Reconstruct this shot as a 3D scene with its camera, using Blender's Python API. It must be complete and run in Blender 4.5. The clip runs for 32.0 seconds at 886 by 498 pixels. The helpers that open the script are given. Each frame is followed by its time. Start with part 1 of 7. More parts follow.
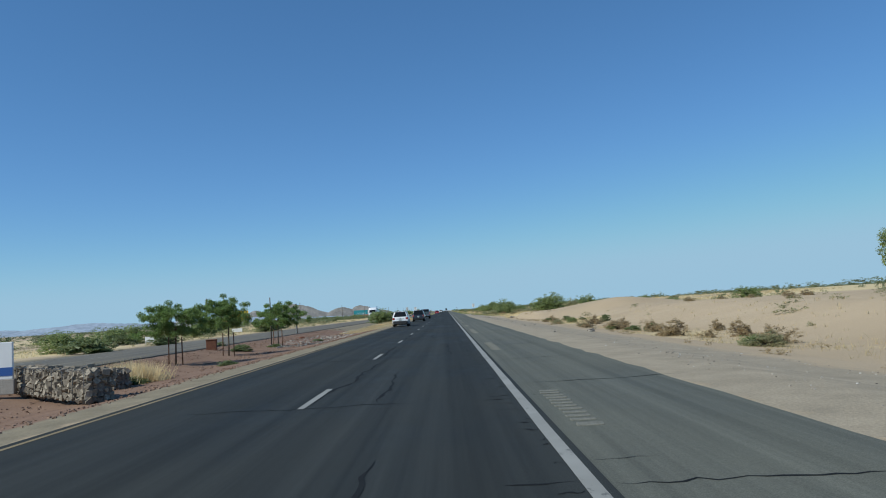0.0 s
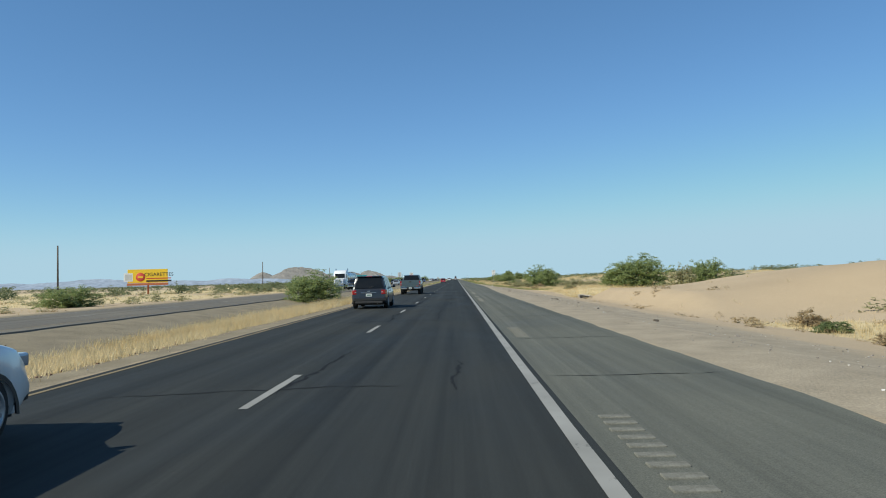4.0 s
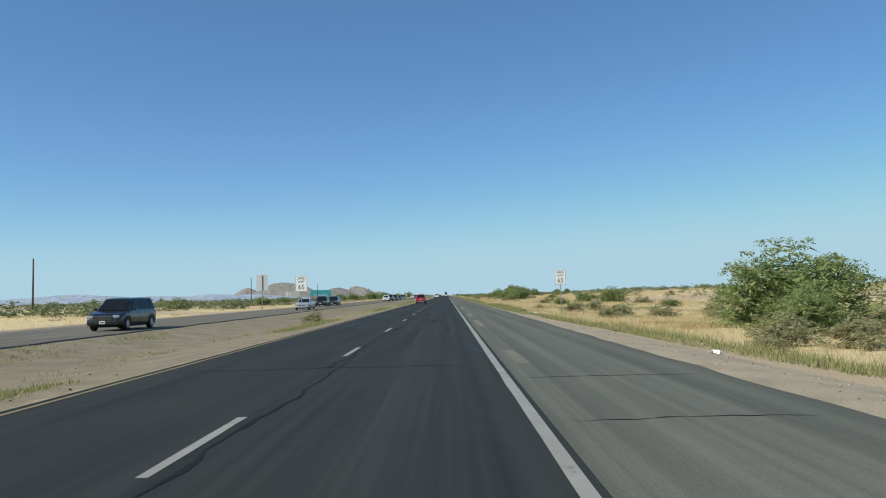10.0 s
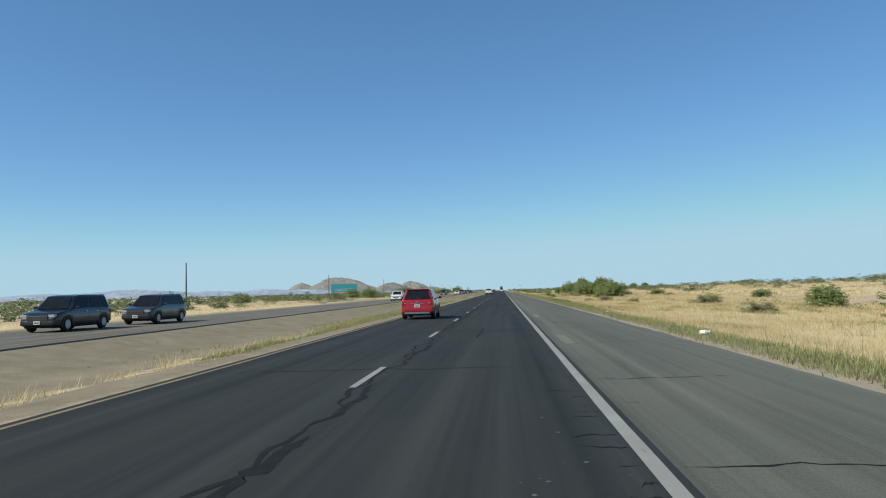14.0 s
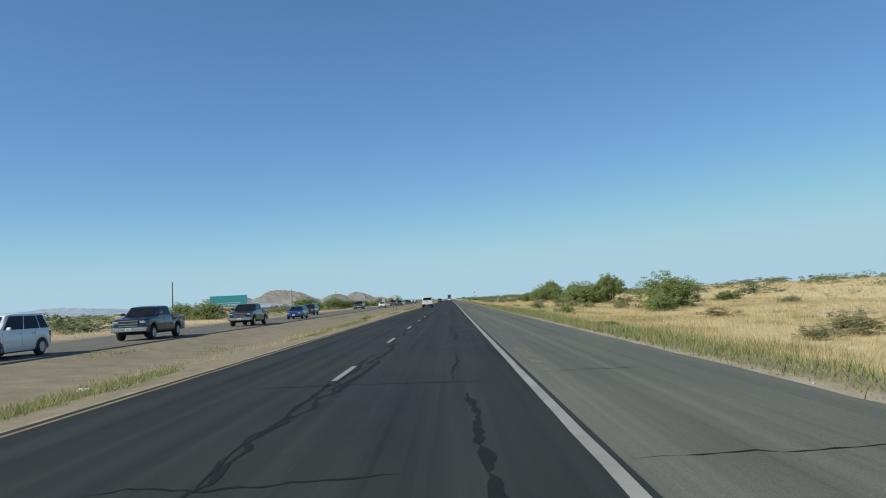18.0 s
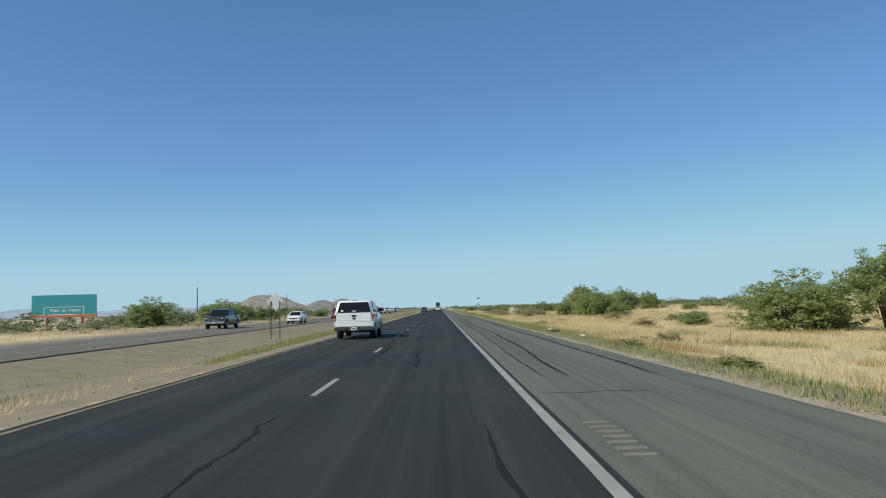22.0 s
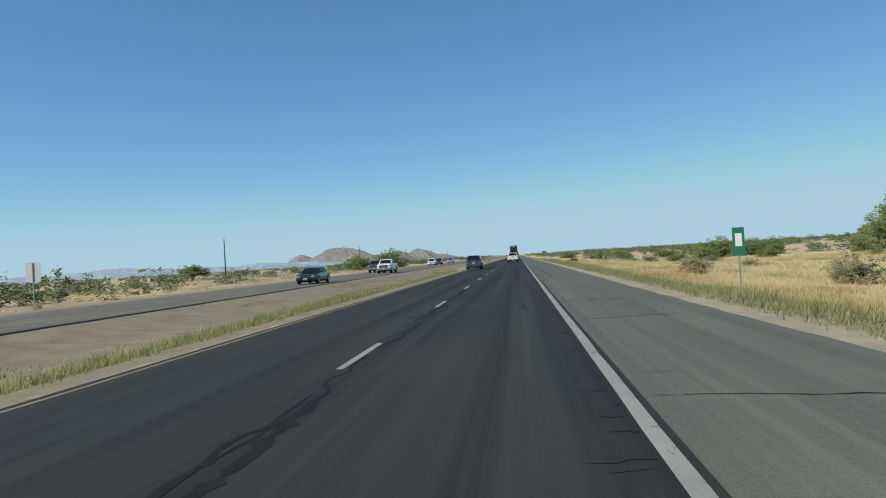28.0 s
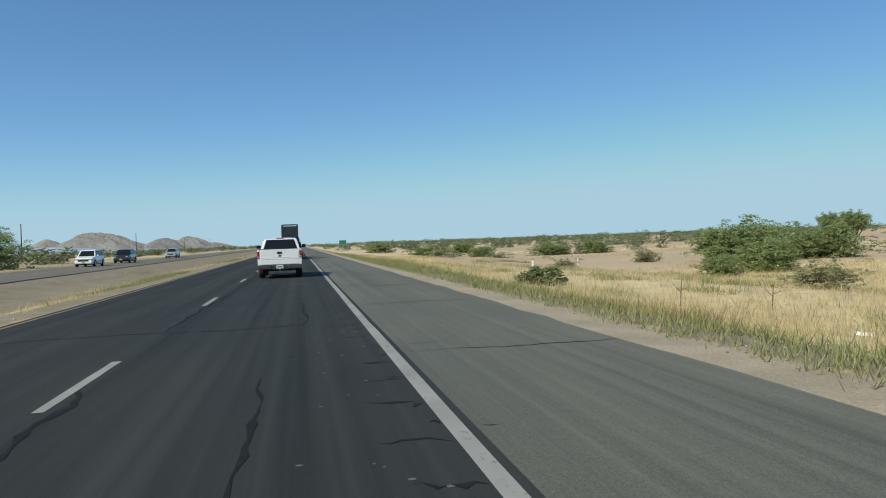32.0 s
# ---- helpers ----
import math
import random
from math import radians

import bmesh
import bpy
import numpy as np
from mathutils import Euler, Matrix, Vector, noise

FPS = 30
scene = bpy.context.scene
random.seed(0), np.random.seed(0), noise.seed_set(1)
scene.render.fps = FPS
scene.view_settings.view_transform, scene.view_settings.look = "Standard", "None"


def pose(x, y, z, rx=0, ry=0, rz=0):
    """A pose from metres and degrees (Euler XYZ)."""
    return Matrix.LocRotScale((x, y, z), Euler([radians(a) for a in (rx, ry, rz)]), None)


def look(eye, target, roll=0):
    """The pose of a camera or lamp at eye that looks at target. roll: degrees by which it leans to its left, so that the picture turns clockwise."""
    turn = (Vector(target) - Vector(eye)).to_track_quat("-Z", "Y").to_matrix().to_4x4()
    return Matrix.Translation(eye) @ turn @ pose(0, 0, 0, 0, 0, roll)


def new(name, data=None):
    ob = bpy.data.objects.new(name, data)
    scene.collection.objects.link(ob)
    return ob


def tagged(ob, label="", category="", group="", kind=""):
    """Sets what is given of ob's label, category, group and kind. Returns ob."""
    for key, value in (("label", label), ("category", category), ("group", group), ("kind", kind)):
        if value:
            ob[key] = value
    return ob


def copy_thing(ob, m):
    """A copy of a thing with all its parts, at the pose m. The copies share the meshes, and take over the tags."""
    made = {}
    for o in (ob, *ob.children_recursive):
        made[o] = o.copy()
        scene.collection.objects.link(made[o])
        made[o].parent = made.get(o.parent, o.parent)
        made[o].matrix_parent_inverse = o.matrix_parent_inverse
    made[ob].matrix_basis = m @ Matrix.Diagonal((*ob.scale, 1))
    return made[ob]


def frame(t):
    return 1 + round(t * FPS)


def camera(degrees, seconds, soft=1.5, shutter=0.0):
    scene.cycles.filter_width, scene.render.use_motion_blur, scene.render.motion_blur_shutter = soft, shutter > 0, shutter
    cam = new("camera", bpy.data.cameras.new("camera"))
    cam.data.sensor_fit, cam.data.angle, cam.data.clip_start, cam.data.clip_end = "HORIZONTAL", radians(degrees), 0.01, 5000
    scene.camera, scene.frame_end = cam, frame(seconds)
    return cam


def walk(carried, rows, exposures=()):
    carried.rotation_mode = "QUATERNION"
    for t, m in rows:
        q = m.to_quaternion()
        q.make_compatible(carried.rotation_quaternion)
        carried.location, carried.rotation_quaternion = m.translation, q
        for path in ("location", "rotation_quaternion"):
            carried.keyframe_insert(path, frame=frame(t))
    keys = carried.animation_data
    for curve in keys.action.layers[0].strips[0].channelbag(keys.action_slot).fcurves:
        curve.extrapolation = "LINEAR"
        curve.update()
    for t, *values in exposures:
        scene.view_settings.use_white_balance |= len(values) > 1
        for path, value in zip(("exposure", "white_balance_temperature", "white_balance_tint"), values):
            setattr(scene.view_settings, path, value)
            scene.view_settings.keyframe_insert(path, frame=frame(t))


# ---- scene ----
# A dry desert highway: two lanes ahead, a gravel median, two oncoming lanes, scrub and a low rocky hill.
cam = camera(62.58, 32.0, soft=1.05)
EYE = 1.48
# seconds, metres along the road, pitch up, heading to the left, lean to the right
ROWS = [
    (0.0, 0.0, 4.81, 0.03, 3.5), (0.5, 9.78, 4.18, -0.02, 2.85), (1.0, 19.43, 3.0, -0.47, 2.2), (1.5, 28.98, 2.46, -0.43, 1.9),
    (2.0, 38.47, 2.39, -0.21, 1.6), (2.5, 47.95, 2.4, 0.2, 1.45), (3.0, 57.47, 2.87, 0.67, 1.3), (3.5, 67.05, 2.55, 1.35, 1.44),
    (5.5, 106.08, 2.11, -1.04, 2.0), (6.0, 116.07, 1.83, -1.03, 2.15), (6.5, 126.17, 1.4, -1.36, 2.3), (7.0, 136.38, 3.5, -1.14, 2.8),
    (7.5, 146.73, 2.6, -0.99, 3.5), (8.0, 157.24, 2.11, -0.13, 3.3), (8.5, 167.91, 1.48, -0.36, 2.9), (9.0, 178.76, 1.25, -0.75, 2.5),
    (9.5, 189.79, 2.24, 0.46, 1.95), (10.0, 201.01, 3.59, 0.24, 1.4), (10.5, 212.39, 3.27, 1.12, 1.65), (11.0, 223.86, 2.15, 2.37, 1.9),
    (11.5, 235.38, 1.27, 4.43, 2.05), (12.0, 246.92, 1.11, 5.51, 2.2), (12.5, 258.49, 0.73, 6.14, 1.6), (13.0, 270.09, 1.83, 6.86, 1.0),
    (13.5, 281.71, 0.73, 5.6, 1.2), (14.0, 293.36, 3.3, 4.59, 1.4), (14.5, 305.04, 5.25, 4.54, 1.4), (16.5, 352.32, 5.19, 3.06, 1.4),
    (17.0, 364.25, 3.29, 2.83, 1.5), (17.5, 376.18, 3.16, 2.39, 2.15), (18.0, 388.11, 3.9, 0.41, 2.8), (18.5, 400.06, 5.16, -0.02, 2.35),
    (19.0, 412.05, 4.99, -0.86, 1.9), (19.5, 424.16, 1.55, -0.06, 1.8), (20.0, 436.41, 2.35, -0.42, 1.7), (20.5, 448.83, 1.81, 0.0, 1.68),
    (21.0, 461.39, 2.35, 0.06, 1.65), (21.5, 474.1, 3.44, 0.44, 1.62), (22.0, 486.9, 4.56, -0.41, 1.6), (22.5, 499.7, 3.18, -1.06, 1.65),
    (23.0, 512.4, 4.93, -0.63, 2.0), (23.5, 524.94, 3.09, 1.05, 1.75), (24.0, 537.3, 3.46, 2.13, 1.8), (24.5, 549.52, 2.23, 3.16, 2.4),
    (25.0, 561.68, 3.64, 5.08, 2.2), (25.5, 573.83, 3.35, 6.54, 2.75), (26.0, 586.02, 2.82, 5.8, 3.3), (26.5, 598.3, 1.85, 5.45, 3.4),
    (28.5, 648.68, 0.76, 5.92, 3.4), (29.0, 661.5, 1.81, 3.23, 3.1), (29.5, 674.3, 1.67, 1.14, 2.55), (30.0, 687.0, 1.2, -2.3, 2.0),
    (30.5, 699.54, 3.0, -4.87, 2.0), (31.0, 711.92, 0.86, -5.67, 2.0), (31.5, 724.14, -0.04, -7.86, 2.0), (32.0, 736.22, -0.71, -11.21, 2.0),
]
# the car drifts a little within its lane: seconds, metres to the right
DRIFT = ((0, -0.02), (2, 0.04), (5, 0.02), (8, 0.12), (9.5, 0.1), (11, 0.02), (13, -0.14), (17, -0.15), (19, -0.27), (22, -0.29), (23, -0.24), (24.5, -0.1), (26, -0.02), (29, 0.14), (30, 0.08), (32, -0.1))
walk(cam, [(t, pose(float(np.interp(t, *zip(*DRIFT))), s, EYE, 90 + p, 0, h) @ pose(0, 0, 0, 0, 0, -r)) for t, s, p, h, r in ROWS],
     exposures=[(0, -0.22, 5950, 3), (0.8, -0.16, 6050, 3), (1.6, -0.02, 6300, 3), (6, 0.04, 6600, 3), (14.5, 0.04, 6600, 3), (18, -0.02, 6600, 3), (32, -0.02, 6600, 3)])

# ---- light ----
SUN_AZ, SUN_EL = radians(-121), radians(42)      # compass bearing from +y towards +x
sun_dir = Vector((math.sin(SUN_AZ) * math.cos(SUN_EL), math.cos(SUN_AZ) * math.cos(SUN_EL), math.sin(SUN_EL)))
world = bpy.data.worlds.new("sky")
scene.world = world
world.use_nodes = True
wn = world.node_tree.nodes
sky = wn.new("ShaderNodeTexSky")
sky.sky_type = "NISHITA"
sky.sun_disc = False
sky.sun_elevation, sky.sun_rotation = SUN_EL, SUN_AZ
sky.altitude, sky.air_density, sky.dust_density, sky.ozone_density = 350, 0.65, 0.0, 5.0
wn["Background"].inputs["Strength"].default_value = 0.196
deep = wn.new("ShaderNodeHueSaturation")
deep.inputs["Hue"].default_value, deep.inputs["Saturation"].default_value = 0.5, 1.2
haze = wn.new("ShaderNodeGamma")
haze.inputs["Gamma"].default_value = 0.76
world.node_tree.links.new(sky.outputs["Color"], haze.inputs["Color"])
world.node_tree.links.new(haze.outputs["Color"], deep.inputs["Color"])
deep.inputs["Value"].default_value = 1.09
# desert haze: near the horizon the sky levels off to a pale grey-blue
wl = world.node_tree.links
split, merge = wn.new("ShaderNodeSeparateColor"), wn.new("ShaderNodeCombineColor")
wl.new(deep.outputs["Color"], split.inputs["Color"])
for channel, level in (("Red", 2.15), ("Green", 3.1), ("Blue", 3.85)):
    soft = wn.new("ShaderNodeMath")
    soft.operation = "SMOOTH_MIN"
    soft.inputs[1].default_value, soft.inputs[2].default_value = level, 1.1
    wl.new(split.outputs[channel], soft.inputs[0])
    wl.new(soft.outputs[0], merge.inputs[channel])
wl.new(merge.outputs["Color"], wn["Background"].inputs["Color"])
sun = new("sun", bpy.data.lights.new("sun", "SUN"))
sun.data.energy, sun.data.angle, sun.data.color = 5.0, radians(0.55), (1.0, 0.94, 0.84)
sun.matrix_basis = look((0, 0, 60), Vector((0, 0, 60)) - sun_dir)


# ---- materials ----
def nodes_of(name, rough=0.8, metal=0.0):
    m = bpy.data.materials.new(name)
    m.use_nodes = True
    b = m.node_tree.nodes["Principled BSDF"]
    b.inputs["Roughness"].default_value, b.inputs["Metallic"].default_value = rough, metal
    return m, m.node_tree.nodes, m.node_tree.links, b


def ramp(n, l, source, stops):
    r = n.new("ShaderNodeValToRGB")
    els = r.color_ramp.elements
    while len(els) < len(stops):
        els.new(0.5)
    for e, (p, c) in zip(els, stops):
        e.position, e.color = p, (*c, 1)
    l.new(source, r.inputs["Fac"])
    return r.outputs["Color"]


def noise_at(n, l, scale, detail=6, stretch=(1, 1, 1), coords="Object", rough=0.6):
    tc, mp, t = n.new("ShaderNodeTexCoord"), n.new("ShaderNodeMapping"), n.new("ShaderNodeTexNoise")
    mp.inputs["Scale"].default_value = stretch
    t.inputs["Scale"].default_value, t.inputs["Detail"].default_value, t.inputs["Roughness"].default_value = scale, detail, rough
    l.new(tc.outputs[coords], mp.inputs["Vector"])
    l.new(mp.outputs["Vector"], t.inputs["Vector"])
    return t.outputs["Fac"]


def mix(n, l, fac, a, b, how="MIX"):
    x = n.new("ShaderNodeMix")
    x.data_type, x.blend_type = "RGBA", how
    for value, key in ((fac, 0), (a, 6), (b, 7)):
        if isinstance(value, (int, float)):
            x.inputs[key].default_value = value
        elif isinstance(value, tuple):
            x.inputs[key].default_value = (*value, 1)
        else:
            l.new(value, x.inputs[key])
    return x.outputs[2]


def bump(n, l, b, height, strength=0.4, distance=0.02):
    k = n.new("ShaderNodeBump")
    k.inputs["Strength"].default_value, k.inputs["Distance"].default_value = strength, distance
    l.new(height, k.inputs["Height"])
    l.new(k.outputs["Normal"], b.inputs["Normal"])


def surface(name, dark, light, scale=3.0, fine=40.0, rough=0.85, metal=0.0, depth=0.01, stretch=(1, 1, 1), coords="Object"):
    """Two scales of variation between two colours, with relief."""
    m, n, l, b = nodes_of(name, rough, metal)
    big, small = noise_at(n, l, scale, 5, stretch, coords), noise_at(n, l, fine, 4, (1, 1, 1), coords)
    c = ramp(n, l, big, [(0.3, dark), (0.72, light)])
    g = ramp(n, l, small, [(0.25, (0.72, 0.72, 0.72)), (0.75, (1.2, 1.2, 1.2))])
    l.new(mix(n, l, 1.0, c, g, "MULTIPLY"), b.inputs["Base Color"])
    if rough > 0.85:
        b.inputs["Specular IOR Level"].default_value = 0.2
    if depth:
        bump(n, l, b, small, 0.5, depth)
    return m


def per_island(name, colours, rough=0.8, through_light=0.0):
    """One colour of a row for each separate leaf, blade or stone."""
    m, n, l, b = nodes_of(name, rough)
    g = n.new("ShaderNodeNewGeometry")
    l.new(ramp(n, l, g.outputs["Random Per Island"], [(i / max(1, len(colours) - 1), c) for i, c in enumerate(colours)]), b.inputs["Base Color"])
    if through_light:
        t, x = n.new("ShaderNodeBsdfTranslucent"), n.new("ShaderNodeMixShader")
        l.new(b.inputs["Base Color"].links[0].from_socket, t.inputs["Color"])
        x.inputs[0].default_value = through_light
        l.new(b.outputs[0], x.inputs[1])
        l.new(t.outputs[0], x.inputs[2])
        l.new(x.outputs[0], n["Material Output"].inputs["Surface"])
    return m


def grass_material(name, colours, scale=0.16):
    """Blades tinted by broad patches over the field, each blade a little lighter or darker."""
    m, n, l, b = nodes_of(name, 0.85)
    f = noise_at(n, l, scale, 5, (1, 0.6, 1), rough=0.65)
    k = len(colours)
    c = ramp(n, l, f, [(0.3 + 0.4 * i / (k - 1), q) for i, q in enumerate(colours)])
    g = n.new("ShaderNodeNewGeometry")
    c = mix(n, l, 1.0, c, ramp(n, l, g.outputs["Random Per Island"], [(0, (0.95, 0.94, 0.93)), (1, (1.05, 1.05, 1.05))]), "MULTIPLY")
    l.new(c, b.inputs["Base Color"])
    b.inputs["Specular IOR Level"].default_value = 0.15
    t, x = n.new("ShaderNodeBsdfTranslucent"), n.new("ShaderNodeMixShader")
    l.new(c, t.inputs["Color"])
    x.inputs[0].default_value = 0.65
    l.new(b.outputs[0], x.inputs[1])
    l.new(t.outputs[0], x.inputs[2])
    l.new(x.outputs[0], n["Material Output"].inputs["Surface"])
    return m


def plain(name, colour, rough=0.5, metal=0.0, coat=0.0, dirt=0.12):
    m, n, l, b = nodes_of(name, rough, metal)
    f = noise_at(n, l, 2.2, 6)
    b.inputs["Specular IOR Level"].default_value = 0.12 if name == "tinted_glass" else 0.5
    k = tuple(c * (1 - dirt) + 0.3 * dirt * s for c, s in zip(colour, (0.9, 0.75, 0.55)))
    l.new(ramp(n, l, f, [(0.35, k), (0.65, colour)]), b.inputs["Base Color"])
    b.inputs["Coat Weight"].default_value = coat
    b.inputs["Coat Roughness"].default_value = 0.06
    return m


def asphalt(name, dark, light, wear, across=1.6):
    m, n, l, b = nodes_of(name, 0.82)
    along = noise_at(n, l, 1.0, 5, (across, 0.012, 1), rough=0.7)
    patch = noise_at(n, l, 0.35, 6, (1, 0.35, 1))
    grain = noise_at(n, l, 90, 3)
    speck = noise_at(n, l, 34, 2)
    c = ramp(n, l, along, [(0.33, dark), (0.68, light)])
    c = mix(n, l, ramp(n, l, patch, [(0.45, (0, 0, 0)), (0.75, (wear, wear, wear))]), c, tuple(x * 1.7 for x in light))
    c = mix(n, l, 1.0, c, ramp(n, l, grain, [(0.25, (0.6, 0.6, 0.6)), (0.75, (1.4, 1.4, 1.4))]), "MULTIPLY")
    c = mix(n, l, ramp(n, l, speck, [(0.7, (0, 0, 0)), (0.78, (0.35, 0.35, 0.35))]), c, (0.2, 0.19, 0.17))
    l.new(c, b.inputs["Base Color"])
    b.inputs["Specular IOR Level"].default_value = 0.1
    l.new(ramp(n, l, patch, [(0.3, (0.62, 0.62, 0.62)), (0.7, (0.9, 0.9, 0.9))]), b.inputs["Roughness"])
    bump(n, l, b, grain, 0.5, 0.006)
    return m


def worn_paint(name, colour, under):
    m, n, l, b = nodes_of(name, 0.7)
    f, k = noise_at(n, l, 5, 8, (1, 0.5, 1), rough=0.75), noise_at(n, l, 0.8, 3)
    c = mix(n, l, ramp(n, l, f, [(0.58, (0, 0, 0)), (0.68, (0.9, 0.9, 0.9))]), colour, under)
    c = mix(n, l, 1.0, c, ramp(n, l, k, [(0.3, (0.72, 0.72, 0.7)), (0.7, (1, 1, 1))]), "MULTIPLY")
    l.new(c, b.inputs["Base Color"])
    return m


def ground_material():
    """Sand and fine gravel; the sheet's own layers say where grass litter, red gravel or verge lies."""
    m, n, l, b = nodes_of("desert_ground", 0.95)
    big, mid, small = noise_at(n, l, 0.05, 6), noise_at(n, l, 0.9, 7), noise_at(n, l, 22, 4)
    sand = ramp(n, l, big, [(0.3, (0.38, 0.285, 0.175)), (0.7, (0.48, 0.365, 0.232))])
    litter = ramp(n, l, mid, [(0.3, (0.48, 0.375, 0.195)), (0.6, (0.62, 0.49, 0.27)), (0.8, (0.53, 0.40, 0.205))])
    red = ramp(n, l, mid, [(0.3, (0.165, 0.093, 0.056)), (0.7, (0.24, 0.147, 0.093))])
    verge = ramp(n, l, mid, [(0.3, (0.265, 0.218, 0.150)), (0.7, (0.38, 0.312, 0.218))])
    brown = ramp(n, l, mid, [(0.3, (0.17, 0.138, 0.085)), (0.7, (0.265, 0.218, 0.14))])
    c = sand
    for key, layer in (("verge", verge), ("median", brown), ("litter", litter), ("red", red)):
        a = n.new("ShaderNodeAttribute")
        a.attribute_name = key
        edge = n.new("ShaderNodeMath")
        edge.operation = "MULTIPLY_ADD"
        l.new(mid, edge.inputs[0])
        edge.inputs[1].default_value = 0.9
        l.new(a.outputs["Fac"], edge.inputs[2])
        fac = ramp(n, l, edge.outputs[0], [(0.75, (0, 0, 0)), (0.98, (1, 1, 1))])
        c = mix(n, l, fac, c, layer)
    c = mix(n, l, 1.0, c, ramp(n, l, small, [(0.25, (0.7, 0.7, 0.7)), (0.75, (1.25, 1.25, 1.25))]), "MULTIPLY")
    l.new(c, b.inputs["Base Color"])
    bump(n, l, b, small, 0.6, 0.03)
    return m


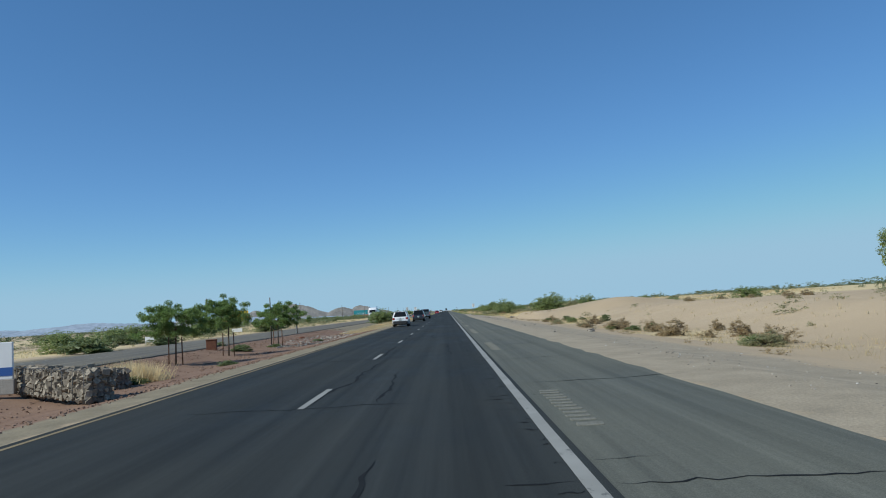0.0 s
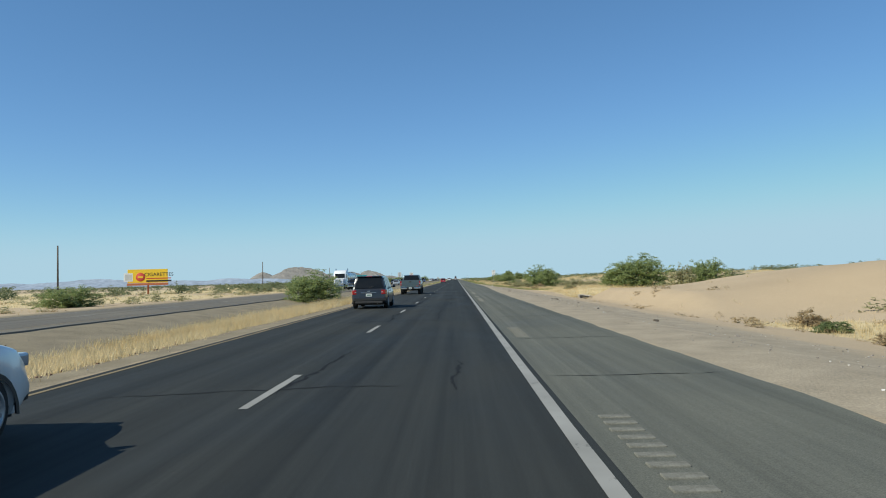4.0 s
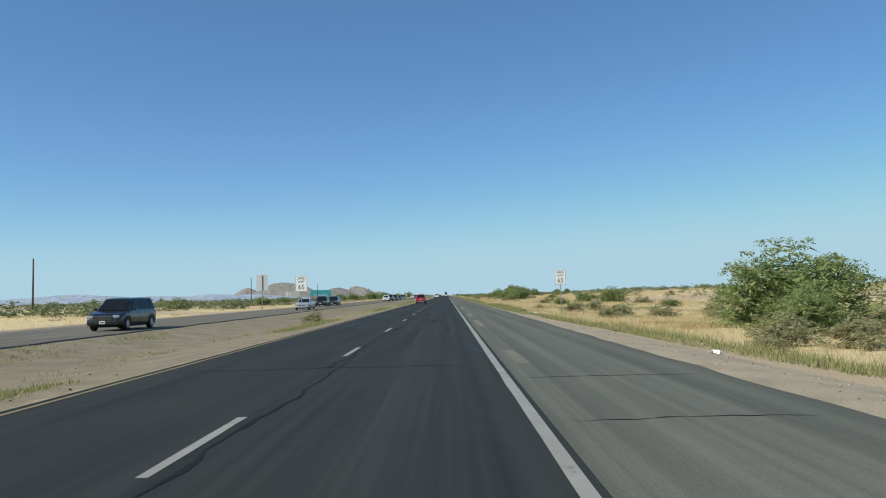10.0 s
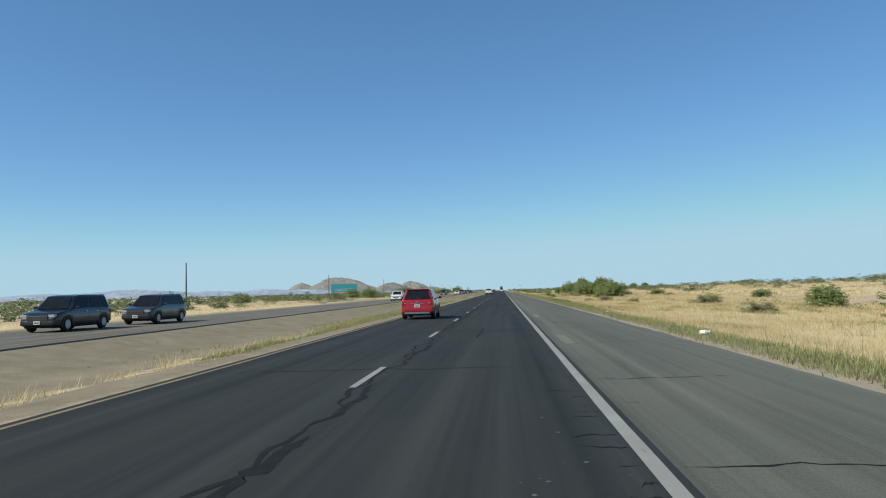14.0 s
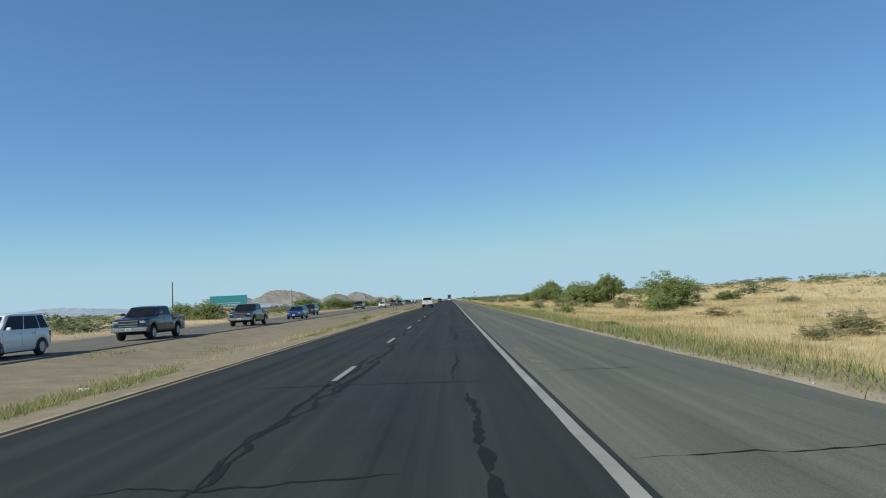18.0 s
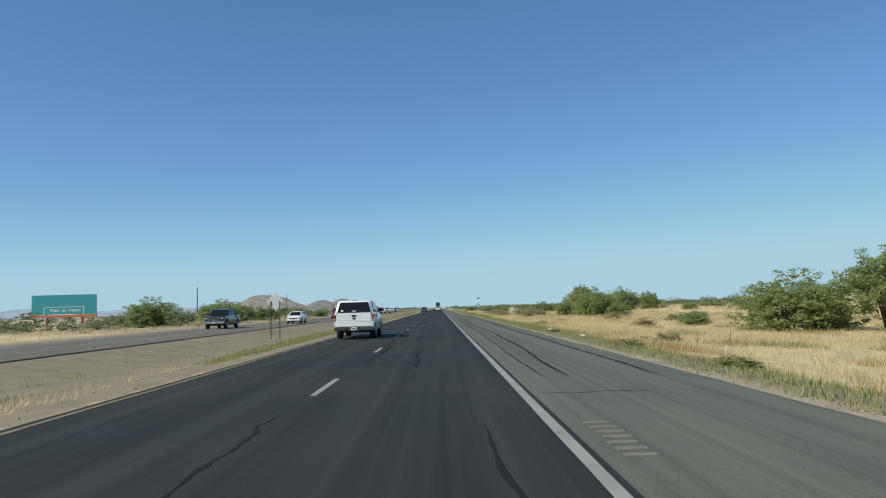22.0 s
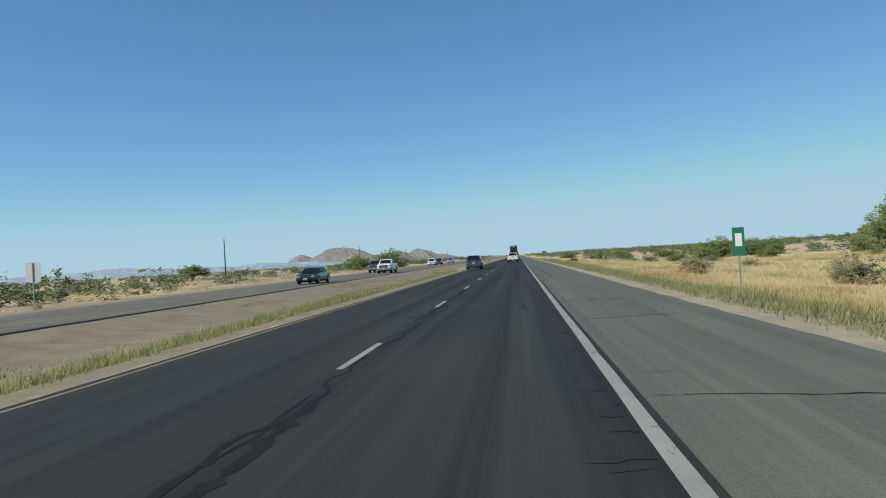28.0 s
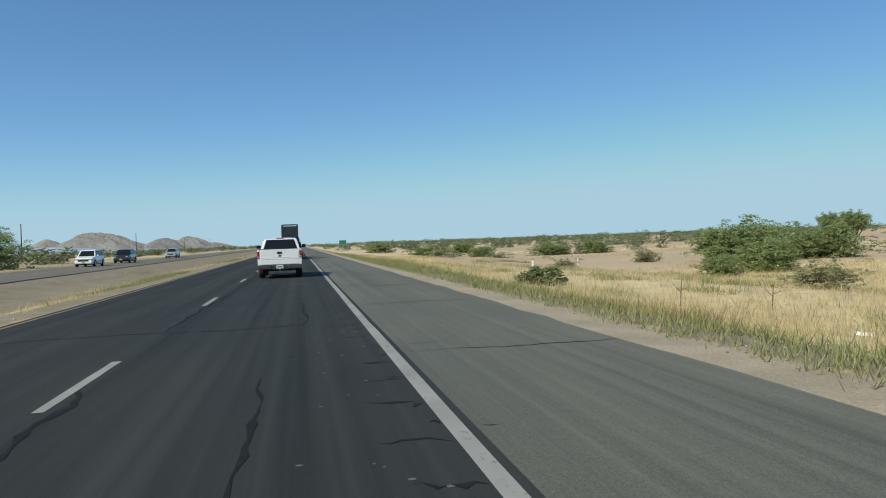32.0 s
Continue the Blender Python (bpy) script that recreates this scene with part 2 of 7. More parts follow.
M = dict(
    ground=ground_material(),
    lane=asphalt("lane_asphalt", (0.0195, 0.0208, 0.0197), (0.0445, 0.047, 0.0436), 0.22),
    shoulder=asphalt("shoulder_asphalt", (0.081, 0.082, 0.067), (0.143, 0.143, 0.117), 0.22, 2.0),
    old_road=asphalt("old_asphalt", (0.10, 0.092, 0.076), (0.175, 0.158, 0.128), 0.3),
    tar=surface("tar", (0.008, 0.0085, 0.009), (0.015, 0.016, 0.016), 4, 60, 0.9),
    white_paint=worn_paint("white_road_paint", (0.31, 0.30, 0.27), (0.07, 0.07, 0.065)),
    yellow_paint=worn_paint("yellow_road_paint", (0.27, 0.20, 0.095), (0.11, 0.10, 0.085)),
    groove=surface("worn_strip", (0.09, 0.089, 0.084), (0.14, 0.138, 0.13), 2, 50, 0.9),
    rib=surface("rumble_rib", (0.14, 0.137, 0.112), (0.22, 0.212, 0.178), 5, 50, 0.9),
    rock=surface("hill_rock", (0.155, 0.15, 0.14), (0.28, 0.262, 0.24), 0.009, 0.09, 0.95, depth=3.0),
    # blue-grey of distance haze, put straight into the base colour
    range=surface("hazed_range", (0.25, 0.30, 0.37), (0.30, 0.345, 0.41), 0.004, 0.03, 1.0, depth=0),
    bark=surface("bark", (0.07, 0.05, 0.035), (0.16, 0.12, 0.085), 6, 40, 0.95),
    pole=surface("weathered_pole", (0.07, 0.055, 0.045), (0.15, 0.12, 0.095), 3, 30, 0.9, stretch=(1, 1, 0.1)),
    steel=plain("galvanised_steel", (0.42, 0.43, 0.44), 0.45, 0.8, dirt=0.2),
    dark_steel=plain("dark_steel", (0.06, 0.06, 0.065), 0.5, 0.5),
    sign_white=plain("sign_white", (0.80, 0.80, 0.78), 0.45, dirt=0.08),
    sign_back=plain("sign_back", (0.60, 0.60, 0.58), 0.5, 0.2, dirt=0.15),
    sign_black=plain("sign_black", (0.015, 0.015, 0.016), 0.5, dirt=0.02),
    sign_green=plain("sign_green", (0.01, 0.17, 0.10), 0.45, dirt=0.05),
    sign_blue=plain("sign_blue", (0.03, 0.10, 0.32), 0.45, dirt=0.05),
    concrete=surface("concrete", (0.30, 0.27, 0.23), (0.44, 0.40, 0.35), 2, 30, 0.9),
    tyre=surface("tyre_rubber", (0.012, 0.012, 0.012), (0.03, 0.028, 0.025), 4, 60, 0.85),
    black_trim=plain("black_trim", (0.02, 0.02, 0.021), 0.55, dirt=0.08),
    under=plain("underbody", (0.012, 0.012, 0.012), 0.9, dirt=0.03),
    chrome=plain("chrome", (0.62, 0.62, 0.62), 0.18, 1.0, dirt=0.1),
    rim=plain("alloy_rim", (0.42, 0.42, 0.43), 0.35, 0.5, dirt=0.1),
    tail=plain("red_lens", (0.30, 0.010, 0.012), 0.15, coat=0.6, dirt=0.02),
    tail_dark=plain("dark_red_lens", (0.075, 0.006, 0.008), 0.25, coat=0.3, dirt=0.02),
    lamp=plain("clear_lens", (0.42, 0.43, 0.45), 0.1, 0.3, coat=0.8, dirt=0.02),
    amber=plain("amber_lens", (0.7, 0.22, 0.02), 0.2, dirt=0.02),
    plate=plain("plate", (0.62, 0.64, 0.60), 0.5, dirt=0.1),
    plate_mark=plain("plate_mark", (0.06, 0.14, 0.12), 0.5, dirt=0.02),
    glass=plain("tinted_glass", (0.010, 0.013, 0.017), 0.12, coat=0.0, dirt=0.02),
    stone=per_island("gabion_stone", [(0.22, 0.20, 0.17), (0.42, 0.38, 0.32), (0.30, 0.25, 0.20), (0.50, 0.46, 0.40)], 0.9),
    red_stone=per_island("red_stone", [(0.16, 0.092, 0.06), (0.25, 0.155, 0.105), (0.30, 0.205, 0.145), (0.20, 0.12, 0.08)], 0.9),
    pale_bit=per_island("litter_bit", [(0.45, 0.41, 0.35), (0.30, 0.26, 0.21), (0.10, 0.08, 0.06), (0.36, 0.32, 0.27), (0.20, 0.17, 0.14), (0.62, 0.60, 0.56)], 0.8),
    rust=surface("rusted_steel", (0.12, 0.045, 0.025), (0.22, 0.09, 0.045), 4, 40, 0.85),
    orange_steel=plain("orange_steel", (0.48, 0.13, 0.045), 0.6, dirt=0.15),
    bb_yellow=plain("billboard_yellow", (0.85, 0.56, 0.03), 0.55, dirt=0.03),
    rag=plain("orange_scrap", (0.75, 0.22, 0.06), 0.7, dirt=0.05),
    bb_teal=plain("billboard_teal", (0.03, 0.26, 0.30), 0.55, dirt=0.03),
    bb_red=plain("billboard_red", (0.55, 0.06, 0.03), 0.55, dirt=0.03),
    stake=surface("tree_stake", (0.10, 0.05, 0.03), (0.20, 0.11, 0.07), 5, 40, 0.9),
    brown_grass=per_island("rusty_grass", [(0.40, 0.27, 0.12), (0.33, 0.21, 0.09), (0.47, 0.33, 0.15)], 0.8, 0.35),
    grass=grass_material("dry_grass", [(0.52, 0.42, 0.215), (0.68, 0.55, 0.31), (0.76, 0.625, 0.375), (0.68, 0.535, 0.29), (0.55, 0.40, 0.195)]),
    weed=per_island("green_weed", [(0.20, 0.23, 0.075), (0.30, 0.305, 0.12), (0.42, 0.375, 0.175), (0.25, 0.275, 0.095), (0.34, 0.31, 0.14)], 0.8, 0.4),
    leaf=per_island("mesquite_leaf", [(0.19, 0.24, 0.085), (0.265, 0.32, 0.125), (0.335, 0.385, 0.165), (0.23, 0.28, 0.10)], 0.7, 0.5),
    leaf_far=per_island("far_scrub_leaf", [(0.15, 0.18, 0.085), (0.22, 0.25, 0.13), (0.19, 0.21, 0.115)], 0.8, 0.4),
    leaf_dark=per_island("shrub_leaf", [(0.11, 0.15, 0.05), (0.17, 0.21, 0.08), (0.22, 0.25, 0.11)], 0.6, 0.35),
    leaf_tree=per_island("young_tree_leaf", [(0.13, 0.20, 0.05), (0.19, 0.28, 0.075), (0.25, 0.33, 0.11)], 0.6, 0.5),
    leaf_olive=per_island("olive_leaf", [(0.31, 0.30, 0.155), (0.40, 0.375, 0.21), (0.28, 0.28, 0.14)], 0.75, 0.5),
    leaf_dry=per_island("dry_twig", [(0.40, 0.31, 0.17), (0.50, 0.39, 0.23), (0.31, 0.235, 0.13)], 0.85, 0.5),
    forklift=plain("dark_machine", (0.012, 0.02, 0.024), 0.45, dirt=0.05),
)


def paint(name, colour, metal=0.3):
    return plain(name, colour, 0.28, metal, coat=0.65, dirt=0.03)


# ---- mesh helpers ----
def part(name, bm, material, parent, label=""):
    me = bpy.data.meshes.new(name)
    bm.to_mesh(me)
    bm.free()
    me.materials.append(material)
    if name in ("body", "cabin", "cab", "camper_shell", "bed_side"):
        me.polygons.foreach_set("use_smooth", np.ones(len(me.polygons), bool))
        me.set_sharp_from_angle(angle=radians(38))
    ob = new(name, me)
    ob.parent = parent
    if label:
        tagged(ob, label)
    return ob


def arrays(name, verts, faces, material, parent=None, smooth=False):
    """A mesh from number arrays: verts n x 3, faces m x k."""
    verts, faces = np.asarray(verts, np.float32), np.asarray(faces, np.int32)
    me = bpy.data.meshes.new(name)
    k = faces.shape[1]
    me.vertices.add(len(verts))
    me.vertices.foreach_set("co", verts.ravel())
    me.loops.add(faces.size)
    me.loops.foreach_set("vertex_index", faces.ravel())
    me.polygons.add(len(faces))
    me.polygons.foreach_set("loop_start", np.arange(0, faces.size, k, dtype=np.int32))
    me.polygons.foreach_set("use_smooth", np.full(len(faces), smooth, bool))
    me.update(calc_edges=True)
    me.materials.append(material)
    ob = new(name, me)
    ob.parent = parent
    return ob


def thing(name, m, label, category, group="", kind=""):
    e = new(name)
    e.empty_display_size = 0.2
    e.matrix_basis = m
    return tagged(e, label, category, group, kind)


def add_box(bm, x0, x1, y0, y1, z0, z1, bevel=0.0):
    vs = [bm.verts.new((x, y, z)) for z in (z0, z1) for x, y in ((x0, y0), (x1, y0), (x1, y1), (x0, y1))]
    fs = [bm.faces.new([vs[i] for i in q]) for q in ((3, 2, 1, 0), (4, 5, 6, 7), (0, 1, 5, 4), (1, 2, 6, 5), (2, 3, 7, 6), (3, 0, 4, 7))]
    if bevel:
        bmesh.ops.bevel(bm, geom=list({e for f in fs for e in f.edges}), offset=bevel, segments=2, affect="EDGES", profile=0.6)
    return bm


def box(x0, x1, y0, y1, z0, z1, bevel=0.0):
    return add_box(bmesh.new(), x0, x1, y0, y1, z0, z1, bevel)


def add_tube(bm, a, b, ra, rb, sides=8, caps=True):
    a, b = Vector(a), Vector(b)
    q = (b - a).to_track_quat("Z", "Y")
    rings = []
    for p, r in ((a, ra), (b, rb)):
        rings.append([bm.verts.new(p + q @ Vector((r * math.cos(i * math.tau / sides), r * math.sin(i * math.tau / sides), 0))) for i in range(sides)])
    for i in range(sides):
        j = (i + 1) % sides
        f = bm.faces.new((rings[0][i], rings[0][j], rings[1][j], rings[1][i]))
        f.smooth = True
    if caps:
        bm.faces.new(rings[0][::-1])
        bm.faces.new(rings[1])
    return bm


def tube(a, b, ra, rb=None, sides=8):
    return add_tube(bmesh.new(), a, b, ra, ra if rb is None else rb, sides)


def lathe(profile, sides=24, axis="X"):
    """profile: (radius, along) pairs turned about the axis."""
    bm = bmesh.new()
    rings = []
    for r, s in profile:
        ring = []
        for i in range(sides):
            a = i * math.tau / sides
            u, v = r * math.cos(a), r * math.sin(a)
            ring.append(bm.verts.new((s, u, v) if axis == "X" else (u, v, s) if axis == "Z" else (u, s, v)))
        rings.append(ring)
    for p, q in zip(rings, rings[1:]):
        for i in range(sides):
            j = (i + 1) % sides
            f = bm.faces.new((p[i], p[j], q[j], q[i]))
            f.smooth = True
    for ring in (rings[0], rings[-1]):
        try:
            bm.faces.new(ring)
        except ValueError:
            pass
    bmesh.ops.recalc_face_normals(bm, faces=bm.faces)
    return bm


def slab(profile, width, chamfer=0.05):
    """A side outline (y, z) carried across the width, drawn in at both flanks."""
    n = len(profile)
    pts = [Vector(p) for p in profile]
    area = sum(pts[i].x * pts[(i + 1) % n].y - pts[(i + 1) % n].x * pts[i].y for i in range(n))
    sign = 1 if area > 0 else -1
    inset = []
    for i in range(n):
        a, b, c = pts[i - 1], pts[i], pts[(i + 1) % n]
        n1, n2 = Vector((-(b - a).y, (b - a).x)).normalized(), Vector((-(c - b).y, (c - b).x)).normalized()
        d = (n1 + n2)
        d = d.normalized() if d.length > 1e-4 else n1
        inset.append(b + d * sign * chamfer)
    bm = bmesh.new()
    h = width / 2
    slices = [(-h, inset), (-h + chamfer * 0.35, [p.lerp(q, 0.62) for p, q in zip(inset, pts)]), (-h + chamfer, pts), (h - chamfer, pts), (h - chamfer * 0.35, [p.lerp(q, 0.62) for p, q in zip(inset, pts)]), (h, inset)]
    rings = [[bm.verts.new((x, p.x, p.y)) for p in ps] for x, ps in slices]
    for p, q in zip(rings, rings[1:]):
        for i in range(n):
            j = (i + 1) % n
            bm.faces.new((p[i], p[j], q[j], q[i]))
    caps = [bm.faces.new(rings[0]), bm.faces.new(rings[-1])]
    bmesh.ops.recalc_face_normals(bm, faces=bm.faces)
    bmesh.ops.triangulate(bm, faces=caps)
    return bm


def lettering(text, size, material, parent, m, name="lettering"):
    cu = bpy.data.curves.new("text", "FONT")
    cu.body, cu.size, cu.align_x, cu.align_y, cu.extrude = text, size, "CENTER", "CENTER", 0.002
    ob = bpy.data.objects.new("text", cu)
    scene.collection.objects.link(ob)
    bpy.context.view_layer.update()
    me = bpy.data.meshes.new_from_object(ob.evaluated_get(bpy.context.evaluated_depsgraph_get()))
    bpy.data.objects.remove(ob)
    me.materials.clear()
    me.materials.append(material)
    out = new(name, me)
    out.parent, out.matrix_basis = parent, m
    return out


# ---- lie of the land ----
LINE_DASH, LINE_RIGHT, LINE_LEFT = -2.54, 1.07, -6.0
PAVED_L, PAVED_R = -6.5, 4.85
OPP_R, OPP_L = -15.8, -24.2


def step(a, b, x):
    t = np.clip((np.asarray(x, float) - a) / (b - a), 0, 1)
    return t * t * (3 - 2 * t)


WAVES = [(0.11, 0.05, 0.3, 0.5), (0.05, 0.13, 1.7, 0.5), (0.23, 0.19, 4.1, 0.3), (0.37, -0.29, 2.2, 0.2), (-0.61, 0.43, 0.9, 0.12), (0.83, 0.71, 5.2, 0.08)]


def swell(x, y):
    return sum(a * np.sin(x * u + y * v + p + 1.3 * np.sin(y * u * 0.7 + x * v * 0.6)) for u, v, p, a in WAVES)


def land(x, y):
    x, y = np.asarray(x, float), np.asarray(y, float)
    z = np.full(np.broadcast(x, y).shape, -0.05)
    # the verge falls away to a shallow wash; the desert beyond climbs slowly
    z = z - 0.32 * step(5.8, 8.2, x) - 0.38 * step(8, 12, x) - 0.35 * step(12, 24, x)
    z = z + step(8.5, 18, x) * 0.14 * swell(x, y)
    dune = step(16, 31, x) * (1 - 0.4 * step(60, 140, x)) * step(-60, 5, y) * (1 - step(136, 175, y))
    z = z + 2.0 * dune * (1 + 0.1 * swell(x * 0.4, y * 0.4)) - 0.3 * step(11, 14, x) * (1 - step(150, 180, y))
    z = z + 2.6 * step(38, 115, x) * step(140, 230, y) * (1 - 0.7 * step(690, 790, y))
    z = z + 0.75 * step(14, 19, x) * (1 - step(40, 60, x)) * step(158, 172, y) * (1 - step(192, 215, y))
    z = z - 0.8 * step(16, 30, x) * (1 - step(70, 110, x)) * step(730, 770, y) * (1 - step(870, 930, y))
    z = z + 1.25 * step(13.2, 15.9, x) * (1 - step(30, 45, x)) * step(116, 127, y) * (1 - step(151, 158, y))
    left = step(26, 45, -x)
    z = z + left * (-0.1 + 0.25 * swell(x * 0.8, y * 0.8))
    mid = step(6.6, 10.5, -x) * (1 - step(12.2, 15.6, -x))
    z = z + mid * (-0.40 + 0.05 * swell(x * 2.0, y * 2.0))
    far = step(150, 600, np.abs(x))
    return z * (1 - far) - 0.3 * far


def axis(spans):
    out = []
    for a, b, d in spans:
        out += list(np.arange(a, b, d))
    return np.array(out + [spans[-1][1]])


gx = axis([(-4200, -800, 400), (-800, -200, 60), (-200, -60, 14), (-60, -26, 3.4), (-26, 5, 1.55), (5, 36, 0.9), (36, 80, 4), (80, 200, 15), (200, 800, 60), (800, 4200, 400)])
gy = axis([(-700, -60, 80), (-60, -10, 6), (-10, 860, 1.9), (860, 980, 6), (980, 1300, 45), (1300, 4900, 300)])
GX, GY = np.meshgrid(gx, gy)
GZ = land(GX, GY)
nx, ny = len(gx), len(gy)
gi = (np.arange(ny - 1)[:, None] * nx + np.arange(nx - 1)[None, :]).ravel()
ground = arrays("ground", np.stack([GX.ravel(), GY.ravel(), GZ.ravel()], 1), np.stack([gi, gi + 1, gi + nx + 1, gi + nx], 1), M["ground"], smooth=True)
tagged(ground, "sandy desert ground with gravel and dry grass litter", "ground", kind="structure")


def grass_edge(y):
    """Where the bare verge gives way to grass; a gravel pull-out narrows to the usual strip."""
    return np.interp(y, [150, 200, 214, 240, 262], [13.0, 13.5, 9.0, 6.3, 5.5])


def cover(x, y):
    """How much dry grass lies at a place."""
    wav = 0.5 * swell(x * 0.9 + 3, y * 0.9)
    r = step(12.5, 14.0, x) * (np.maximum(step(182.8, 209.4, y), step(154.6, 166.9, y) * step(10.5, 12.5, x)) * 0.95 + 0.55 * step(15, 60, y) * step(12.5, 14.5, x) * (1 - 0.9 * step(18, 22, x)) * (1 - step(182.8, 209.4, y)) * (1 - 0.95 * step(100, 116, y) * (1 - step(154, 160, y))))
    r = np.maximum(r, step(grass_edge(y) + 0.9, grass_edge(y) + 2.5, x) * step(186, 196, y))
    r = r * (1 - 0.55 * step(24, 40, x) * (1 - step(412.9, 516.8, y)) * step(236.5, 260, y))
    r = r * (1 - 0.8 * step(11, 18, x) * step(765.5, 795.5, y))
    l = (step(7.2, 8.2, -x) * (1 - step(10.5 - 1.3 * step(204.6, 230.6, y), 12.5 - 2.2 * step(204.6, 230.6, y), -x))) * step(74, 90.2, y) * (0.8 - 0.18 * step(204.6, 230.6, y)) * (1 - 0.9 * step(204.6, 216.4, y) * (1 - step(232.9, 242.3, y)))
    l = np.maximum(l, (0.45 + 0.3 * step(170.6, 242.3, y)) * step(25.5, 28, -x) * (1 - step(90, 200, -x)))
    return np.clip(np.maximum(r, l) + wav * (r + l > 0.1), 0, 1)


red_part = step(7.3, 8.4, -GX) * (1 - step(15.0, 15.8, -GX)) * (1 - step(84, 100, GY)) * step(-40, -20, GY)
median_part = step(6.0, 6.6, -GX) * (1 - step(25, 27, -GX))
# brown weedy soil: a strip along the verge, and beyond the oncoming lanes further on
GE = grass_edge(GY)
median_part = np.maximum(median_part, 0.8 * step(GE - 0.2, GE + 0.3, GX) * (1 - step(GE + 1.6, GE + 2.8, GX)) * step(222, 240, GY))
median_part = np.maximum(median_part, 0.42 * step(25, 27, -GX) * (1 - step(90, 200, -GX)) * step(330, 470, GY))
verge_part = np.maximum(step(3.6, 4.2, GX) * (1 - step(5.6, np.maximum(5.9, grass_edge(GY) - 0.4), GX)), step(6.0, 6.4, -GX) * (1 - step(25, 27, -GX)) * 0.8)
for key, values in (("litter", cover(GX, GY) * np.where((GX < -6) & (GX > -16), 0.5, np.where((GX < -25) & (GY > 420), 0.45, 1.0))), ("verge", verge_part), ("median", median_part), ("red", red_part)):
    at = ground.data.attributes.new(key, "FLOAT", "POINT")
    at.data.foreach_set("value", np.clip(values, 0, 1).astype(np.float32).ravel())


def strip(name, x0, x1, y0, y1, z, thick, material, parent=None, ragged=0.0, pitch=4.0, seed=1):
    """A paved band along the road, with a bevelled, slightly ragged rim."""
    rng = np.random.default_rng(seed)
    ys = np.arange(y0, y1 + pitch, pitch)
    a, b = x0 + ragged * rng.standard_normal(len(ys)), x1 + ragged * rng.standard_normal(len(ys))
    if name == "shoulder_right":
        b = b - 0.75 + 0.75 * step(139.8, 207, ys) - 0.5 * step(599, 673.5, ys)
    cols = [np.stack([a - thick * 0.5, ys, np.full_like(ys, z - thick)], 1), np.stack([a, ys, np.full_like(ys, z)], 1),
            np.stack([b, ys, np.full_like(ys, z)], 1), np.stack([b + thick * 0.5, ys, np.full_like(ys, z - thick)], 1)]
    v = np.stack(cols, 1).reshape(-1, 3)
    i = (np.arange(len(ys) - 1)[:, None] * 4 + np.arange(3)[None, :]).ravel()
    return arrays(name, v, np.stack([i, i + 1, i + 5, i + 4], 1), material, parent)


road = tagged(strip("road", LINE_LEFT - 0.14, LINE_RIGHT + 0.085, -80, 1500, 0.0, 0.14, M["lane"], pitch=20), "dark asphalt highway lanes with sealed cracks", "road", kind="structure")
shoulder = tagged(strip("shoulder_right", LINE_RIGHT + 0.085, PAVED_R, -80, 1500, -0.006, 0.12, M["shoulder"], ragged=0.03, pitch=1.2), "worn grey-green asphalt hard shoulder", "road shoulder", kind="structure")
opposite = tagged(strip("road_opposite", OPP_L, OPP_R, -80, 1500, 0.0, 0.12, M["old_road"], ragged=0.06, pitch=1.5, seed=4), "bleached grey asphalt of the oncoming carriageway", "road", kind="structure")

# ---- markings, seams and wear on the road ----
def ribbon(rows, width, jitter, z, rng, taper=False):
    """A thin band along a row of (x, y) points: verts and quads."""
    p = np.asarray(rows, float)
    d = np.gradient(p, axis=0)
    d /= np.linalg.norm(d, axis=1)[:, None] + 1e-9
    nrm = np.stack([-d[:, 1], d[:, 0]], 1)
    w = width * (1 + jitter * rng.standard_normal(len(p)))[:, None] / 2
    if taper:
        i = np.arange(len(p))
        w = w * np.clip(np.minimum(i, len(p) - 1 - i) / 4 + 0.05, 0, 1)[:, None]
    v = np.stack([p + nrm * w, p - nrm * w], 1).reshape(-1, 2)
    v = np.concatenate([v, np.full((len(v), 1), z)], 1)
    i = np.arange(len(p) - 1) * 2
    return v, np.stack([i, i + 1, i + 3, i + 2], 1)


def joined(name, pieces, material, parent, label, kind="stuff"):
    vs, fs, k = [], [], 0
    for v, f in pieces:
        vs.append(v)
        fs.append(f + k)
        k += len(v)
    ob = arrays(name, np.concatenate(vs), np.concatenate(fs), material, parent)
    return tagged(ob, label, kind=kind)


rng = np.random.default_rng(11)
ys = np.arange(-60, 1200, 1.5)
v, f = ribbon(np.stack([np.full_like(ys, LINE_RIGHT) + 0.003 * rng.standard_normal(len(ys)), ys], 1), 0.15, 0.03, 0.004, rng)
tagged(arrays("edge_line", v, f, M["white_paint"], road), "worn white edge line")
v, f = ribbon(np.stack([np.full_like(ys, LINE_LEFT) + 0.01 * rng.standard_normal(len(ys)), ys], 1), 0.09, 0.08, 0.004, rng)
tagged(arrays("yellow_line", v, f, M["yellow_paint"], road), "faded yellow edge line")
v, f = ribbon(np.stack([np.full_like(ys, OPP_R - 1.0), ys], 1), 0.12, 0.1, 0.004, rng)
tagged(arrays("yellow_line", v, f, M["yellow_paint"], opposite), "faded yellow edge line")
v, f = ribbon(np.stack([np.full_like(ys, OPP_L + 0.9), ys], 1), 0.12, 0.1, 0.004, rng)
tagged(arrays("edge_line", v, f, M["white_paint"], opposite), "worn white edge line")

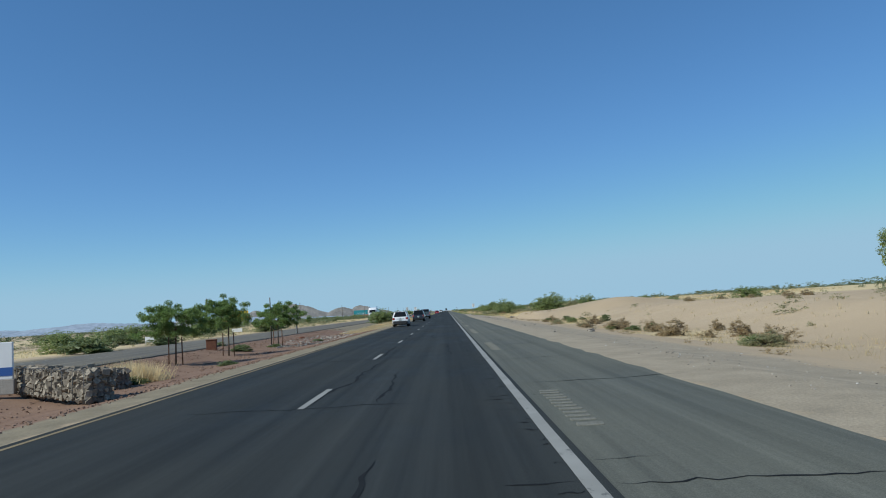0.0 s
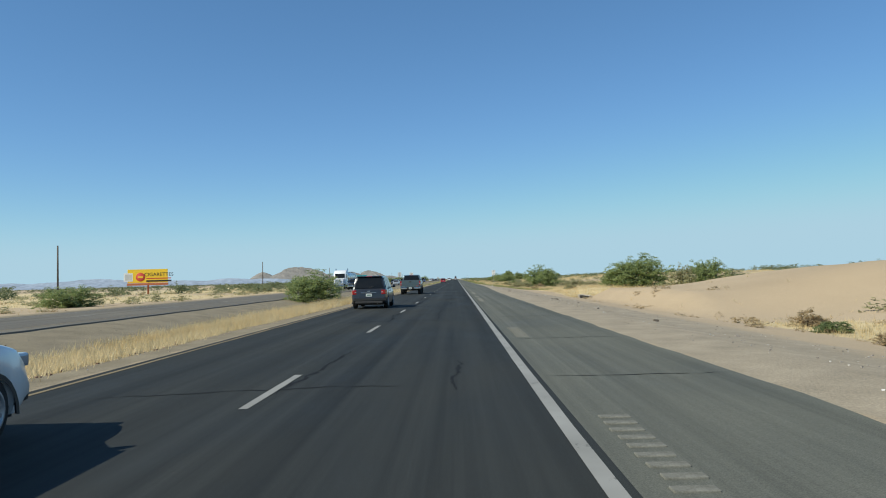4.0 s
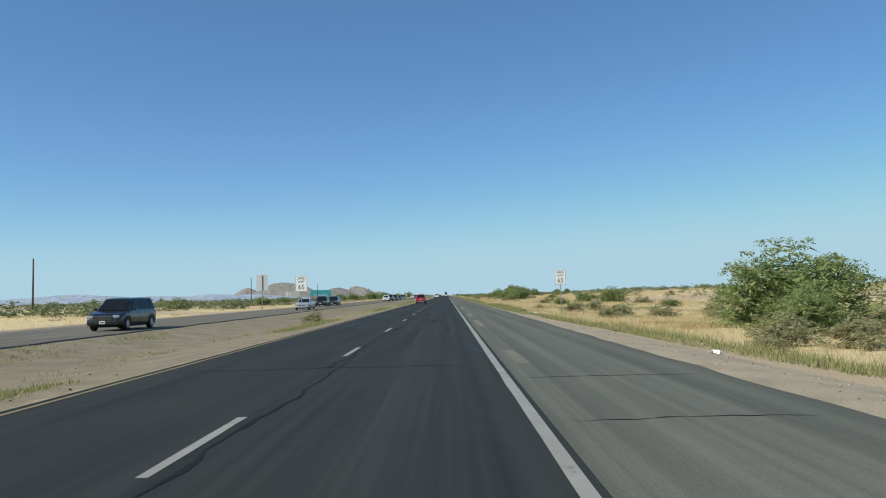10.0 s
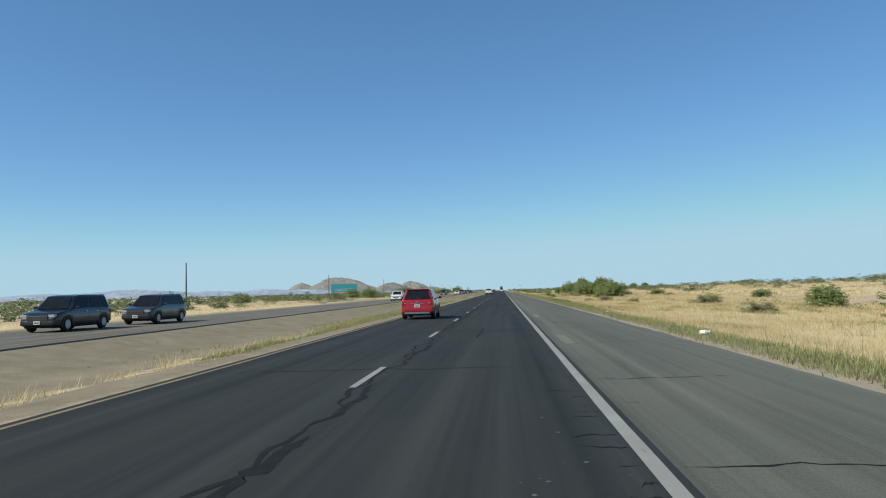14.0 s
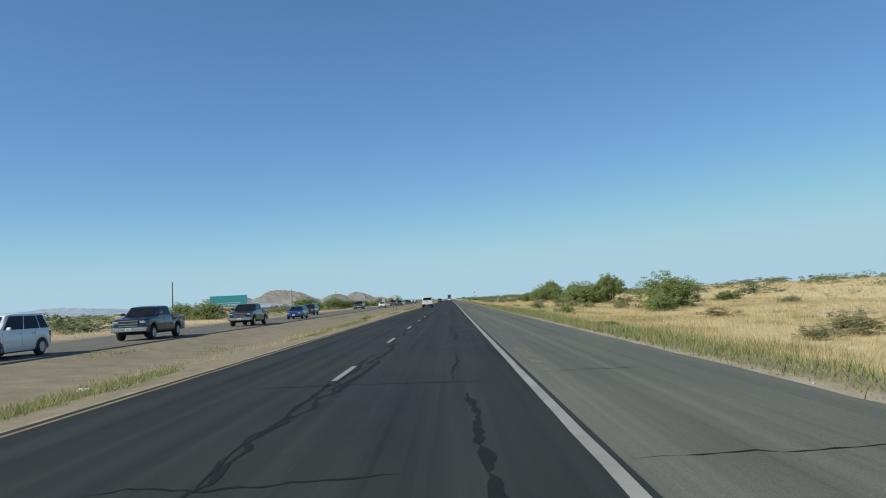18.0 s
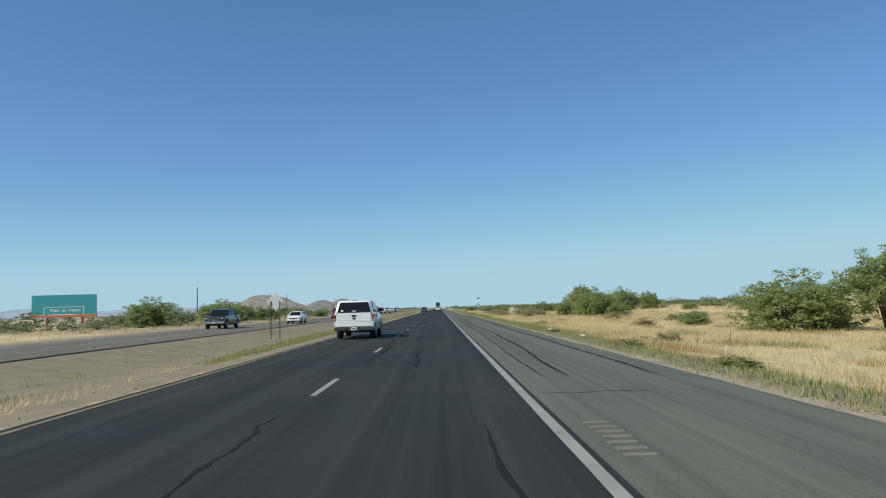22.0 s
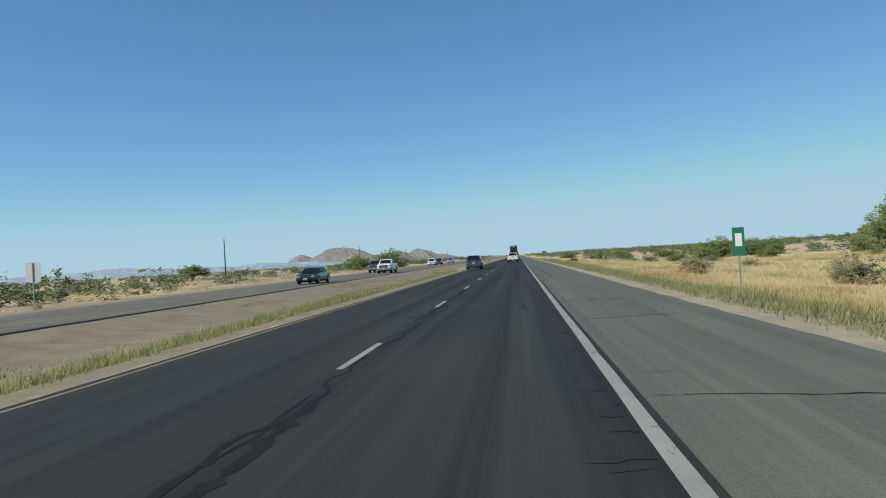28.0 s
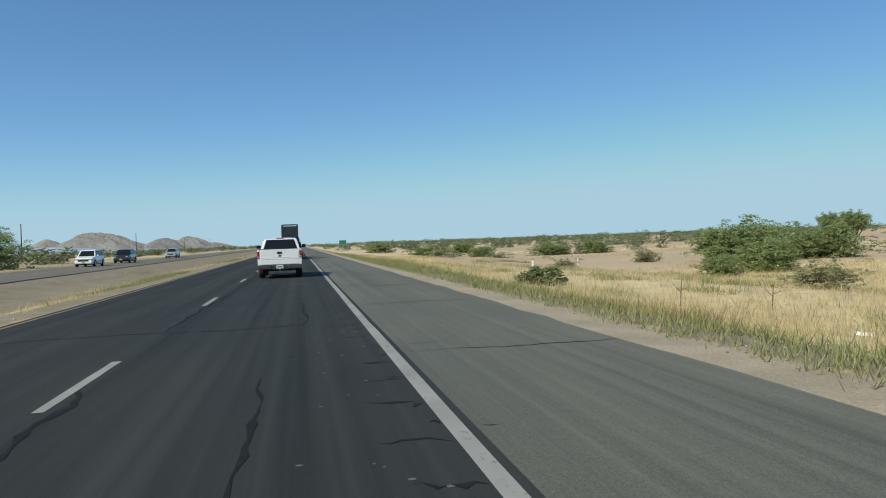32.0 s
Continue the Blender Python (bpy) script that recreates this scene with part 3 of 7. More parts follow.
DASH_PHASE = 12.2
yy = np.linspace(0, 3.05, 9)
dv, df = ribbon(np.stack([np.zeros(9), yy], 1), 0.12, 0.06, 0.0, rng)
dash = arrays("lane_dash", dv, df, M["white_paint"], road)
dash.location = (LINE_DASH, DASH_PHASE - 4 * 12.19, 0.004)
for k in range(-3, 90):
    o = new("lane_dash", dash.data)
    o.parent, o.location = road, (LINE_DASH, DASH_PHASE + 12.19 * k, 0.004)
for k in range(-3, 90):
    o = new("lane_dash", dash.data)
    o.parent, o.location = opposite, ((OPP_L + OPP_R) / 2, 4 + 12.19 * k, 0.004)

# worn band and rumble ribs beside the edge line
rib = part("rumble_rib", box(-0.16, 0.16, -0.065, 0.075, -0.02, 0.008, 0.01), M["rib"], shoulder)
rib.location = (1.63, 9.0, 0.0)
count, rest = 0, []
for start, end in ((9.1, 12.8), (25.7, 31.5), (44.5, 53.1), (63.7, 67.8), (81.1, 84.6), (94.8, 98.2), (122.8, 129.7), (133.1, 136.6), (143.2, 154.0), (164.6, 169.8), (194.2, 196.5), (216.7, 220.2), (234.4, 242.5), (249.7, 256.6), (275.9, 286.8), (313.3, 316.8), (332.3, 335.7), (368.5, 370.8), (380.8, 387.2), (404.2, 408.8), (443.8, 450.1), (471.9, 480.5), (494.1, 496.4), (521.6, 526.6), (547.4, 550.8), (569.2, 574.3), (600.9, 604.3), (630.7, 634.1), (659.1, 661.4), (719.4, 722.8)):
    for y in np.arange(start, end, 0.33):
        count += 1
        if count < 296:
            o = new("rumble_rib", rib.data)
            o.parent, o.location = shoulder, (1.63 + rng.uniform(-0.02, 0.02), y, rng.uniform(-0.003, 0.001))
        else:
            rest.append((1.63 + rng.uniform(-0.02, 0.02), y))
bm = bmesh.new()
for x, y in rest:
    add_box(bm, x - 0.16, x + 0.16, y - 0.065, y + 0.075, -0.02, 0.007)
tagged(part("rumble_rib", bm, M["rib"], shoulder), "low worn rumble ribs", kind="stuff")

# tar-sealed cracks: along the lane line, across the lanes and the shoulder
pieces = []
for y0 in np.arange(-15, 830, 14.5):
    y0 = y0 + rng.uniform(-4, 4)
    n = 26
    x = np.linspace(LINE_LEFT + rng.uniform(0, 3), LINE_RIGHT - rng.uniform(0, 2.4), n)
    y = y0 + np.cumsum(rng.standard_normal(n)) * 0.06
    pieces.append(ribbon(np.stack([x, y], 1), 0.055, 0.35, 0.0035, rng, True))
    if rng.random() < 0.8:
        q = np.linspace(y0, y0 + rng.uniform(4, 13), 30)
        x = LINE_DASH + 0.14 + np.cumsum(rng.standard_normal(30)) * 0.035
        pieces.append(ribbon(np.stack([x, q], 1), 0.06, 0.4, 0.0035, rng, True))
    if rng.random() < 0.5:
        q = np.linspace(y0, y0 + rng.uniform(3, 9), 24)
        x = rng.uniform(-1.6, 0.4) + np.cumsum(rng.standard_normal(24)) * 0.025
        pieces.append(ribbon(np.stack([x, q], 1), 0.045, 0.45, 0.0035, rng, True))
for y0 in np.arange(-8, 810, 0.6):
    if math.sin(y0 * 0.11) + math.sin(y0 * 0.043 + 1) > 0.1:
        n = int(rng.integers(4, 8))
        x = np.linspace(0.98 - 0.55 * rng.random() ** 2 - 0.08, 0.98, n)
        pieces.append(ribbon(np.stack([x, y0 + rng.uniform(-0.3, 0.3) + np.cumsum(rng.standard_normal(n)) * 0.04], 1), 0.06, 0.7, 0.0035, rng, True))
q = np.arange(255, 700, 0.28)
wave = 0.10 * np.sin(q * 0.9) + 0.07 * np.sin(q * 2.1 + 1) + 0.05 * np.sin(q * 4.3 + 2) + 0.02 * rng.standard_normal(len(q))
gap = np.sin(q * 0.21) + np.sin(q * 0.057 + 2)
for a, b in zip(*[np.flatnonzero(np.diff(np.concatenate([[0], (gap > -0.7).astype(int), [0]])) == k) for k in (1, -1)]):
    if b - a > 4:
        pieces.append(ribbon(np.stack([LINE_DASH + 0.16 + wave[a:b], q[a:b]], 1), 0.065, 0.35, 0.0032, rng, True))
for y0 in np.arange(120, 640, 7.0):
    if rng.random() < 0.55:
        q = np.linspace(y0, y0 + rng.uniform(2.5, 7), 40)
        x = (LINE_DASH + 0.3 if rng.random() < 0.7 else rng.uniform(-1.6, 0.2)) + np.cumsum(rng.standard_normal(40)) * 0.018
        pieces.append(ribbon(np.stack([x, q], 1), rng.uniform(0.08, 0.14), 0.4, 0.0024, rng, True))
joined("crack_seal", pieces, M["tar"], road, "black tar sealing over cracks")
pieces = []
for y0 in np.arange(-10, 830, 7.5):
    n = 18
    x = np.linspace(LINE_RIGHT + 0.2, PAVED_R - rng.uniform(0.1, 1.6), n)
    y = y0 + rng.uniform(-2, 2) + np.cumsum(rng.standard_normal(n)) * 0.045
    pieces.append(ribbon(np.stack([x, y], 1), 0.035, 0.4, -0.002, rng, True))
q = np.arange(501.8, 594.4, 0.4)
for x0, wide, amount in ((2.5, 0.085, 0.14), (4.1, 0.09, 0.08), (1.86, 0.035, 0.06)):
    wave = amount * np.sin(q * 0.13 + x0) + 0.4 * amount * np.sin(q * 0.41 + 2 * x0) + 0.012 * rng.standard_normal(len(q))
    pieces.append(ribbon(np.stack([x0 + wave, q], 1), wide, 0.3, -0.002, rng, True))
# fine splits along and across the worn lane edge
for y0 in np.arange(-8, 810, 5.1):
    if math.sin(y0 * 0.11) + math.sin(y0 * 0.043 + 1) > 0.2:
        n = int(rng.integers(5, 9))
        x = np.linspace(1.45 + rng.uniform(0, 0.9), 1.22, n)
        pieces.append(ribbon(np.stack([x, y0 + rng.uniform(-0.3, 0.3) + np.cumsum(rng.standard_normal(n)) * 0.03], 1), 0.02, 0.4, -0.002, rng, True))
joined("crack_seal", pieces, M["tar"], shoulder, "black tar sealing over cracks")
n = 700
wy = rng.choice((41.1, 55.2, 116.3, 122.5, 131.1, 143.5, 185.3, 237.6, 258.8, 297, 365.8, 432.6, 441.4, 527.3, 594.4, 682.3, 737.6, 746.5), n) + rng.normal(0, 2.2, n)
SCUFFS = np.stack([rng.normal(0.35, 0.32, n), wy, np.full(n, 0.002)], 1)


# ---- hills ----
def hill(name, cx, cy, w, d, h, seed, material, label, nx=90, ny=40):
    rng = np.random.default_rng(seed)
    x, y = np.meshgrid(np.linspace(-1, 1, nx), np.linspace(-1, 1, ny))
    z = np.zeros_like(x)
    for k in range(6):
        px, s, a = rng.uniform(-0.7, 0.6), rng.uniform(0.16, 0.42), rng.uniform(0.3, 0.8)
        z = np.maximum(z, a * np.exp(-((x - px) / s) ** 2 - (y / 0.5) ** 2))
    z = np.maximum(z, 1.0 * np.exp(-((x + 0.12) / 0.45) ** 2 - (y / 0.5) ** 2))
    rough = sum(np.abs(np.sin(x * f * 1.7 + y * f + rng.uniform(0, 6) + np.sin(y * f * 0.8 + k))) / f for k, f in enumerate((5, 9, 17, 31, 47)))
    z = z * (0.8 + 0.75 * (rough - rough.mean())) * np.clip((1 - x * x) * 3, 0, 1) * np.clip((1 - y * y) * 3, 0, 1)
    v = np.stack([cx + x.ravel() * w / 2, cy + y.ravel() * d / 2, z.ravel() * h - 2.0], 1)
    i = (np.arange(ny - 1)[:, None] * nx + np.arange(nx - 1)[None, :]).ravel()
    ob = arrays(name, v, np.stack([i, i + 1, i + nx + 1, i + nx], 1), material, smooth=False)
    return tagged(ob, label, "hill", kind="structure")


hill("hill_1", -935, 4680, 970, 300, 122, 3, M["rock"], "bare brown rocky desert hill", 130, 56)
hill("hill_2", -520, 4700, 520, 260, 80, 8, M["rock"], "low brown rocky desert hill", 100, 44)
# far ranges: their blue tone is air haze painted into the material
hill("backdrop_range_1", -2000, 4300, 2300, 500, 62, 21, M["range"], "distant mountain range with blue-grey haze in its colour")
hill("backdrop_range_2", -3300, 4000, 1900, 600, 74, 33, M["range"], "distant mountain range with blue-grey haze in its colour")
hill("backdrop_range_3", -1100, 4600, 1300, 300, 40, 35, M["range"], "distant mountain range with blue-grey haze in its colour")


# ---- plants ----
def leaves(rng, centres, spread, count, size, flat=1.0):
    """Small pointed leaves round clump centres: verts and triangles."""
    c = centres[rng.integers(0, len(centres), count)]
    u = rng.standard_normal((count, 3))
    u /= np.linalg.norm(u, axis=1)[:, None]
    p = c + u * (spread * rng.random(count)[:, None] ** 0.5) * np.array([1, 1, flat])
    a = rng.standard_normal((count, 3))
    a /= np.linalg.norm(a, axis=1)[:, None]
    b = np.cross(a, rng.standard_normal((count, 3)))
    b /= np.linalg.norm(b, axis=1)[:, None] + 1e-9
    s = size * rng.uniform(0.6, 1.4, count)[:, None]
    v = np.stack([p - a * s + b * s * 0.4, p + a * s, p - a * s * 0.7 - b * s * 0.45], 1).reshape(-1, 3)
    i = np.arange(count) * 3
    return v, np.stack([i, i + 1, i + 2], 1)


def clump_centres(rng, n, top=1.0, low=0.05, lean=0.0):
    """Clump places inside an uneven crown of half-width 0.5 and height 1."""
    lobes = []
    for k in range(13):
        a, d = rng.uniform(0, math.tau), 0.34 * rng.random() ** 0.6
        h = rng.uniform(0.66, 1.0) * (1 - 1.6 * d * d) * top
        if low < 0.2:
            lobes.append((d * math.cos(a), d * math.sin(a), h * 0.36, rng.uniform(0.17, 0.24), h * 0.64))
            continue
        base = rng.uniform(low, 0.55)
        lobes.append((d * math.cos(a), d * math.sin(a), (h + base) / 2, rng.uniform(0.15, 0.23), (h - base) / 2 + 0.03))
    lobes.append((0, 0, 0.36 * top if low < 0.2 else 0.5 * top + low * 0.4, 0.33, 0.5))
    out = []
    while len(out) < n:
        lx, ly, lz, r, rz = lobes[rng.integers(len(lobes))]
        u = rng.standard_normal(3)
        u = u / np.linalg.norm(u) * rng.uniform(0.55, 1.0)
        z = lz + u[2] * rz
        if z > low * 0.6:
            out.append((lx + u[0] * r, ly + u[1] * r, z))
    return np.array(out)


def plant(name, label, category, leaf, seed, clumps, count, size, spread, low=0.04, trunk=0.03, stems=6, flat=0.8):
    """Limbs and a crown of small leaves, one metre wide and one metre high."""
    rng = np.random.default_rng(seed)
    e = thing(name, Matrix.Identity(4), label, category)
    c = clump_centres(rng, clumps, 1.0, low)
    v, f = leaves(rng, c, spread, count, size, flat)
    inner = c * np.array([0.86, 0.86, 0.9])
    v2, f2 = leaves(rng, inner, spread * 1.2, count // 7, size * 2.3, flat)
    v, f = np.concatenate([v, v2]), np.concatenate([f, f2 + len(v)])
    v[:, 2] = np.maximum(v[:, 2], 0.004)
    for k in range(stems):
        bm = bmesh.new()
        tip = Vector(c[rng.integers(len(c))])
        a = Vector((rng.uniform(-0.03, 0.03), rng.uniform(-0.03, 0.03), -0.02))
        knee = a.lerp(tip, 0.5) + Vector((rng.uniform(-0.05, 0.05), rng.uniform(-0.05, 0.05), 0.08))
        add_tube(bm, a, knee, trunk * 0.6, trunk * 0.4, 5)
        add_tube(bm, knee, tip, trunk * 0.4, trunk * 0.12, 5, False)
        for _ in range(3):
            t2 = Vector(c[rng.integers(len(c))])
            if (t2 - knee).length < 0.5:
                add_tube(bm, knee, t2, trunk * 0.26, trunk * 0.06, 4, False)
        part("limb", bm, M["bark"], e)
    arrays("crown", v, f, leaf, e)
    return e


KINDS = dict(
    ma=("mesquite", "wide green mesquite bush with feathery leaves", "bush", M["leaf"], 1, 480, 16000, 0.0130, 0.05),
    mb=("mesquite", "rounded grey-green mesquite bush on sandy ground", "bush", M["leaf"], 2, 380, 9500, 0.0165, 0.055),
    mc=("mesquite", "uneven green mesquite bush with bare stems", "bush", M["leaf"], 3, 300, 7500, 0.018, 0.055),
    tree=("desert_tree", "spreading green desert tree with dark limbs", "tree", M["leaf"], 4, 240, 13000, 0.0145, 0.06, 0.22, 0.028, 8),
    ol=("creosote_bush", "sparse olive creosote bush", "bush", M["leaf_olive"], 5, 160, 3700, 0.0205, 0.07, 0.04, 0.03, 9),
    dr=("dry_bush", "dry brown tumbleweed-like bush", "bush", M["leaf_dry"], 6, 130, 3800, 0.0215, 0.07, 0.02, 0.03, 9),
    gr=("green_shrub", "compact dark green roadside shrub", "shrub", M["leaf_dark"], 7, 70, 2600, 0.034, 0.10, 0.03, 0.03, 6),
    wd=("roadside_weed", "low green roadside weed clump", "weed", M["weed"], 8, 60, 1300, 0.038, 0.10, 0.02, 0.02, 8),
)
PROTO = {}


def grow(kind, x, y, w, h, sink=0.05):
    i = len(PROTO) * 7 + int(abs(x * 13 + y * 7))
    m = pose(x, y, float(land(x, y)) - sink, 0, 0, (i * 47) % 360) @ Matrix.Diagonal((w, w, h, 1))
    if kind not in PROTO:
        PROTO[kind] = plant(*KINDS[kind])
        PROTO[kind].matrix_basis = m
        return PROTO[kind]
    s = PROTO[kind].scale
    return copy_thing(PROTO[kind], m @ Matrix.Diagonal((1 / s.x, 1 / s.y, 1 / s.z, 1)))


for kind, spots in dict(
    ma=[(25.3, 178, 10.0, 5.4), (19.2, 241.5, 9.8, 5.9), (35.5, 358, 7.4, 4.2), (27.5, 481, 10.2, 5.6), (28.2, 545, 10.5, 5.9), (31, 632, 10.5, 6.9), (46, 722, 14, 9.0), (52.5, 696, 11, 8.0), (44, 803, 12, 5.6), (52, 806, 10, 4.8), (26.5, 203, 4.2, 2.6), (-33, 821.5, 10, 6.2), (-42, 825.5, 9, 5.2), (44, 860.5, 8, 3.0), (25, 875.5, 8, 3.0),
        (-13, 142.2, 6.5, 3.6), (-34, 598, 8, 4.4), (-40, 588, 9, 5.0), (-36, 617.7, 8, 4.2), (-41, 632.8, 8, 4.0), (-33, 599, 6, 3.4), (-30, 668.3, 5, 2.4), (-39, 504.8, 6, 4.0), (-62, 368.5, 7, 3.2)],
    mb=[(-31, 60, 6, 2.2), (-35, 78, 7, 2.6), (-33, 97, 6, 2.3), (-38, 118, 8, 2.8), (-32, 136, 6, 2.2), (32.5, 172.5, 6, 4.2), (31.2, 366.7, 4.8, 2.8), (28.5, 627, 6, 4.6), (37.5, 790, 6.5, 3.6), (56, 806, 8.5, 4.9), (47, 780, 5, 3.0), (23, 470, 4.6, 2.4), (57, 735, 7, 6.6), (34, 552, 5, 3.4), (50.5, 164, 4.5, 2.6), (62, 150, 7, 3.4), (17, 236, 4.2, 2.7), (55, 865.5, 8, 3.2), (33, 867.5, 6, 2.6), (-27, 108.8, 5, 2.3),
        (-45, 510.8, 6, 3.6), (-33, 624.4, 6, 3.4), (-50, 400.7, 7, 3.4), (36, 895.5, 7, 3)],
    mc=[(11, 460, 2.1, 1.35), (22.5, 178.5, 5, 3.4), (33.2, 622, 5.4, 3.5), (26.5, 640, 5.2, 4.4), (15.5, 92, 1.6, 1.0), (38, 140, 3, 1.5), (59, 692, 8, 6.5), (45, 425, 4, 2.0), (25, 560, 3.4, 1.8), (60, 770, 6, 4.5), (31, 786, 4, 2.2), (39, 153.3, 3, 1.4), (17, 895.5, 8, 3), (-30, 639.6, 5, 3.2), (-52, 435.5, 6, 2.8), (-45, 302, 6, 2.6)],
    tree=[(33, 541, 8.2, 6.5), (47, 726, 9, 9.0), (35, 55, 6, 6.4), (98, 850, 8, 5.2), (110, 872, 7, 5), (-60, 765.5, 7, 3.2)],
    ol=[(32.7, 227.6, 6, 4.2), (29.5, 172, 4.5, 3.4), (17.7, 288, 3.2, 1.8), (11.1, 466, 2.2, 0.9), (12.2, 492, 3.1, 1.8), (13.5, 262, 2.6, 1.3), (16, 268, 3, 1.5), (20.5, 270, 3.4, 1.7), (22, 252, 4, 1.9), (26, 246, 4.5, 2.2), (30, 262, 5, 2.4), (12.8, 500, 2.2, 1.0), (17, 420, 3.4, 1.4), (19.5, 405, 3, 1.2), (12, 527, 2, 0.8), (13.5, 643, 3.4, 1.5), (18, 650, 4, 2.0), (21.5, 646, 4, 2.4), (22, 660, 5, 2.6), (12.2, 655, 2.6, 1.2), (16, 672, 3.6, 1.8), (28, 575, 3, 1.3), (36, 590, 3.4, 1.4), (22.5, 522, 2.6, 1.1), (38, 812, 4, 2.0), (26, 806, 3.4, 1.3), (14, 232, 3.2, 1.5), (12.2, 228, 2.4, 1.2), (23, 222, 3.2, 1.6), (19, 192.6, 4, 1.4), (22, 201, 5, 1.6), (16.5, 182.8, 2.5, 1.0), (14.6, 227, 3.2, 1.5), (11.0, 225.9, 1.8, 0.7), (14.2, 417.5, 2.6, 0.8), (8.4, 457.5, 1.6, 0.6), (8.9, 552.7, 1.6, 0.7), (31, 245.9, 4, 1.5), (14, 283.6, 2.8, 1.5), (16, 622.7, 3.5, 1.6), (17.8, 510.8, 2.6, 1.2), (20.5, 500.3, 3.0, 1.5), (27, 504.8, 3.4, 1.5), (17, 708.5, 4, 1.6), (29, 486.8, 3, 1.3), (35, 509.3, 4, 1.5),
        (22, 483.9, 2.6, 1.1), (40, 475, 3, 1.2), (-9.7, 254.7, 2.0, 1.3), (12, 297, 2, 0.9), (21, 317.2, 3, 1.2), (33, 412.9, 4, 1.5), (25, 268.2, 3, 1.1), (21, 845.5, 5, 2), (-12.2, 264.6, 1.2, 0.7)],
    dr=[(14.7, 48.6, 2.7, 1.4), (16.5, 59, 2.2, 1.2), (15.2, 66, 2.6, 1.0), (14.2, 76, 2.4, 0.9), (16.4, 84, 2.6, 1.3), (14.4, 97, 2.2, 0.9), (16, 36, 2.2, 1.2), (15.4, 109, 2.0, 1.0), (17, 72, 1.8, 1.3), (17.5, 44, 2.0, 1.3), (20, 560, 3, 1.2), (17.5, 232, 2.6, 1.1), (13, 692, 3.0, 1.2), (19, 52, 1.4, 1.1), (21, 445.8, 4, 1.2), (31, 528.8, 4, 1.4),
        (14, 208.2, 2, 0.7), (26, 599, 4, 1.5), (15.5, 220, 1.8, 0.7), (22, 297, 2.4, 0.9)],
    gr=[(9.5, 764.5, 2.3, 1.15), (17.2, 62, 1.3, 1.0), (19, 88, 1.5, 1.2), (16.8, 103, 1.4, 1.0), (-25.5, 52.7, 4.2, 1.6), (-24.6, 64, 3, 1.35), (-29, 56.5, 4, 1.4), (-16.2, 51, 1.3, 0.5), (-13.2, 46.5, 1.5, 0.6), (-14, 49, 1.1, 0.45), (-11.2, 25.6, 1.2, 0.45), (-10.4, 34, 1.1, 0.4), (-12.5, 52.7, 1.2, 0.45), (-11, 61.5, 1.1, 0.4), (-33, 74, 4, 1.6), (-30, 33.3, 5, 1.5), (-26.6, 41.1, 4, 1.3), (-45, 71.6, 6, 2)],
    wd=[(7.0, 268.2, 1.6, 0.4), (7.2, 276.4, 2.0, 0.45), (6.7, 372.6, 1.8, 0.55), (6.9, 379.8, 2.2, 0.6), (6.6, 388.7, 2.0, 0.5), (6.9, 397.6, 1.6, 0.45), (6.9, 504.8, 1.8, 0.5), (7.1, 515.3, 2.0, 0.5), (7.0, 422.1, 1.8, 0.5),
        (-9.0, 205.8, 2.4, 0.55), (-10.2, 202.8, 2.2, 0.5), (-8.6, 460.4, 1.8, 0.5), (-9.3, 467.6, 2.2, 0.55), (-8.4, 354.9, 1.4, 0.4), (6.6, 609.8, 2, 0.4), (-8.6, 594.4, 1.8, 0.5), (6.5, 639.6, 2, 0.45)],
).items():
    for spot in spots:
        grow(kind, *spot)


rf = np.random.default_rng(17)
for k in range(22):
    x, y = 20 + 42 * rf.random() ** 1.2, rf.uniform(182.8, 765.5)
    s = rf.uniform(0.8, 1.5) * (1 + x / 60)
    grow(("ol", "mc", "ol", "mb", "ol")[k % 5], x, y, 2.2 * s, 0.95 * s)
for k in range(34):
    x, y = (12.5 + 6.5 * rf.random() ** 1.3) if k % 4 else rf.uniform(31, 46), rf.uniform(33.3, 155.8)
    s = rf.uniform(0.7, 1.3) * (1 + x / 50)
    if x < 22 and 108 < y < 158:
        continue
    grow(("dr", "ol", "dr", "gr", "dr", "mc")[k % 6], x, y, 1.25 * s, 0.55 * s)


def scrub(name, spots, leaf, label, seed, per=70, size=0.11):
    """Far scrub that nobody could count: ragged clumps of leaves."""
    rng = np.random.default_rng(seed)
    vs, fs, k = [], [], 0
    for x, y, w, h in spots:
        c = clump_centres(rng, 26)
        v, f = leaves(rng, c, 0.14, per, size * rng.uniform(0.8, 1.2), 0.8)
        v = np.maximum(v, np.array([-9, -9, 0.0])) * np.array([w, w, h]) + np.array([x, y, float(land(x, y)) - 0.12])
        vs.append(v)
        fs.append(f + k)
        k += len(v)
    return tagged(arrays(name, np.concatenate(vs), np.concatenate(fs), leaf), label, "scrub", kind="stuff")


def scatter(rng, n, x0, x1, y0, y1, w0, w1, h0, h1):
    return [(rng.uniform(x0, x1), rng.uniform(y0, y1), rng.uniform(w0, w1), rng.uniform(h0, h1)) for _ in range(n)]


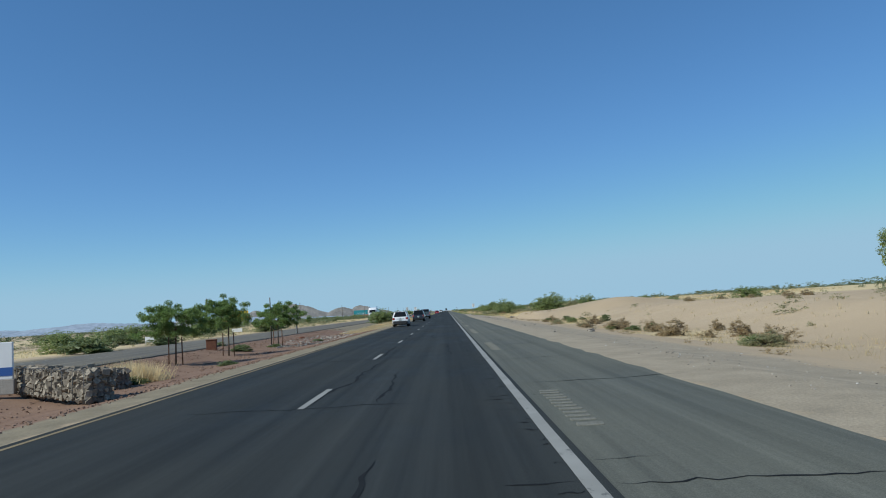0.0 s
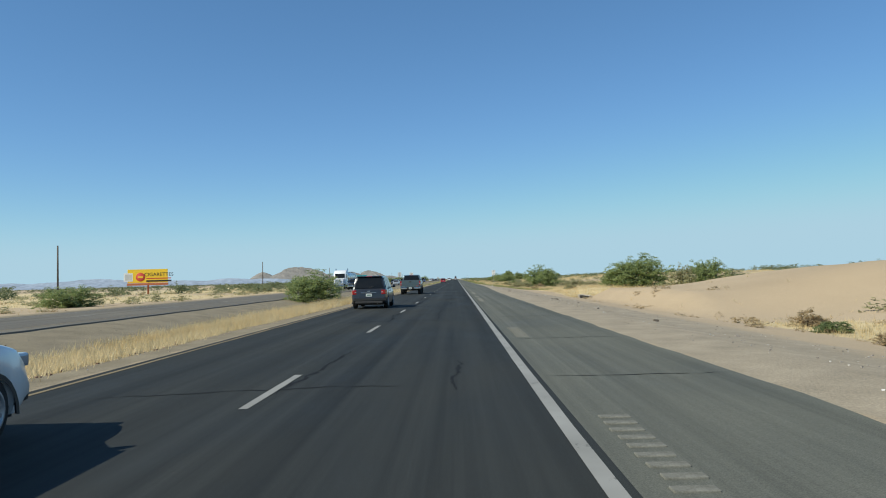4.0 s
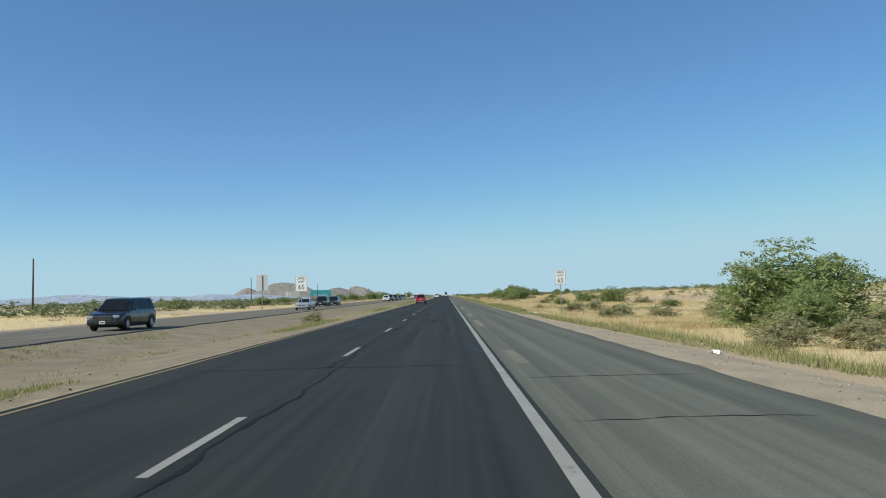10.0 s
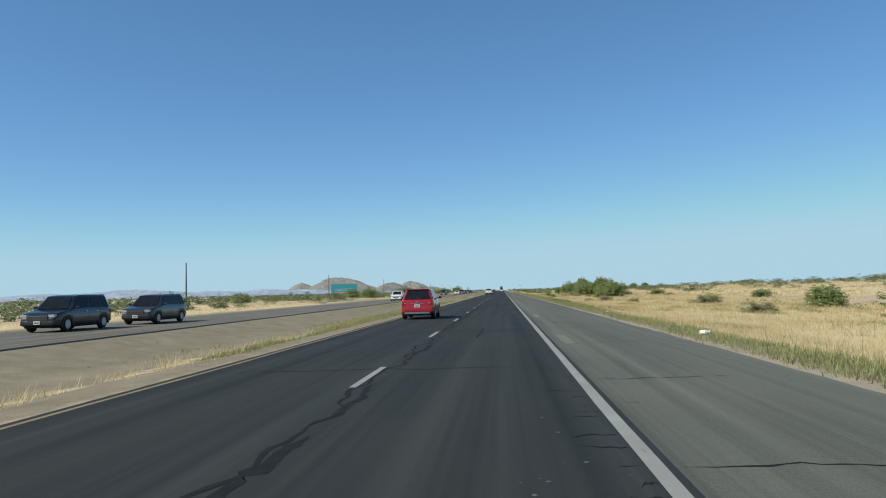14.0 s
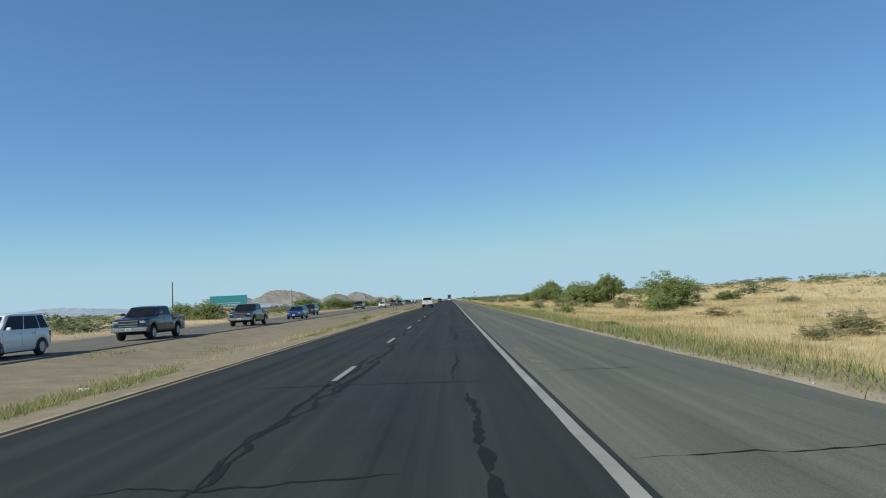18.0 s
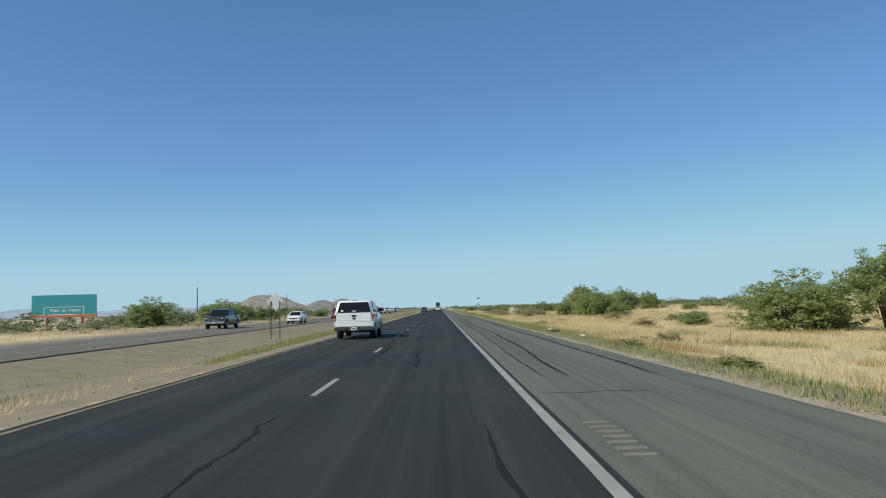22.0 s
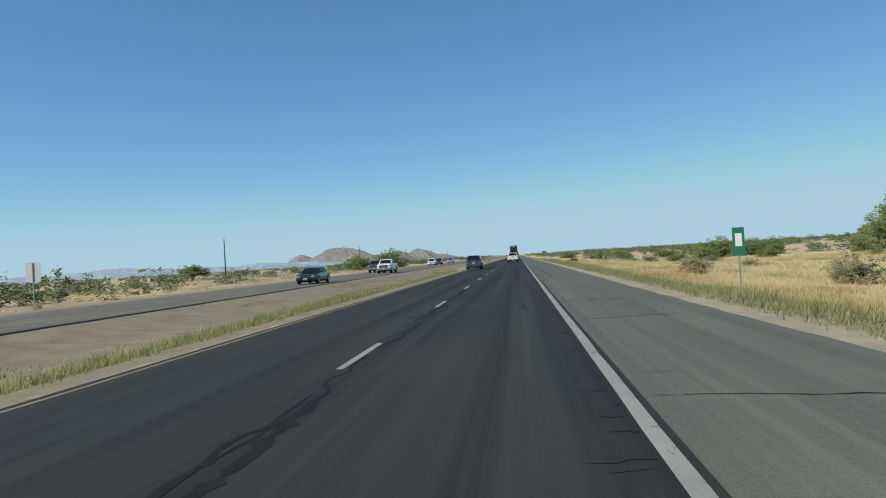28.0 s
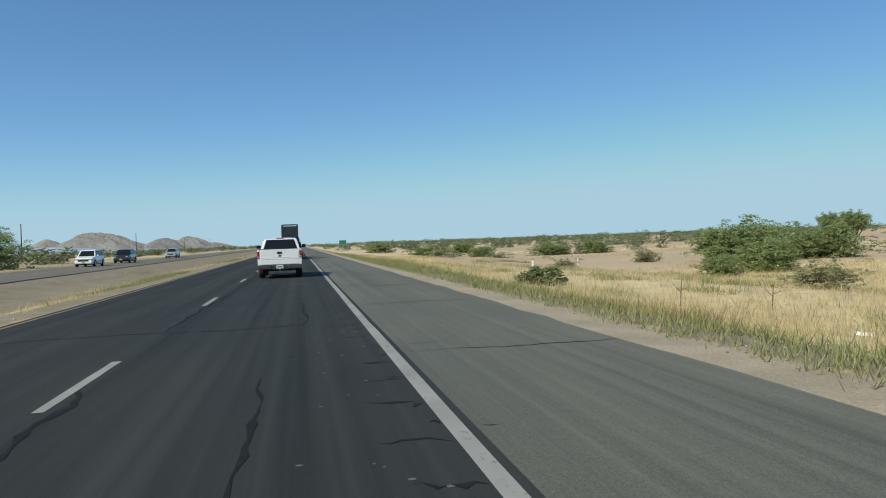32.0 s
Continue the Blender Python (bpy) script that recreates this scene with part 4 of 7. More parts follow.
r2 = np.random.default_rng(5)
scrub("desert_scrub", scatter(r2, 497, 60, 330, -20, 1305.5, 3, 7, 1.3, 3.0) + scatter(r2, 160, 22, 110, 845.5, 1505.5, 3, 8, 1.5, 3.4) + scatter(r2, 60, 10, 40, 905.5, 1605.5, 3, 7, 1.6, 3.0), M["leaf_far"], "far green desert scrub", 31, 210, 0.066)
scrub("desert_scrub", scatter(r2, 497, -330, -50, -20, 1305.5, 3, 7, 1.2, 2.8) + scatter(r2, 149, -75, -36, 182.8, 845.5, 3, 6, 1.2, 2.6) + scatter(r2, 126, -95, -38, 277.6, 561.6, 2.5, 6, 1.3, 2.8) + scatter(r2, 56, -62, -33, 576.4, 740.6, 3, 6, 1.6, 3.4) + scatter(r2, 140, -110, -32, 845.5, 1505.5, 3, 8, 1.6, 3.6), M["leaf_far"], "far green desert scrub", 32, 210, 0.066)
scrub("desert_scrub", scatter(r2, 520, 250, 1100, 121.2, 2805.5, 10, 26, 2.0, 4.5) + scatter(r2, 330, -1100, -250, 121.2, 2805.5, 10, 26, 1.5, 4.0) + scatter(r2, 90, 20, 200, 1505.5, 2805.5, 8, 20, 3, 6) + scatter(r2, 400, 110, 420, 302, 1705.5, 6, 15, 2.2, 4.4) + scatter(r2, 178, 62, 120, 486.8, 1105.5, 4, 9, 1.6, 3.0) + scatter(r2, 60, -200, -40, 1505.5, 2405.5, 8, 20, 2.5, 5), M["leaf_far"], "far green desert scrub on the horizon", 33, 200, 0.057)
scrub("low_brush", scatter(r2, 260, 24, 90, 170.6, 845.5, 0.8, 3.0, 0.4, 1.2) + scatter(r2, 84, 20, 90, -10, 170.6, 0.8, 2.4, 0.4, 1.0) + scatter(r2, 342, -90, -27, -10, 845.5, 0.8, 2.6, 0.4, 1.0) + scatter(r2, 211, -70, -26, 20, 218.8, 1.2, 3.2, 0.5, 1.2) + scatter(r2, 300, -75, -27, 400, 845.5, 1.0, 3.4, 0.5, 1.4), M["leaf_olive"], "low olive brush scattered over the sand", 34, 130, 0.066)
scrub("low_brush", scatter(r2, 85, 10.5, 20, 0, 158.2, 0.5, 1.6, 0.25, 0.6) + scatter(r2, 140, 22, 80, 158.2, 845.5, 0.8, 2.4, 0.3, 0.8) + scatter(r2, 145, -80, -27, 0, 845.5, 0.8, 2.2, 0.3, 0.8), M["leaf_dry"], "dry brown brush scattered over the sand", 35, 130, 0.066)


def blades(name, material, label, seed, spots, height, per=6, width=0.022):
    """Grass tufts: thin leaning blades at each spot (x, y, size)."""
    rng = np.random.default_rng(seed)
    p = np.repeat(spots, per, 0)
    n = len(p)
    a, lean = rng.uniform(0, math.tau, n), rng.uniform(0.15, 1.15, n)
    bx, by = p[:, 0] + rng.normal(0, 0.13, n), p[:, 1] + rng.normal(0, 0.13, n)
    h = height * p[:, 2] * rng.uniform(0.45, 1.25, n)
    # it stands low where it meets the bare verge
    h = h * np.where((bx > 5) & (by > 186), 0.42 + 0.58 * step(0.6, 3.0, bx - grass_edge(by)), 1.0)
    z = land(bx, by) - 0.02
    dx, dy = np.cos(a), np.sin(a)
    w = width * rng.uniform(0.6, 1.5, n) * p[:, 3]
    v = np.stack([np.stack([bx - dy * w, by + dx * w, z], 1), np.stack([bx + dy * w, by - dx * w, z], 1), np.stack([bx + dx * lean * h, by + dy * lean * h, z + h], 1)], 1).reshape(-1, 3)
    i = np.arange(n) * 3
    return tagged(arrays(name, v, np.stack([i, i + 1, i + 2], 1), material), label, "grass", kind="stuff")


def tufts(rng, n, x0, x1, y0, y1, power=1.6, wide=1.0):
    x = x0 + (x1 - x0) * rng.random(n) ** power
    y = rng.uniform(y0, y1, n)
    keep = rng.random(n) < cover(x, y) * 1.1
    x, y = x[keep], y[keep]
    return np.stack([x, y, rng.uniform(0.6, 1.25, len(x)), wide * (0.7 + np.abs(x) / 30)], 1)


def patchy(spots, least=-0.35):
    """Leave gaps between the tufts and dwarf those at the rims of the gaps."""
    s = swell(spots[:, 0] * 1.7 + 5, spots[:, 1] * 0.8)
    spots[:, 2] *= np.clip(0.55 + 0.6 * s, 0.25, 1.3)
    return spots[s > least]


r3 = np.random.default_rng(9)
blades("dry_grass", M["grass"], "tall straw-coloured dry grass", 1, tufts(r3, 170000, 6.0, 50, 158.2, 845.5, 1.5), 0.36, 6, 0.0072)
blades("dry_grass", M["grass"], "tall straw-coloured dry grass over the far field", 21, tufts(r3, 45000, 30, 110, 200, 900, 1.0, 0.55), 0.5, 5, 0.014)
blades("dry_grass", M["grass"], "short straw-coloured dry grass on sand", 2, tufts(r3, 19618, 11, 34, 5, 164.4, 1.3), 0.26, 6, 0.009)
tall = tufts(r3, 24000, -12.5, -7.2, 79, 202.2, 1.0)
tall[:, 2] *= 1.0 + 0.7 * step(95, 125, tall[:, 1]) * (1 - step(165, 190, tall[:, 1]))
blades("dry_grass", M["grass"], "dry yellow grass in the median", 3, np.concatenate([tall, tufts(r3, 9000, -12.5, -7.3, 236.5, 845.5, 1.0)]), 0.27, 8, 0.008)
blades("dry_grass", M["grass"], "dry yellow grass beyond the oncoming lanes", 4, tufts(r3, 26322, -80, -25.6, -10, 845.5, 0.6, 0.9), 0.3, 4, 0.011)
vy = r3.uniform(196, 845.5, 46000)
verge = np.stack([grass_edge(vy) - 0.25 + 2.6 * r3.random(46000) ** 1.2, vy, r3.uniform(0.4, 1.3, 46000), np.full(46000, 1.0)], 1)
verge[:, 2] *= np.clip(0.8 + 0.4 * swell(verge[:, 0] * 1.7 + 5, verge[:, 1] * 0.8), 0.45, 1.3)
blades("roadside_weeds", M["weed"], "green and yellow weeds along the verge", 5, verge, 0.46, 6, 0.010)
mq = r3.uniform(0, 1, (84, 2)) * np.array([6.5, 620]) + np.array([-15, 218.8])
mp = np.concatenate([np.stack([r3.normal(x, 0.4, 50), r3.normal(y, 1.6, 50), r3.uniform(0.4, 1.2, 50), np.full(50, 1.1)], 1) for x, y in mq])
blades("roadside_weeds", M["weed"], "low olive weed patches on the median gravel", 16, mp[mp[:, 0] > -15.4], 0.14, 7, 0.011)
wq = r3.uniform(0, 1, (266, 2)) * np.array([26, 620]) + np.array([6.8, 230.6])
wp = np.concatenate([np.stack([r3.normal(x, 0.5, 60), r3.normal(y, 0.9, 60), r3.uniform(0.6, 1.5, 60), np.full(60, 1.1)], 1) for x, y in wq])
blades("roadside_weeds", M["weed"], "olive weed patches among the dry grass", 15, wp[wp[:, 0] > 6.3], 0.26, 8, 0.011)
blades("roadside_weeds", M["weed"], "green and yellow weeds in the median", 6, patchy(np.stack([-7.4 - np.abs(r3.normal(0, 1.1, 56000)), r3.uniform(209.4, 845.5, 56000), r3.uniform(0.5, 1.4, 56000), np.full(56000, 0.9)], 1), -0.25), 0.26, 6, 0.011)
q = r3.uniform(0, 1, (56, 2)) * np.array([9, 610]) + np.array([6.8, 236.5])
sp = np.concatenate([np.stack([r3.normal(x, 0.8, 200), r3.normal(y, 1.3, 200), r3.uniform(0.7, 1.3, 200), np.full(200, 0.9)], 1) for x, y in q])
blades("rusty_grass", M["brown_grass"], "patches of rust-brown dry grass", 8, sp[sp[:, 0] > 6.2], 0.24, 6, 0.009)
g1 = thing("ornamental_grass", pose(-11.6, 26, -0.12), "pale ornamental grass mound beside the gabion wall", "grass")
sp = np.stack([r3.normal(-11.6, 0.55, 420), r3.normal(26.5, 0.5, 420), r3.uniform(0.8, 1.2, 420), np.full(420, 0.9)], 1)
t1 = blades("blades", M["grass"], "pale straw blades", 7, sp, 0.62, 8, 0.014)
t1.parent = g1
t1.matrix_parent_inverse = g1.matrix_basis.inverted()
del t1["category"]


def stones(rng, pts, size, squash=0.7):
    """Rough eight-cornered stones at the given places: verts and quads."""
    cube = np.array([(-1, -1, -1), (1, -1, -1), (1, 1, -1), (-1, 1, -1), (-1, -1, 1), (1, -1, 1), (1, 1, 1), (-1, 1, 1)], float)
    quads = np.array([(3, 2, 1, 0), (4, 5, 6, 7), (0, 1, 5, 4), (1, 2, 6, 5), (2, 3, 7, 6), (3, 0, 4, 7)])
    n = len(pts)
    v = cube[None] * rng.uniform(0.45, 1.0, (n, 8, 3)) * (size * rng.uniform(0.5, 1.5, n))[:, None, None] * np.array([1, 1, squash])
    a = rng.uniform(0, math.tau, n)
    x = v[:, :, 0] * np.cos(a)[:, None] - v[:, :, 1] * np.sin(a)[:, None]
    y = v[:, :, 0] * np.sin(a)[:, None] + v[:, :, 1] * np.cos(a)[:, None]
    v = np.stack([x, y, v[:, :, 2]], 2) + pts[:, None, :]
    return v.reshape(-1, 3), (quads[None] + (np.arange(n) * 8)[:, None, None]).reshape(-1, 4)


def strew(name, n, x0, x1, y0, y1, size, material, label, seed, category="gravel"):
    rng = np.random.default_rng(seed)
    x, y = rng.uniform(x0, x1, n), rng.uniform(y0, y1, n)
    v, f = stones(rng, np.stack([x, y, land(x, y) + size * 0.2], 1), size)
    return tagged(arrays(name, v, f, material), label, category, kind="stuff")


v, f = stones(np.random.default_rng(77), SCUFFS, 0.02, 0.05)
tagged(arrays("worn_patch", v, f, M["groove"], road), "scuffed pale wear in the wheel path", kind="stuff")
strew("red_gravel", 7200, -15.4, -7.5, -12, 98, 0.030, M["red_stone"], "coarse red-brown landscaping gravel", 41)
strew("riprap", 327, -13.5, -9.0, 51.4, 76.5, 0.09, M["stone"], "grey riprap stones round a culvert", 42)
strew("red_gravel", 1505, -13.8, -7.6, 56.5, 79, 0.055, M["red_stone"], "broken red rock", 43)
strew("verge_gravel", 3137, 5.2, 9.5, -5, 242.3, 0.016, M["pale_bit"], "loose pebbles and scraps on the verge", 44)
strew("verge_gravel", 4787, 5.1, 6.6, 242.3, 805.5, 0.018, M["pale_bit"], "loose pebbles and scraps on the verge", 45)
strew("verge_gravel", 2042, -15.5, -6.6, 84, 805.5, 0.02, M["pale_bit"], "loose pebbles in the median", 46)
strew("litter", 95, 5.6, 8.6, 33.3, 805.5, 0.07, M["pale_bit"], "scraps of litter along the verge", 47, "litter")
strew("road_grit", 938, -5.5, 4.8, -5, 805.5, 0.012, M["pale_bit"], "pale grit on the asphalt", 48)


# ---- vehicles: y runs from the rear bumper forwards ----
def arch(yc, zc, r, n=9):
    return [(yc + r * math.cos(math.pi - i * math.pi / (n - 1)), zc + r * math.sin(math.pi * i / (n - 1))) for i in range(n)]


def wheel(parent, x, y, r, w, side, spokes=6, rim_mat=None, knobbly=False):
    """A tyre with rounded shoulders round a spoked rim; side is +1 on the right."""
    h = w / 2
    bm = lathe([(r * 0.62, -h * 0.9), (r * 0.86, -h), (r * 0.97, -h * 0.8), (r, -h * 0.45), (r, h * 0.45), (r * 0.97, h * 0.8), (r * 0.86, h), (r * 0.62, h * 0.9)], 26)
    if knobbly:
        for i in range(26):
            a = i * math.tau / 26
            for s in (-0.5, 0.5):
                m = Matrix.Rotation(a + s * 0.12, 4, "X")
                k = box(s * h - h * 0.36, s * h + h * 0.36, -0.028, 0.028, r - 0.012, r + 0.016)
                k.transform(m)
                me = bpy.data.meshes.new("lug")
                k.to_mesh(me)
                k.free()
                bm.from_mesh(me)
                bpy.data.meshes.remove(me)
    e = part("wheel", bm, M["tyre"], parent, "black rubber tyre")
    e.location = (x, y, r)
    o = side * h * 0.93
    bm = lathe([(r * 0.62, o - 0.02), (r * 0.64, o + side * 0.03), (r * 0.56, o + side * 0.035), (r * 0.54, o - side * 0.03), (r * 0.1, o - side * 0.03)], 22)
    for i in range(spokes):
        k = box(o - 0.012, o + 0.02, -r * 0.06, r * 0.06, r * 0.08, r * 0.57)
        k.transform(Matrix.Rotation(i * math.tau / spokes, 4, "X"))
        me = bpy.data.meshes.new("spoke")
        k.to_mesh(me)
        k.free()
        bm.from_mesh(me)
        bpy.data.meshes.remove(me)
    part("rim", bm, rim_mat or M["rim"], e, "silver alloy rim")
    return e


def shell(L, W, g, c, wb, wt, ends, wheels, ra, tuck=0.09):
    """A car body drawn as cross-sections along its length: sills, bulged flanks with wheel arches, belt, tumblehome, roof.
    c: the greenhouse (belt from y0 to y1 at z0, roof from y0t to y1t at z1); ends: (y, z) of the top outline behind and before it."""
    y0, y1, z0, y0t, y1t, z1 = c
    rear, front = ends
    mid = (y0t + y1t) / 2
    up = [(y0 + (y0t - y0) * t, z0 + (z1 - z0) * t) for t in (0.0, 0.5, 0.9)]
    down = [(y1 + (y1t - y1) * t, z0 + (z1 - z0) * t) for t in (0.9, 0.5, 0.0)]
    top = rear + up + [(y0t + 0.10, z1 - 0.03), (y0t + 0.3, z1 - 0.008), (mid, z1), (y1t - 0.35, z1 - 0.012), (y1t - 0.08, z1 - 0.045)] + down + front
    ys = sorted({round(v, 3) for v in list(np.linspace(0, L, 70)) + [q[0] for q in top] + [yw + ra * math.cos(i * math.pi / 10) for yw in wheels for i in range(11)]})
    rings, bm = [], bmesh.new()
    for y in ys:
        t = float(np.interp(y, *zip(*top)))
        w = W / 2 * (1 - tuck * max(0.0, 1 - y / 0.4) ** 2 - 0.15 * max(0.0, (y - L + 0.75) / 0.75) ** 2)
        k = w / (W / 2)
        low = g + 0.12 * max(0.0, 1 - y / 0.3) + 0.1 * max(0.0, (y - L + 0.3) / 0.3)
        for yw in wheels:
            if abs(y - yw) < ra:
                low = max(low, g + math.sqrt(ra * ra - (y - yw) ** 2) - 0.02)
        belt = max(low + 0.06, min(z0, t - 0.03))
        h = max(0.0, min(1.0, (t - z0) / (z1 - z0)))
        edge = lambda z: k * (wb + (wt - wb) * max(0.0, (z - z0) / (z1 - z0))) / 2
        zf = max(belt + 0.008, t - 0.10 * h - 0.012)
        xf = edge(zf) - 0.03 * (1 - h)
        low = min(low, belt - 0.05)
        half = [(w - 0.05, low), (w - 0.008, low + (belt - low) * 0.18), (w, low + (belt - low) * 0.55), (edge(z0) + 0.018, belt - 0.035), (edge(z0), belt), ((edge(belt) + xf) / 2, (belt + zf) / 2), (xf, zf), (xf - 0.05 - 0.06 * (1 - h), max(zf + 0.006, t - 0.022 * h)), (xf * 0.5, t), (0.0, t + 0.004)]
        ring = [(-x, z) for x, z in half[:-1]] + half[::-1]
        rings.append([bm.verts.new((x, y, z)) for x, z in ring])
    n = len(rings[0])
    for p, q in zip(rings, rings[1:]):
        for i in range(n):
            j = (i + 1) % n
            bm.faces.new((p[i], p[j], q[j], q[i]))
    bm.faces.new(rings[0][::-1])
    bm.faces.new(rings[-1])
    bmesh.ops.recalc_face_normals(bm, faces=bm.faces)
    return bm


def cabin(y0, y1, z0, y0t, y1t, z1, wb, wt, crown=0.05):
    """A rounded greenhouse: belt line from y0 to y1, roof from y0t to y1t."""
    bm = bmesh.new()
    rings = []
    for t in (0, 0.5, 0.86, 0.97, 1.0):
        a, b = y0 + (y0t - y0) * t, y1 + (y1t - y1) * t
        w = wb + (wt - wb) * t
        z = z0 + (z1 - z0) * min(t, 0.97 + (t - 0.97) * 0.6)
        k = 0.0 if t < 0.9 else (0.03 if t < 0.99 else 0.10)
        a, b, w = a + k, b - k * 1.6, w - k * 1.5
        c = 0.10
        ring = [(-w / 2 + c, a), (w / 2 - c, a), (w / 2, a + c), (w / 2, b - c), (w / 2 - c, b), (-w / 2 + c, b), (-w / 2, b - c), (-w / 2, a + c)]
        rings.append([bm.verts.new((x, y, z)) for x, y in ring])
    for p, q in zip(rings, rings[1:]):
        for i in range(8):
            j = (i + 1) % 8
            f = bm.faces.new((p[i], p[j], q[j], q[i]))
    top = bm.faces.new(rings[-1])
    r = bmesh.ops.poke(bm, faces=[top])
    for vtx in r["verts"]:
        vtx.co.z += crown * 0.4
    # the roof drops gently towards the windscreen and the tail
    mid, half = (y0t + y1t) / 2, abs(y1t - y0t) / 2
    for k in (-0.75, -0.5, -0.2, 0.2, 0.5, 0.75):
        bmesh.ops.bisect_plane(bm, geom=bm.verts[:] + bm.edges[:] + bm.faces[:], plane_co=(0, mid + k * half, 0), plane_no=(0, 1, 0))
    for vtx in bm.verts:
        if vtx.co.z > z0 + (z1 - z0) * 0.9:
            vtx.co.z += crown * (0.35 - 1.3 * min(1.2, abs((vtx.co.y - mid) / half)) ** 2)
    for f in bm.faces:
        f.smooth = f.normal.z > 0.6 or f.calc_center_median().z > z0 + (z1 - z0) * 0.9
    bmesh.ops.recalc_face_normals(bm, faces=bm.faces)
    return bm


def pane(corners, out, parent, label="dark tinted window", name="window", mat=None):
    """A thin glass panel standing a little proud of the corners' plane."""
    c = [Vector(p) for p in corners]
    n = (c[1] - c[0]).cross(c[3] - c[0]).normalized()
    if n.dot(Vector(out)) < 0:
        n = -n
    bm = bmesh.new()
    lo, hi = [bm.verts.new(p - n * 0.01) for p in c], [bm.verts.new(p + n * 0.008) for p in c]
    bm.faces.new(hi)
    bm.faces.new(lo[::-1])
    for i in range(4):
        j = (i + 1) % 4
        bm.faces.new((lo[i], lo[j], hi[j], hi[i]))
    bmesh.ops.recalc_face_normals(bm, faces=bm.faces)
    return part(name, bm, mat or M["glass"], parent, label)


def glaze(e, y0, y1, z0, y0t, y1t, z1, wb, wt, doors, rear=True):
    """Front, rear and side glass on a cabin."""
    def edge(t, y_low, y_top):
        return y_low + (y_top - y_low) * t, z0 + (z1 - z0) * t, (wb + (wt - wb) * t) / 2
    for name, lo, hi, out, use in (("windscreen", y1, y1t, 1, True), ("rear_window", y0, y0t, -1, rear)):
        if use:
            (ya, za, wa), (yb, zb, wb2) = edge(0.06, lo, hi), edge(0.83, lo, hi)
            s = 0.022 * out
            pane([(-wa + 0.13, ya + s, za), (wa - 0.13, ya + s, za), (wb2 - 0.14, yb + s, zb), (-wb2 + 0.14, yb + s, zb)], (0, out, 0.3), e, "dark tinted glass", name)
    for side in (-1, 1):
        for a, b in doors:
            q = []
            for t, u in ((0.08, a), (0.08, b), (0.84, b), (0.84, a)):
                ya, yb = y0 + (y0t - y0) * t + 0.10, y1 + (y1t - y1) * t - 0.14
                q.append((side * ((wb + (wt - wb) * t) / 2 + 0.006), ya + (yb - ya) * u, z0 + (z1 - z0) * t))
            pane(q, (side, 0, 0.1), e)


def plate(e, y, z, x=0.0, out=-1):
    p = part("number_plate", box(x - 0.155, x + 0.155, y - 0.006, y + 0.006, z - 0.078, z + 0.078, 0.003), M["plate"], e, "pale number plate")
    bm = bmesh.new()
    for i in range(6):
        add_box(bm, x - 0.11 + i * 0.038, x - 0.088 + i * 0.038, y + out * 0.010 - 0.003, y + out * 0.010 + 0.003, z - 0.035, z + 0.03)
    part("plate_mark", bm, M["plate_mark"], p, "dark unreadable bars")


def flank(e, W, y, z, mat, length=0.2):
    for side in (-1, 1):
        part("door_handle", box(min(side * (W / 2 - 0.06), side * (W / 2 + 0.015)), max(side * (W / 2 - 0.06), side * (W / 2 + 0.015)), y, y + length, z, z + 0.035, 0.008), mat, e)


def mirrors(e, W, y, z, mat, big=0.0):
    for side in (-1, 1):
        a, b = sorted((side * (W / 2 + 0.02), side * (W / 2 + 0.19 + big)))
        bm = box(a, b, y, y + 0.11, z, z + 0.13 + big, 0.045)
        for v in bm.verts:
            v.co.y += 0.25 * (abs(v.co.x) - W / 2)
        housing = part("wing_mirror", bm, mat, e)
        part("mirror_glass", box(a + 0.025, b - 0.025, y + 0.005, y + 0.028, z + 0.025, z + 0.105 + big, 0.01), M["glass"], housing, "mirror glass")
        part("mirror_foot", tube((side * (W / 2 - 0.07), y + 0.06, z + 0.02), (side * (W / 2 + 0.06), y + 0.07, z + 0.045), 0.022), mat, housing)


def seam(e, W, wb, ys, z0, z1):
    """Thin dark gaps between the doors, following the bulge of the flank."""
    h = z1 - z0
    line = [(W / 2 - 0.006, z0 + 0.2 * h), (W / 2, z0 + 0.55 * h), (wb / 2 + 0.018, z1 - 0.035), (wb / 2, z1)]
    for side in (-1, 1):
        for y in ys:
            bm = bmesh.new()
            rows = [[bm.verts.new((side * (x + d), y + w, z)) for d, w in ((0.0025, -0.006), (0.0025, 0.006), (-0.02, 0.006), (-0.02, -0.006))] for x, z in line]
            for p, q in zip(rows, rows[1:]):
                for i in range(4):
                    bm.faces.new((p[i], p[(i + 1) % 4], q[(i + 1) % 4], q[i]))
            bm.faces.new(rows[0])
            bm.faces.new(rows[-1][::-1])
            bmesh.ops.recalc_face_normals(bm, faces=bm.faces)
            part("door_gap", bm, M["black_trim"], e)


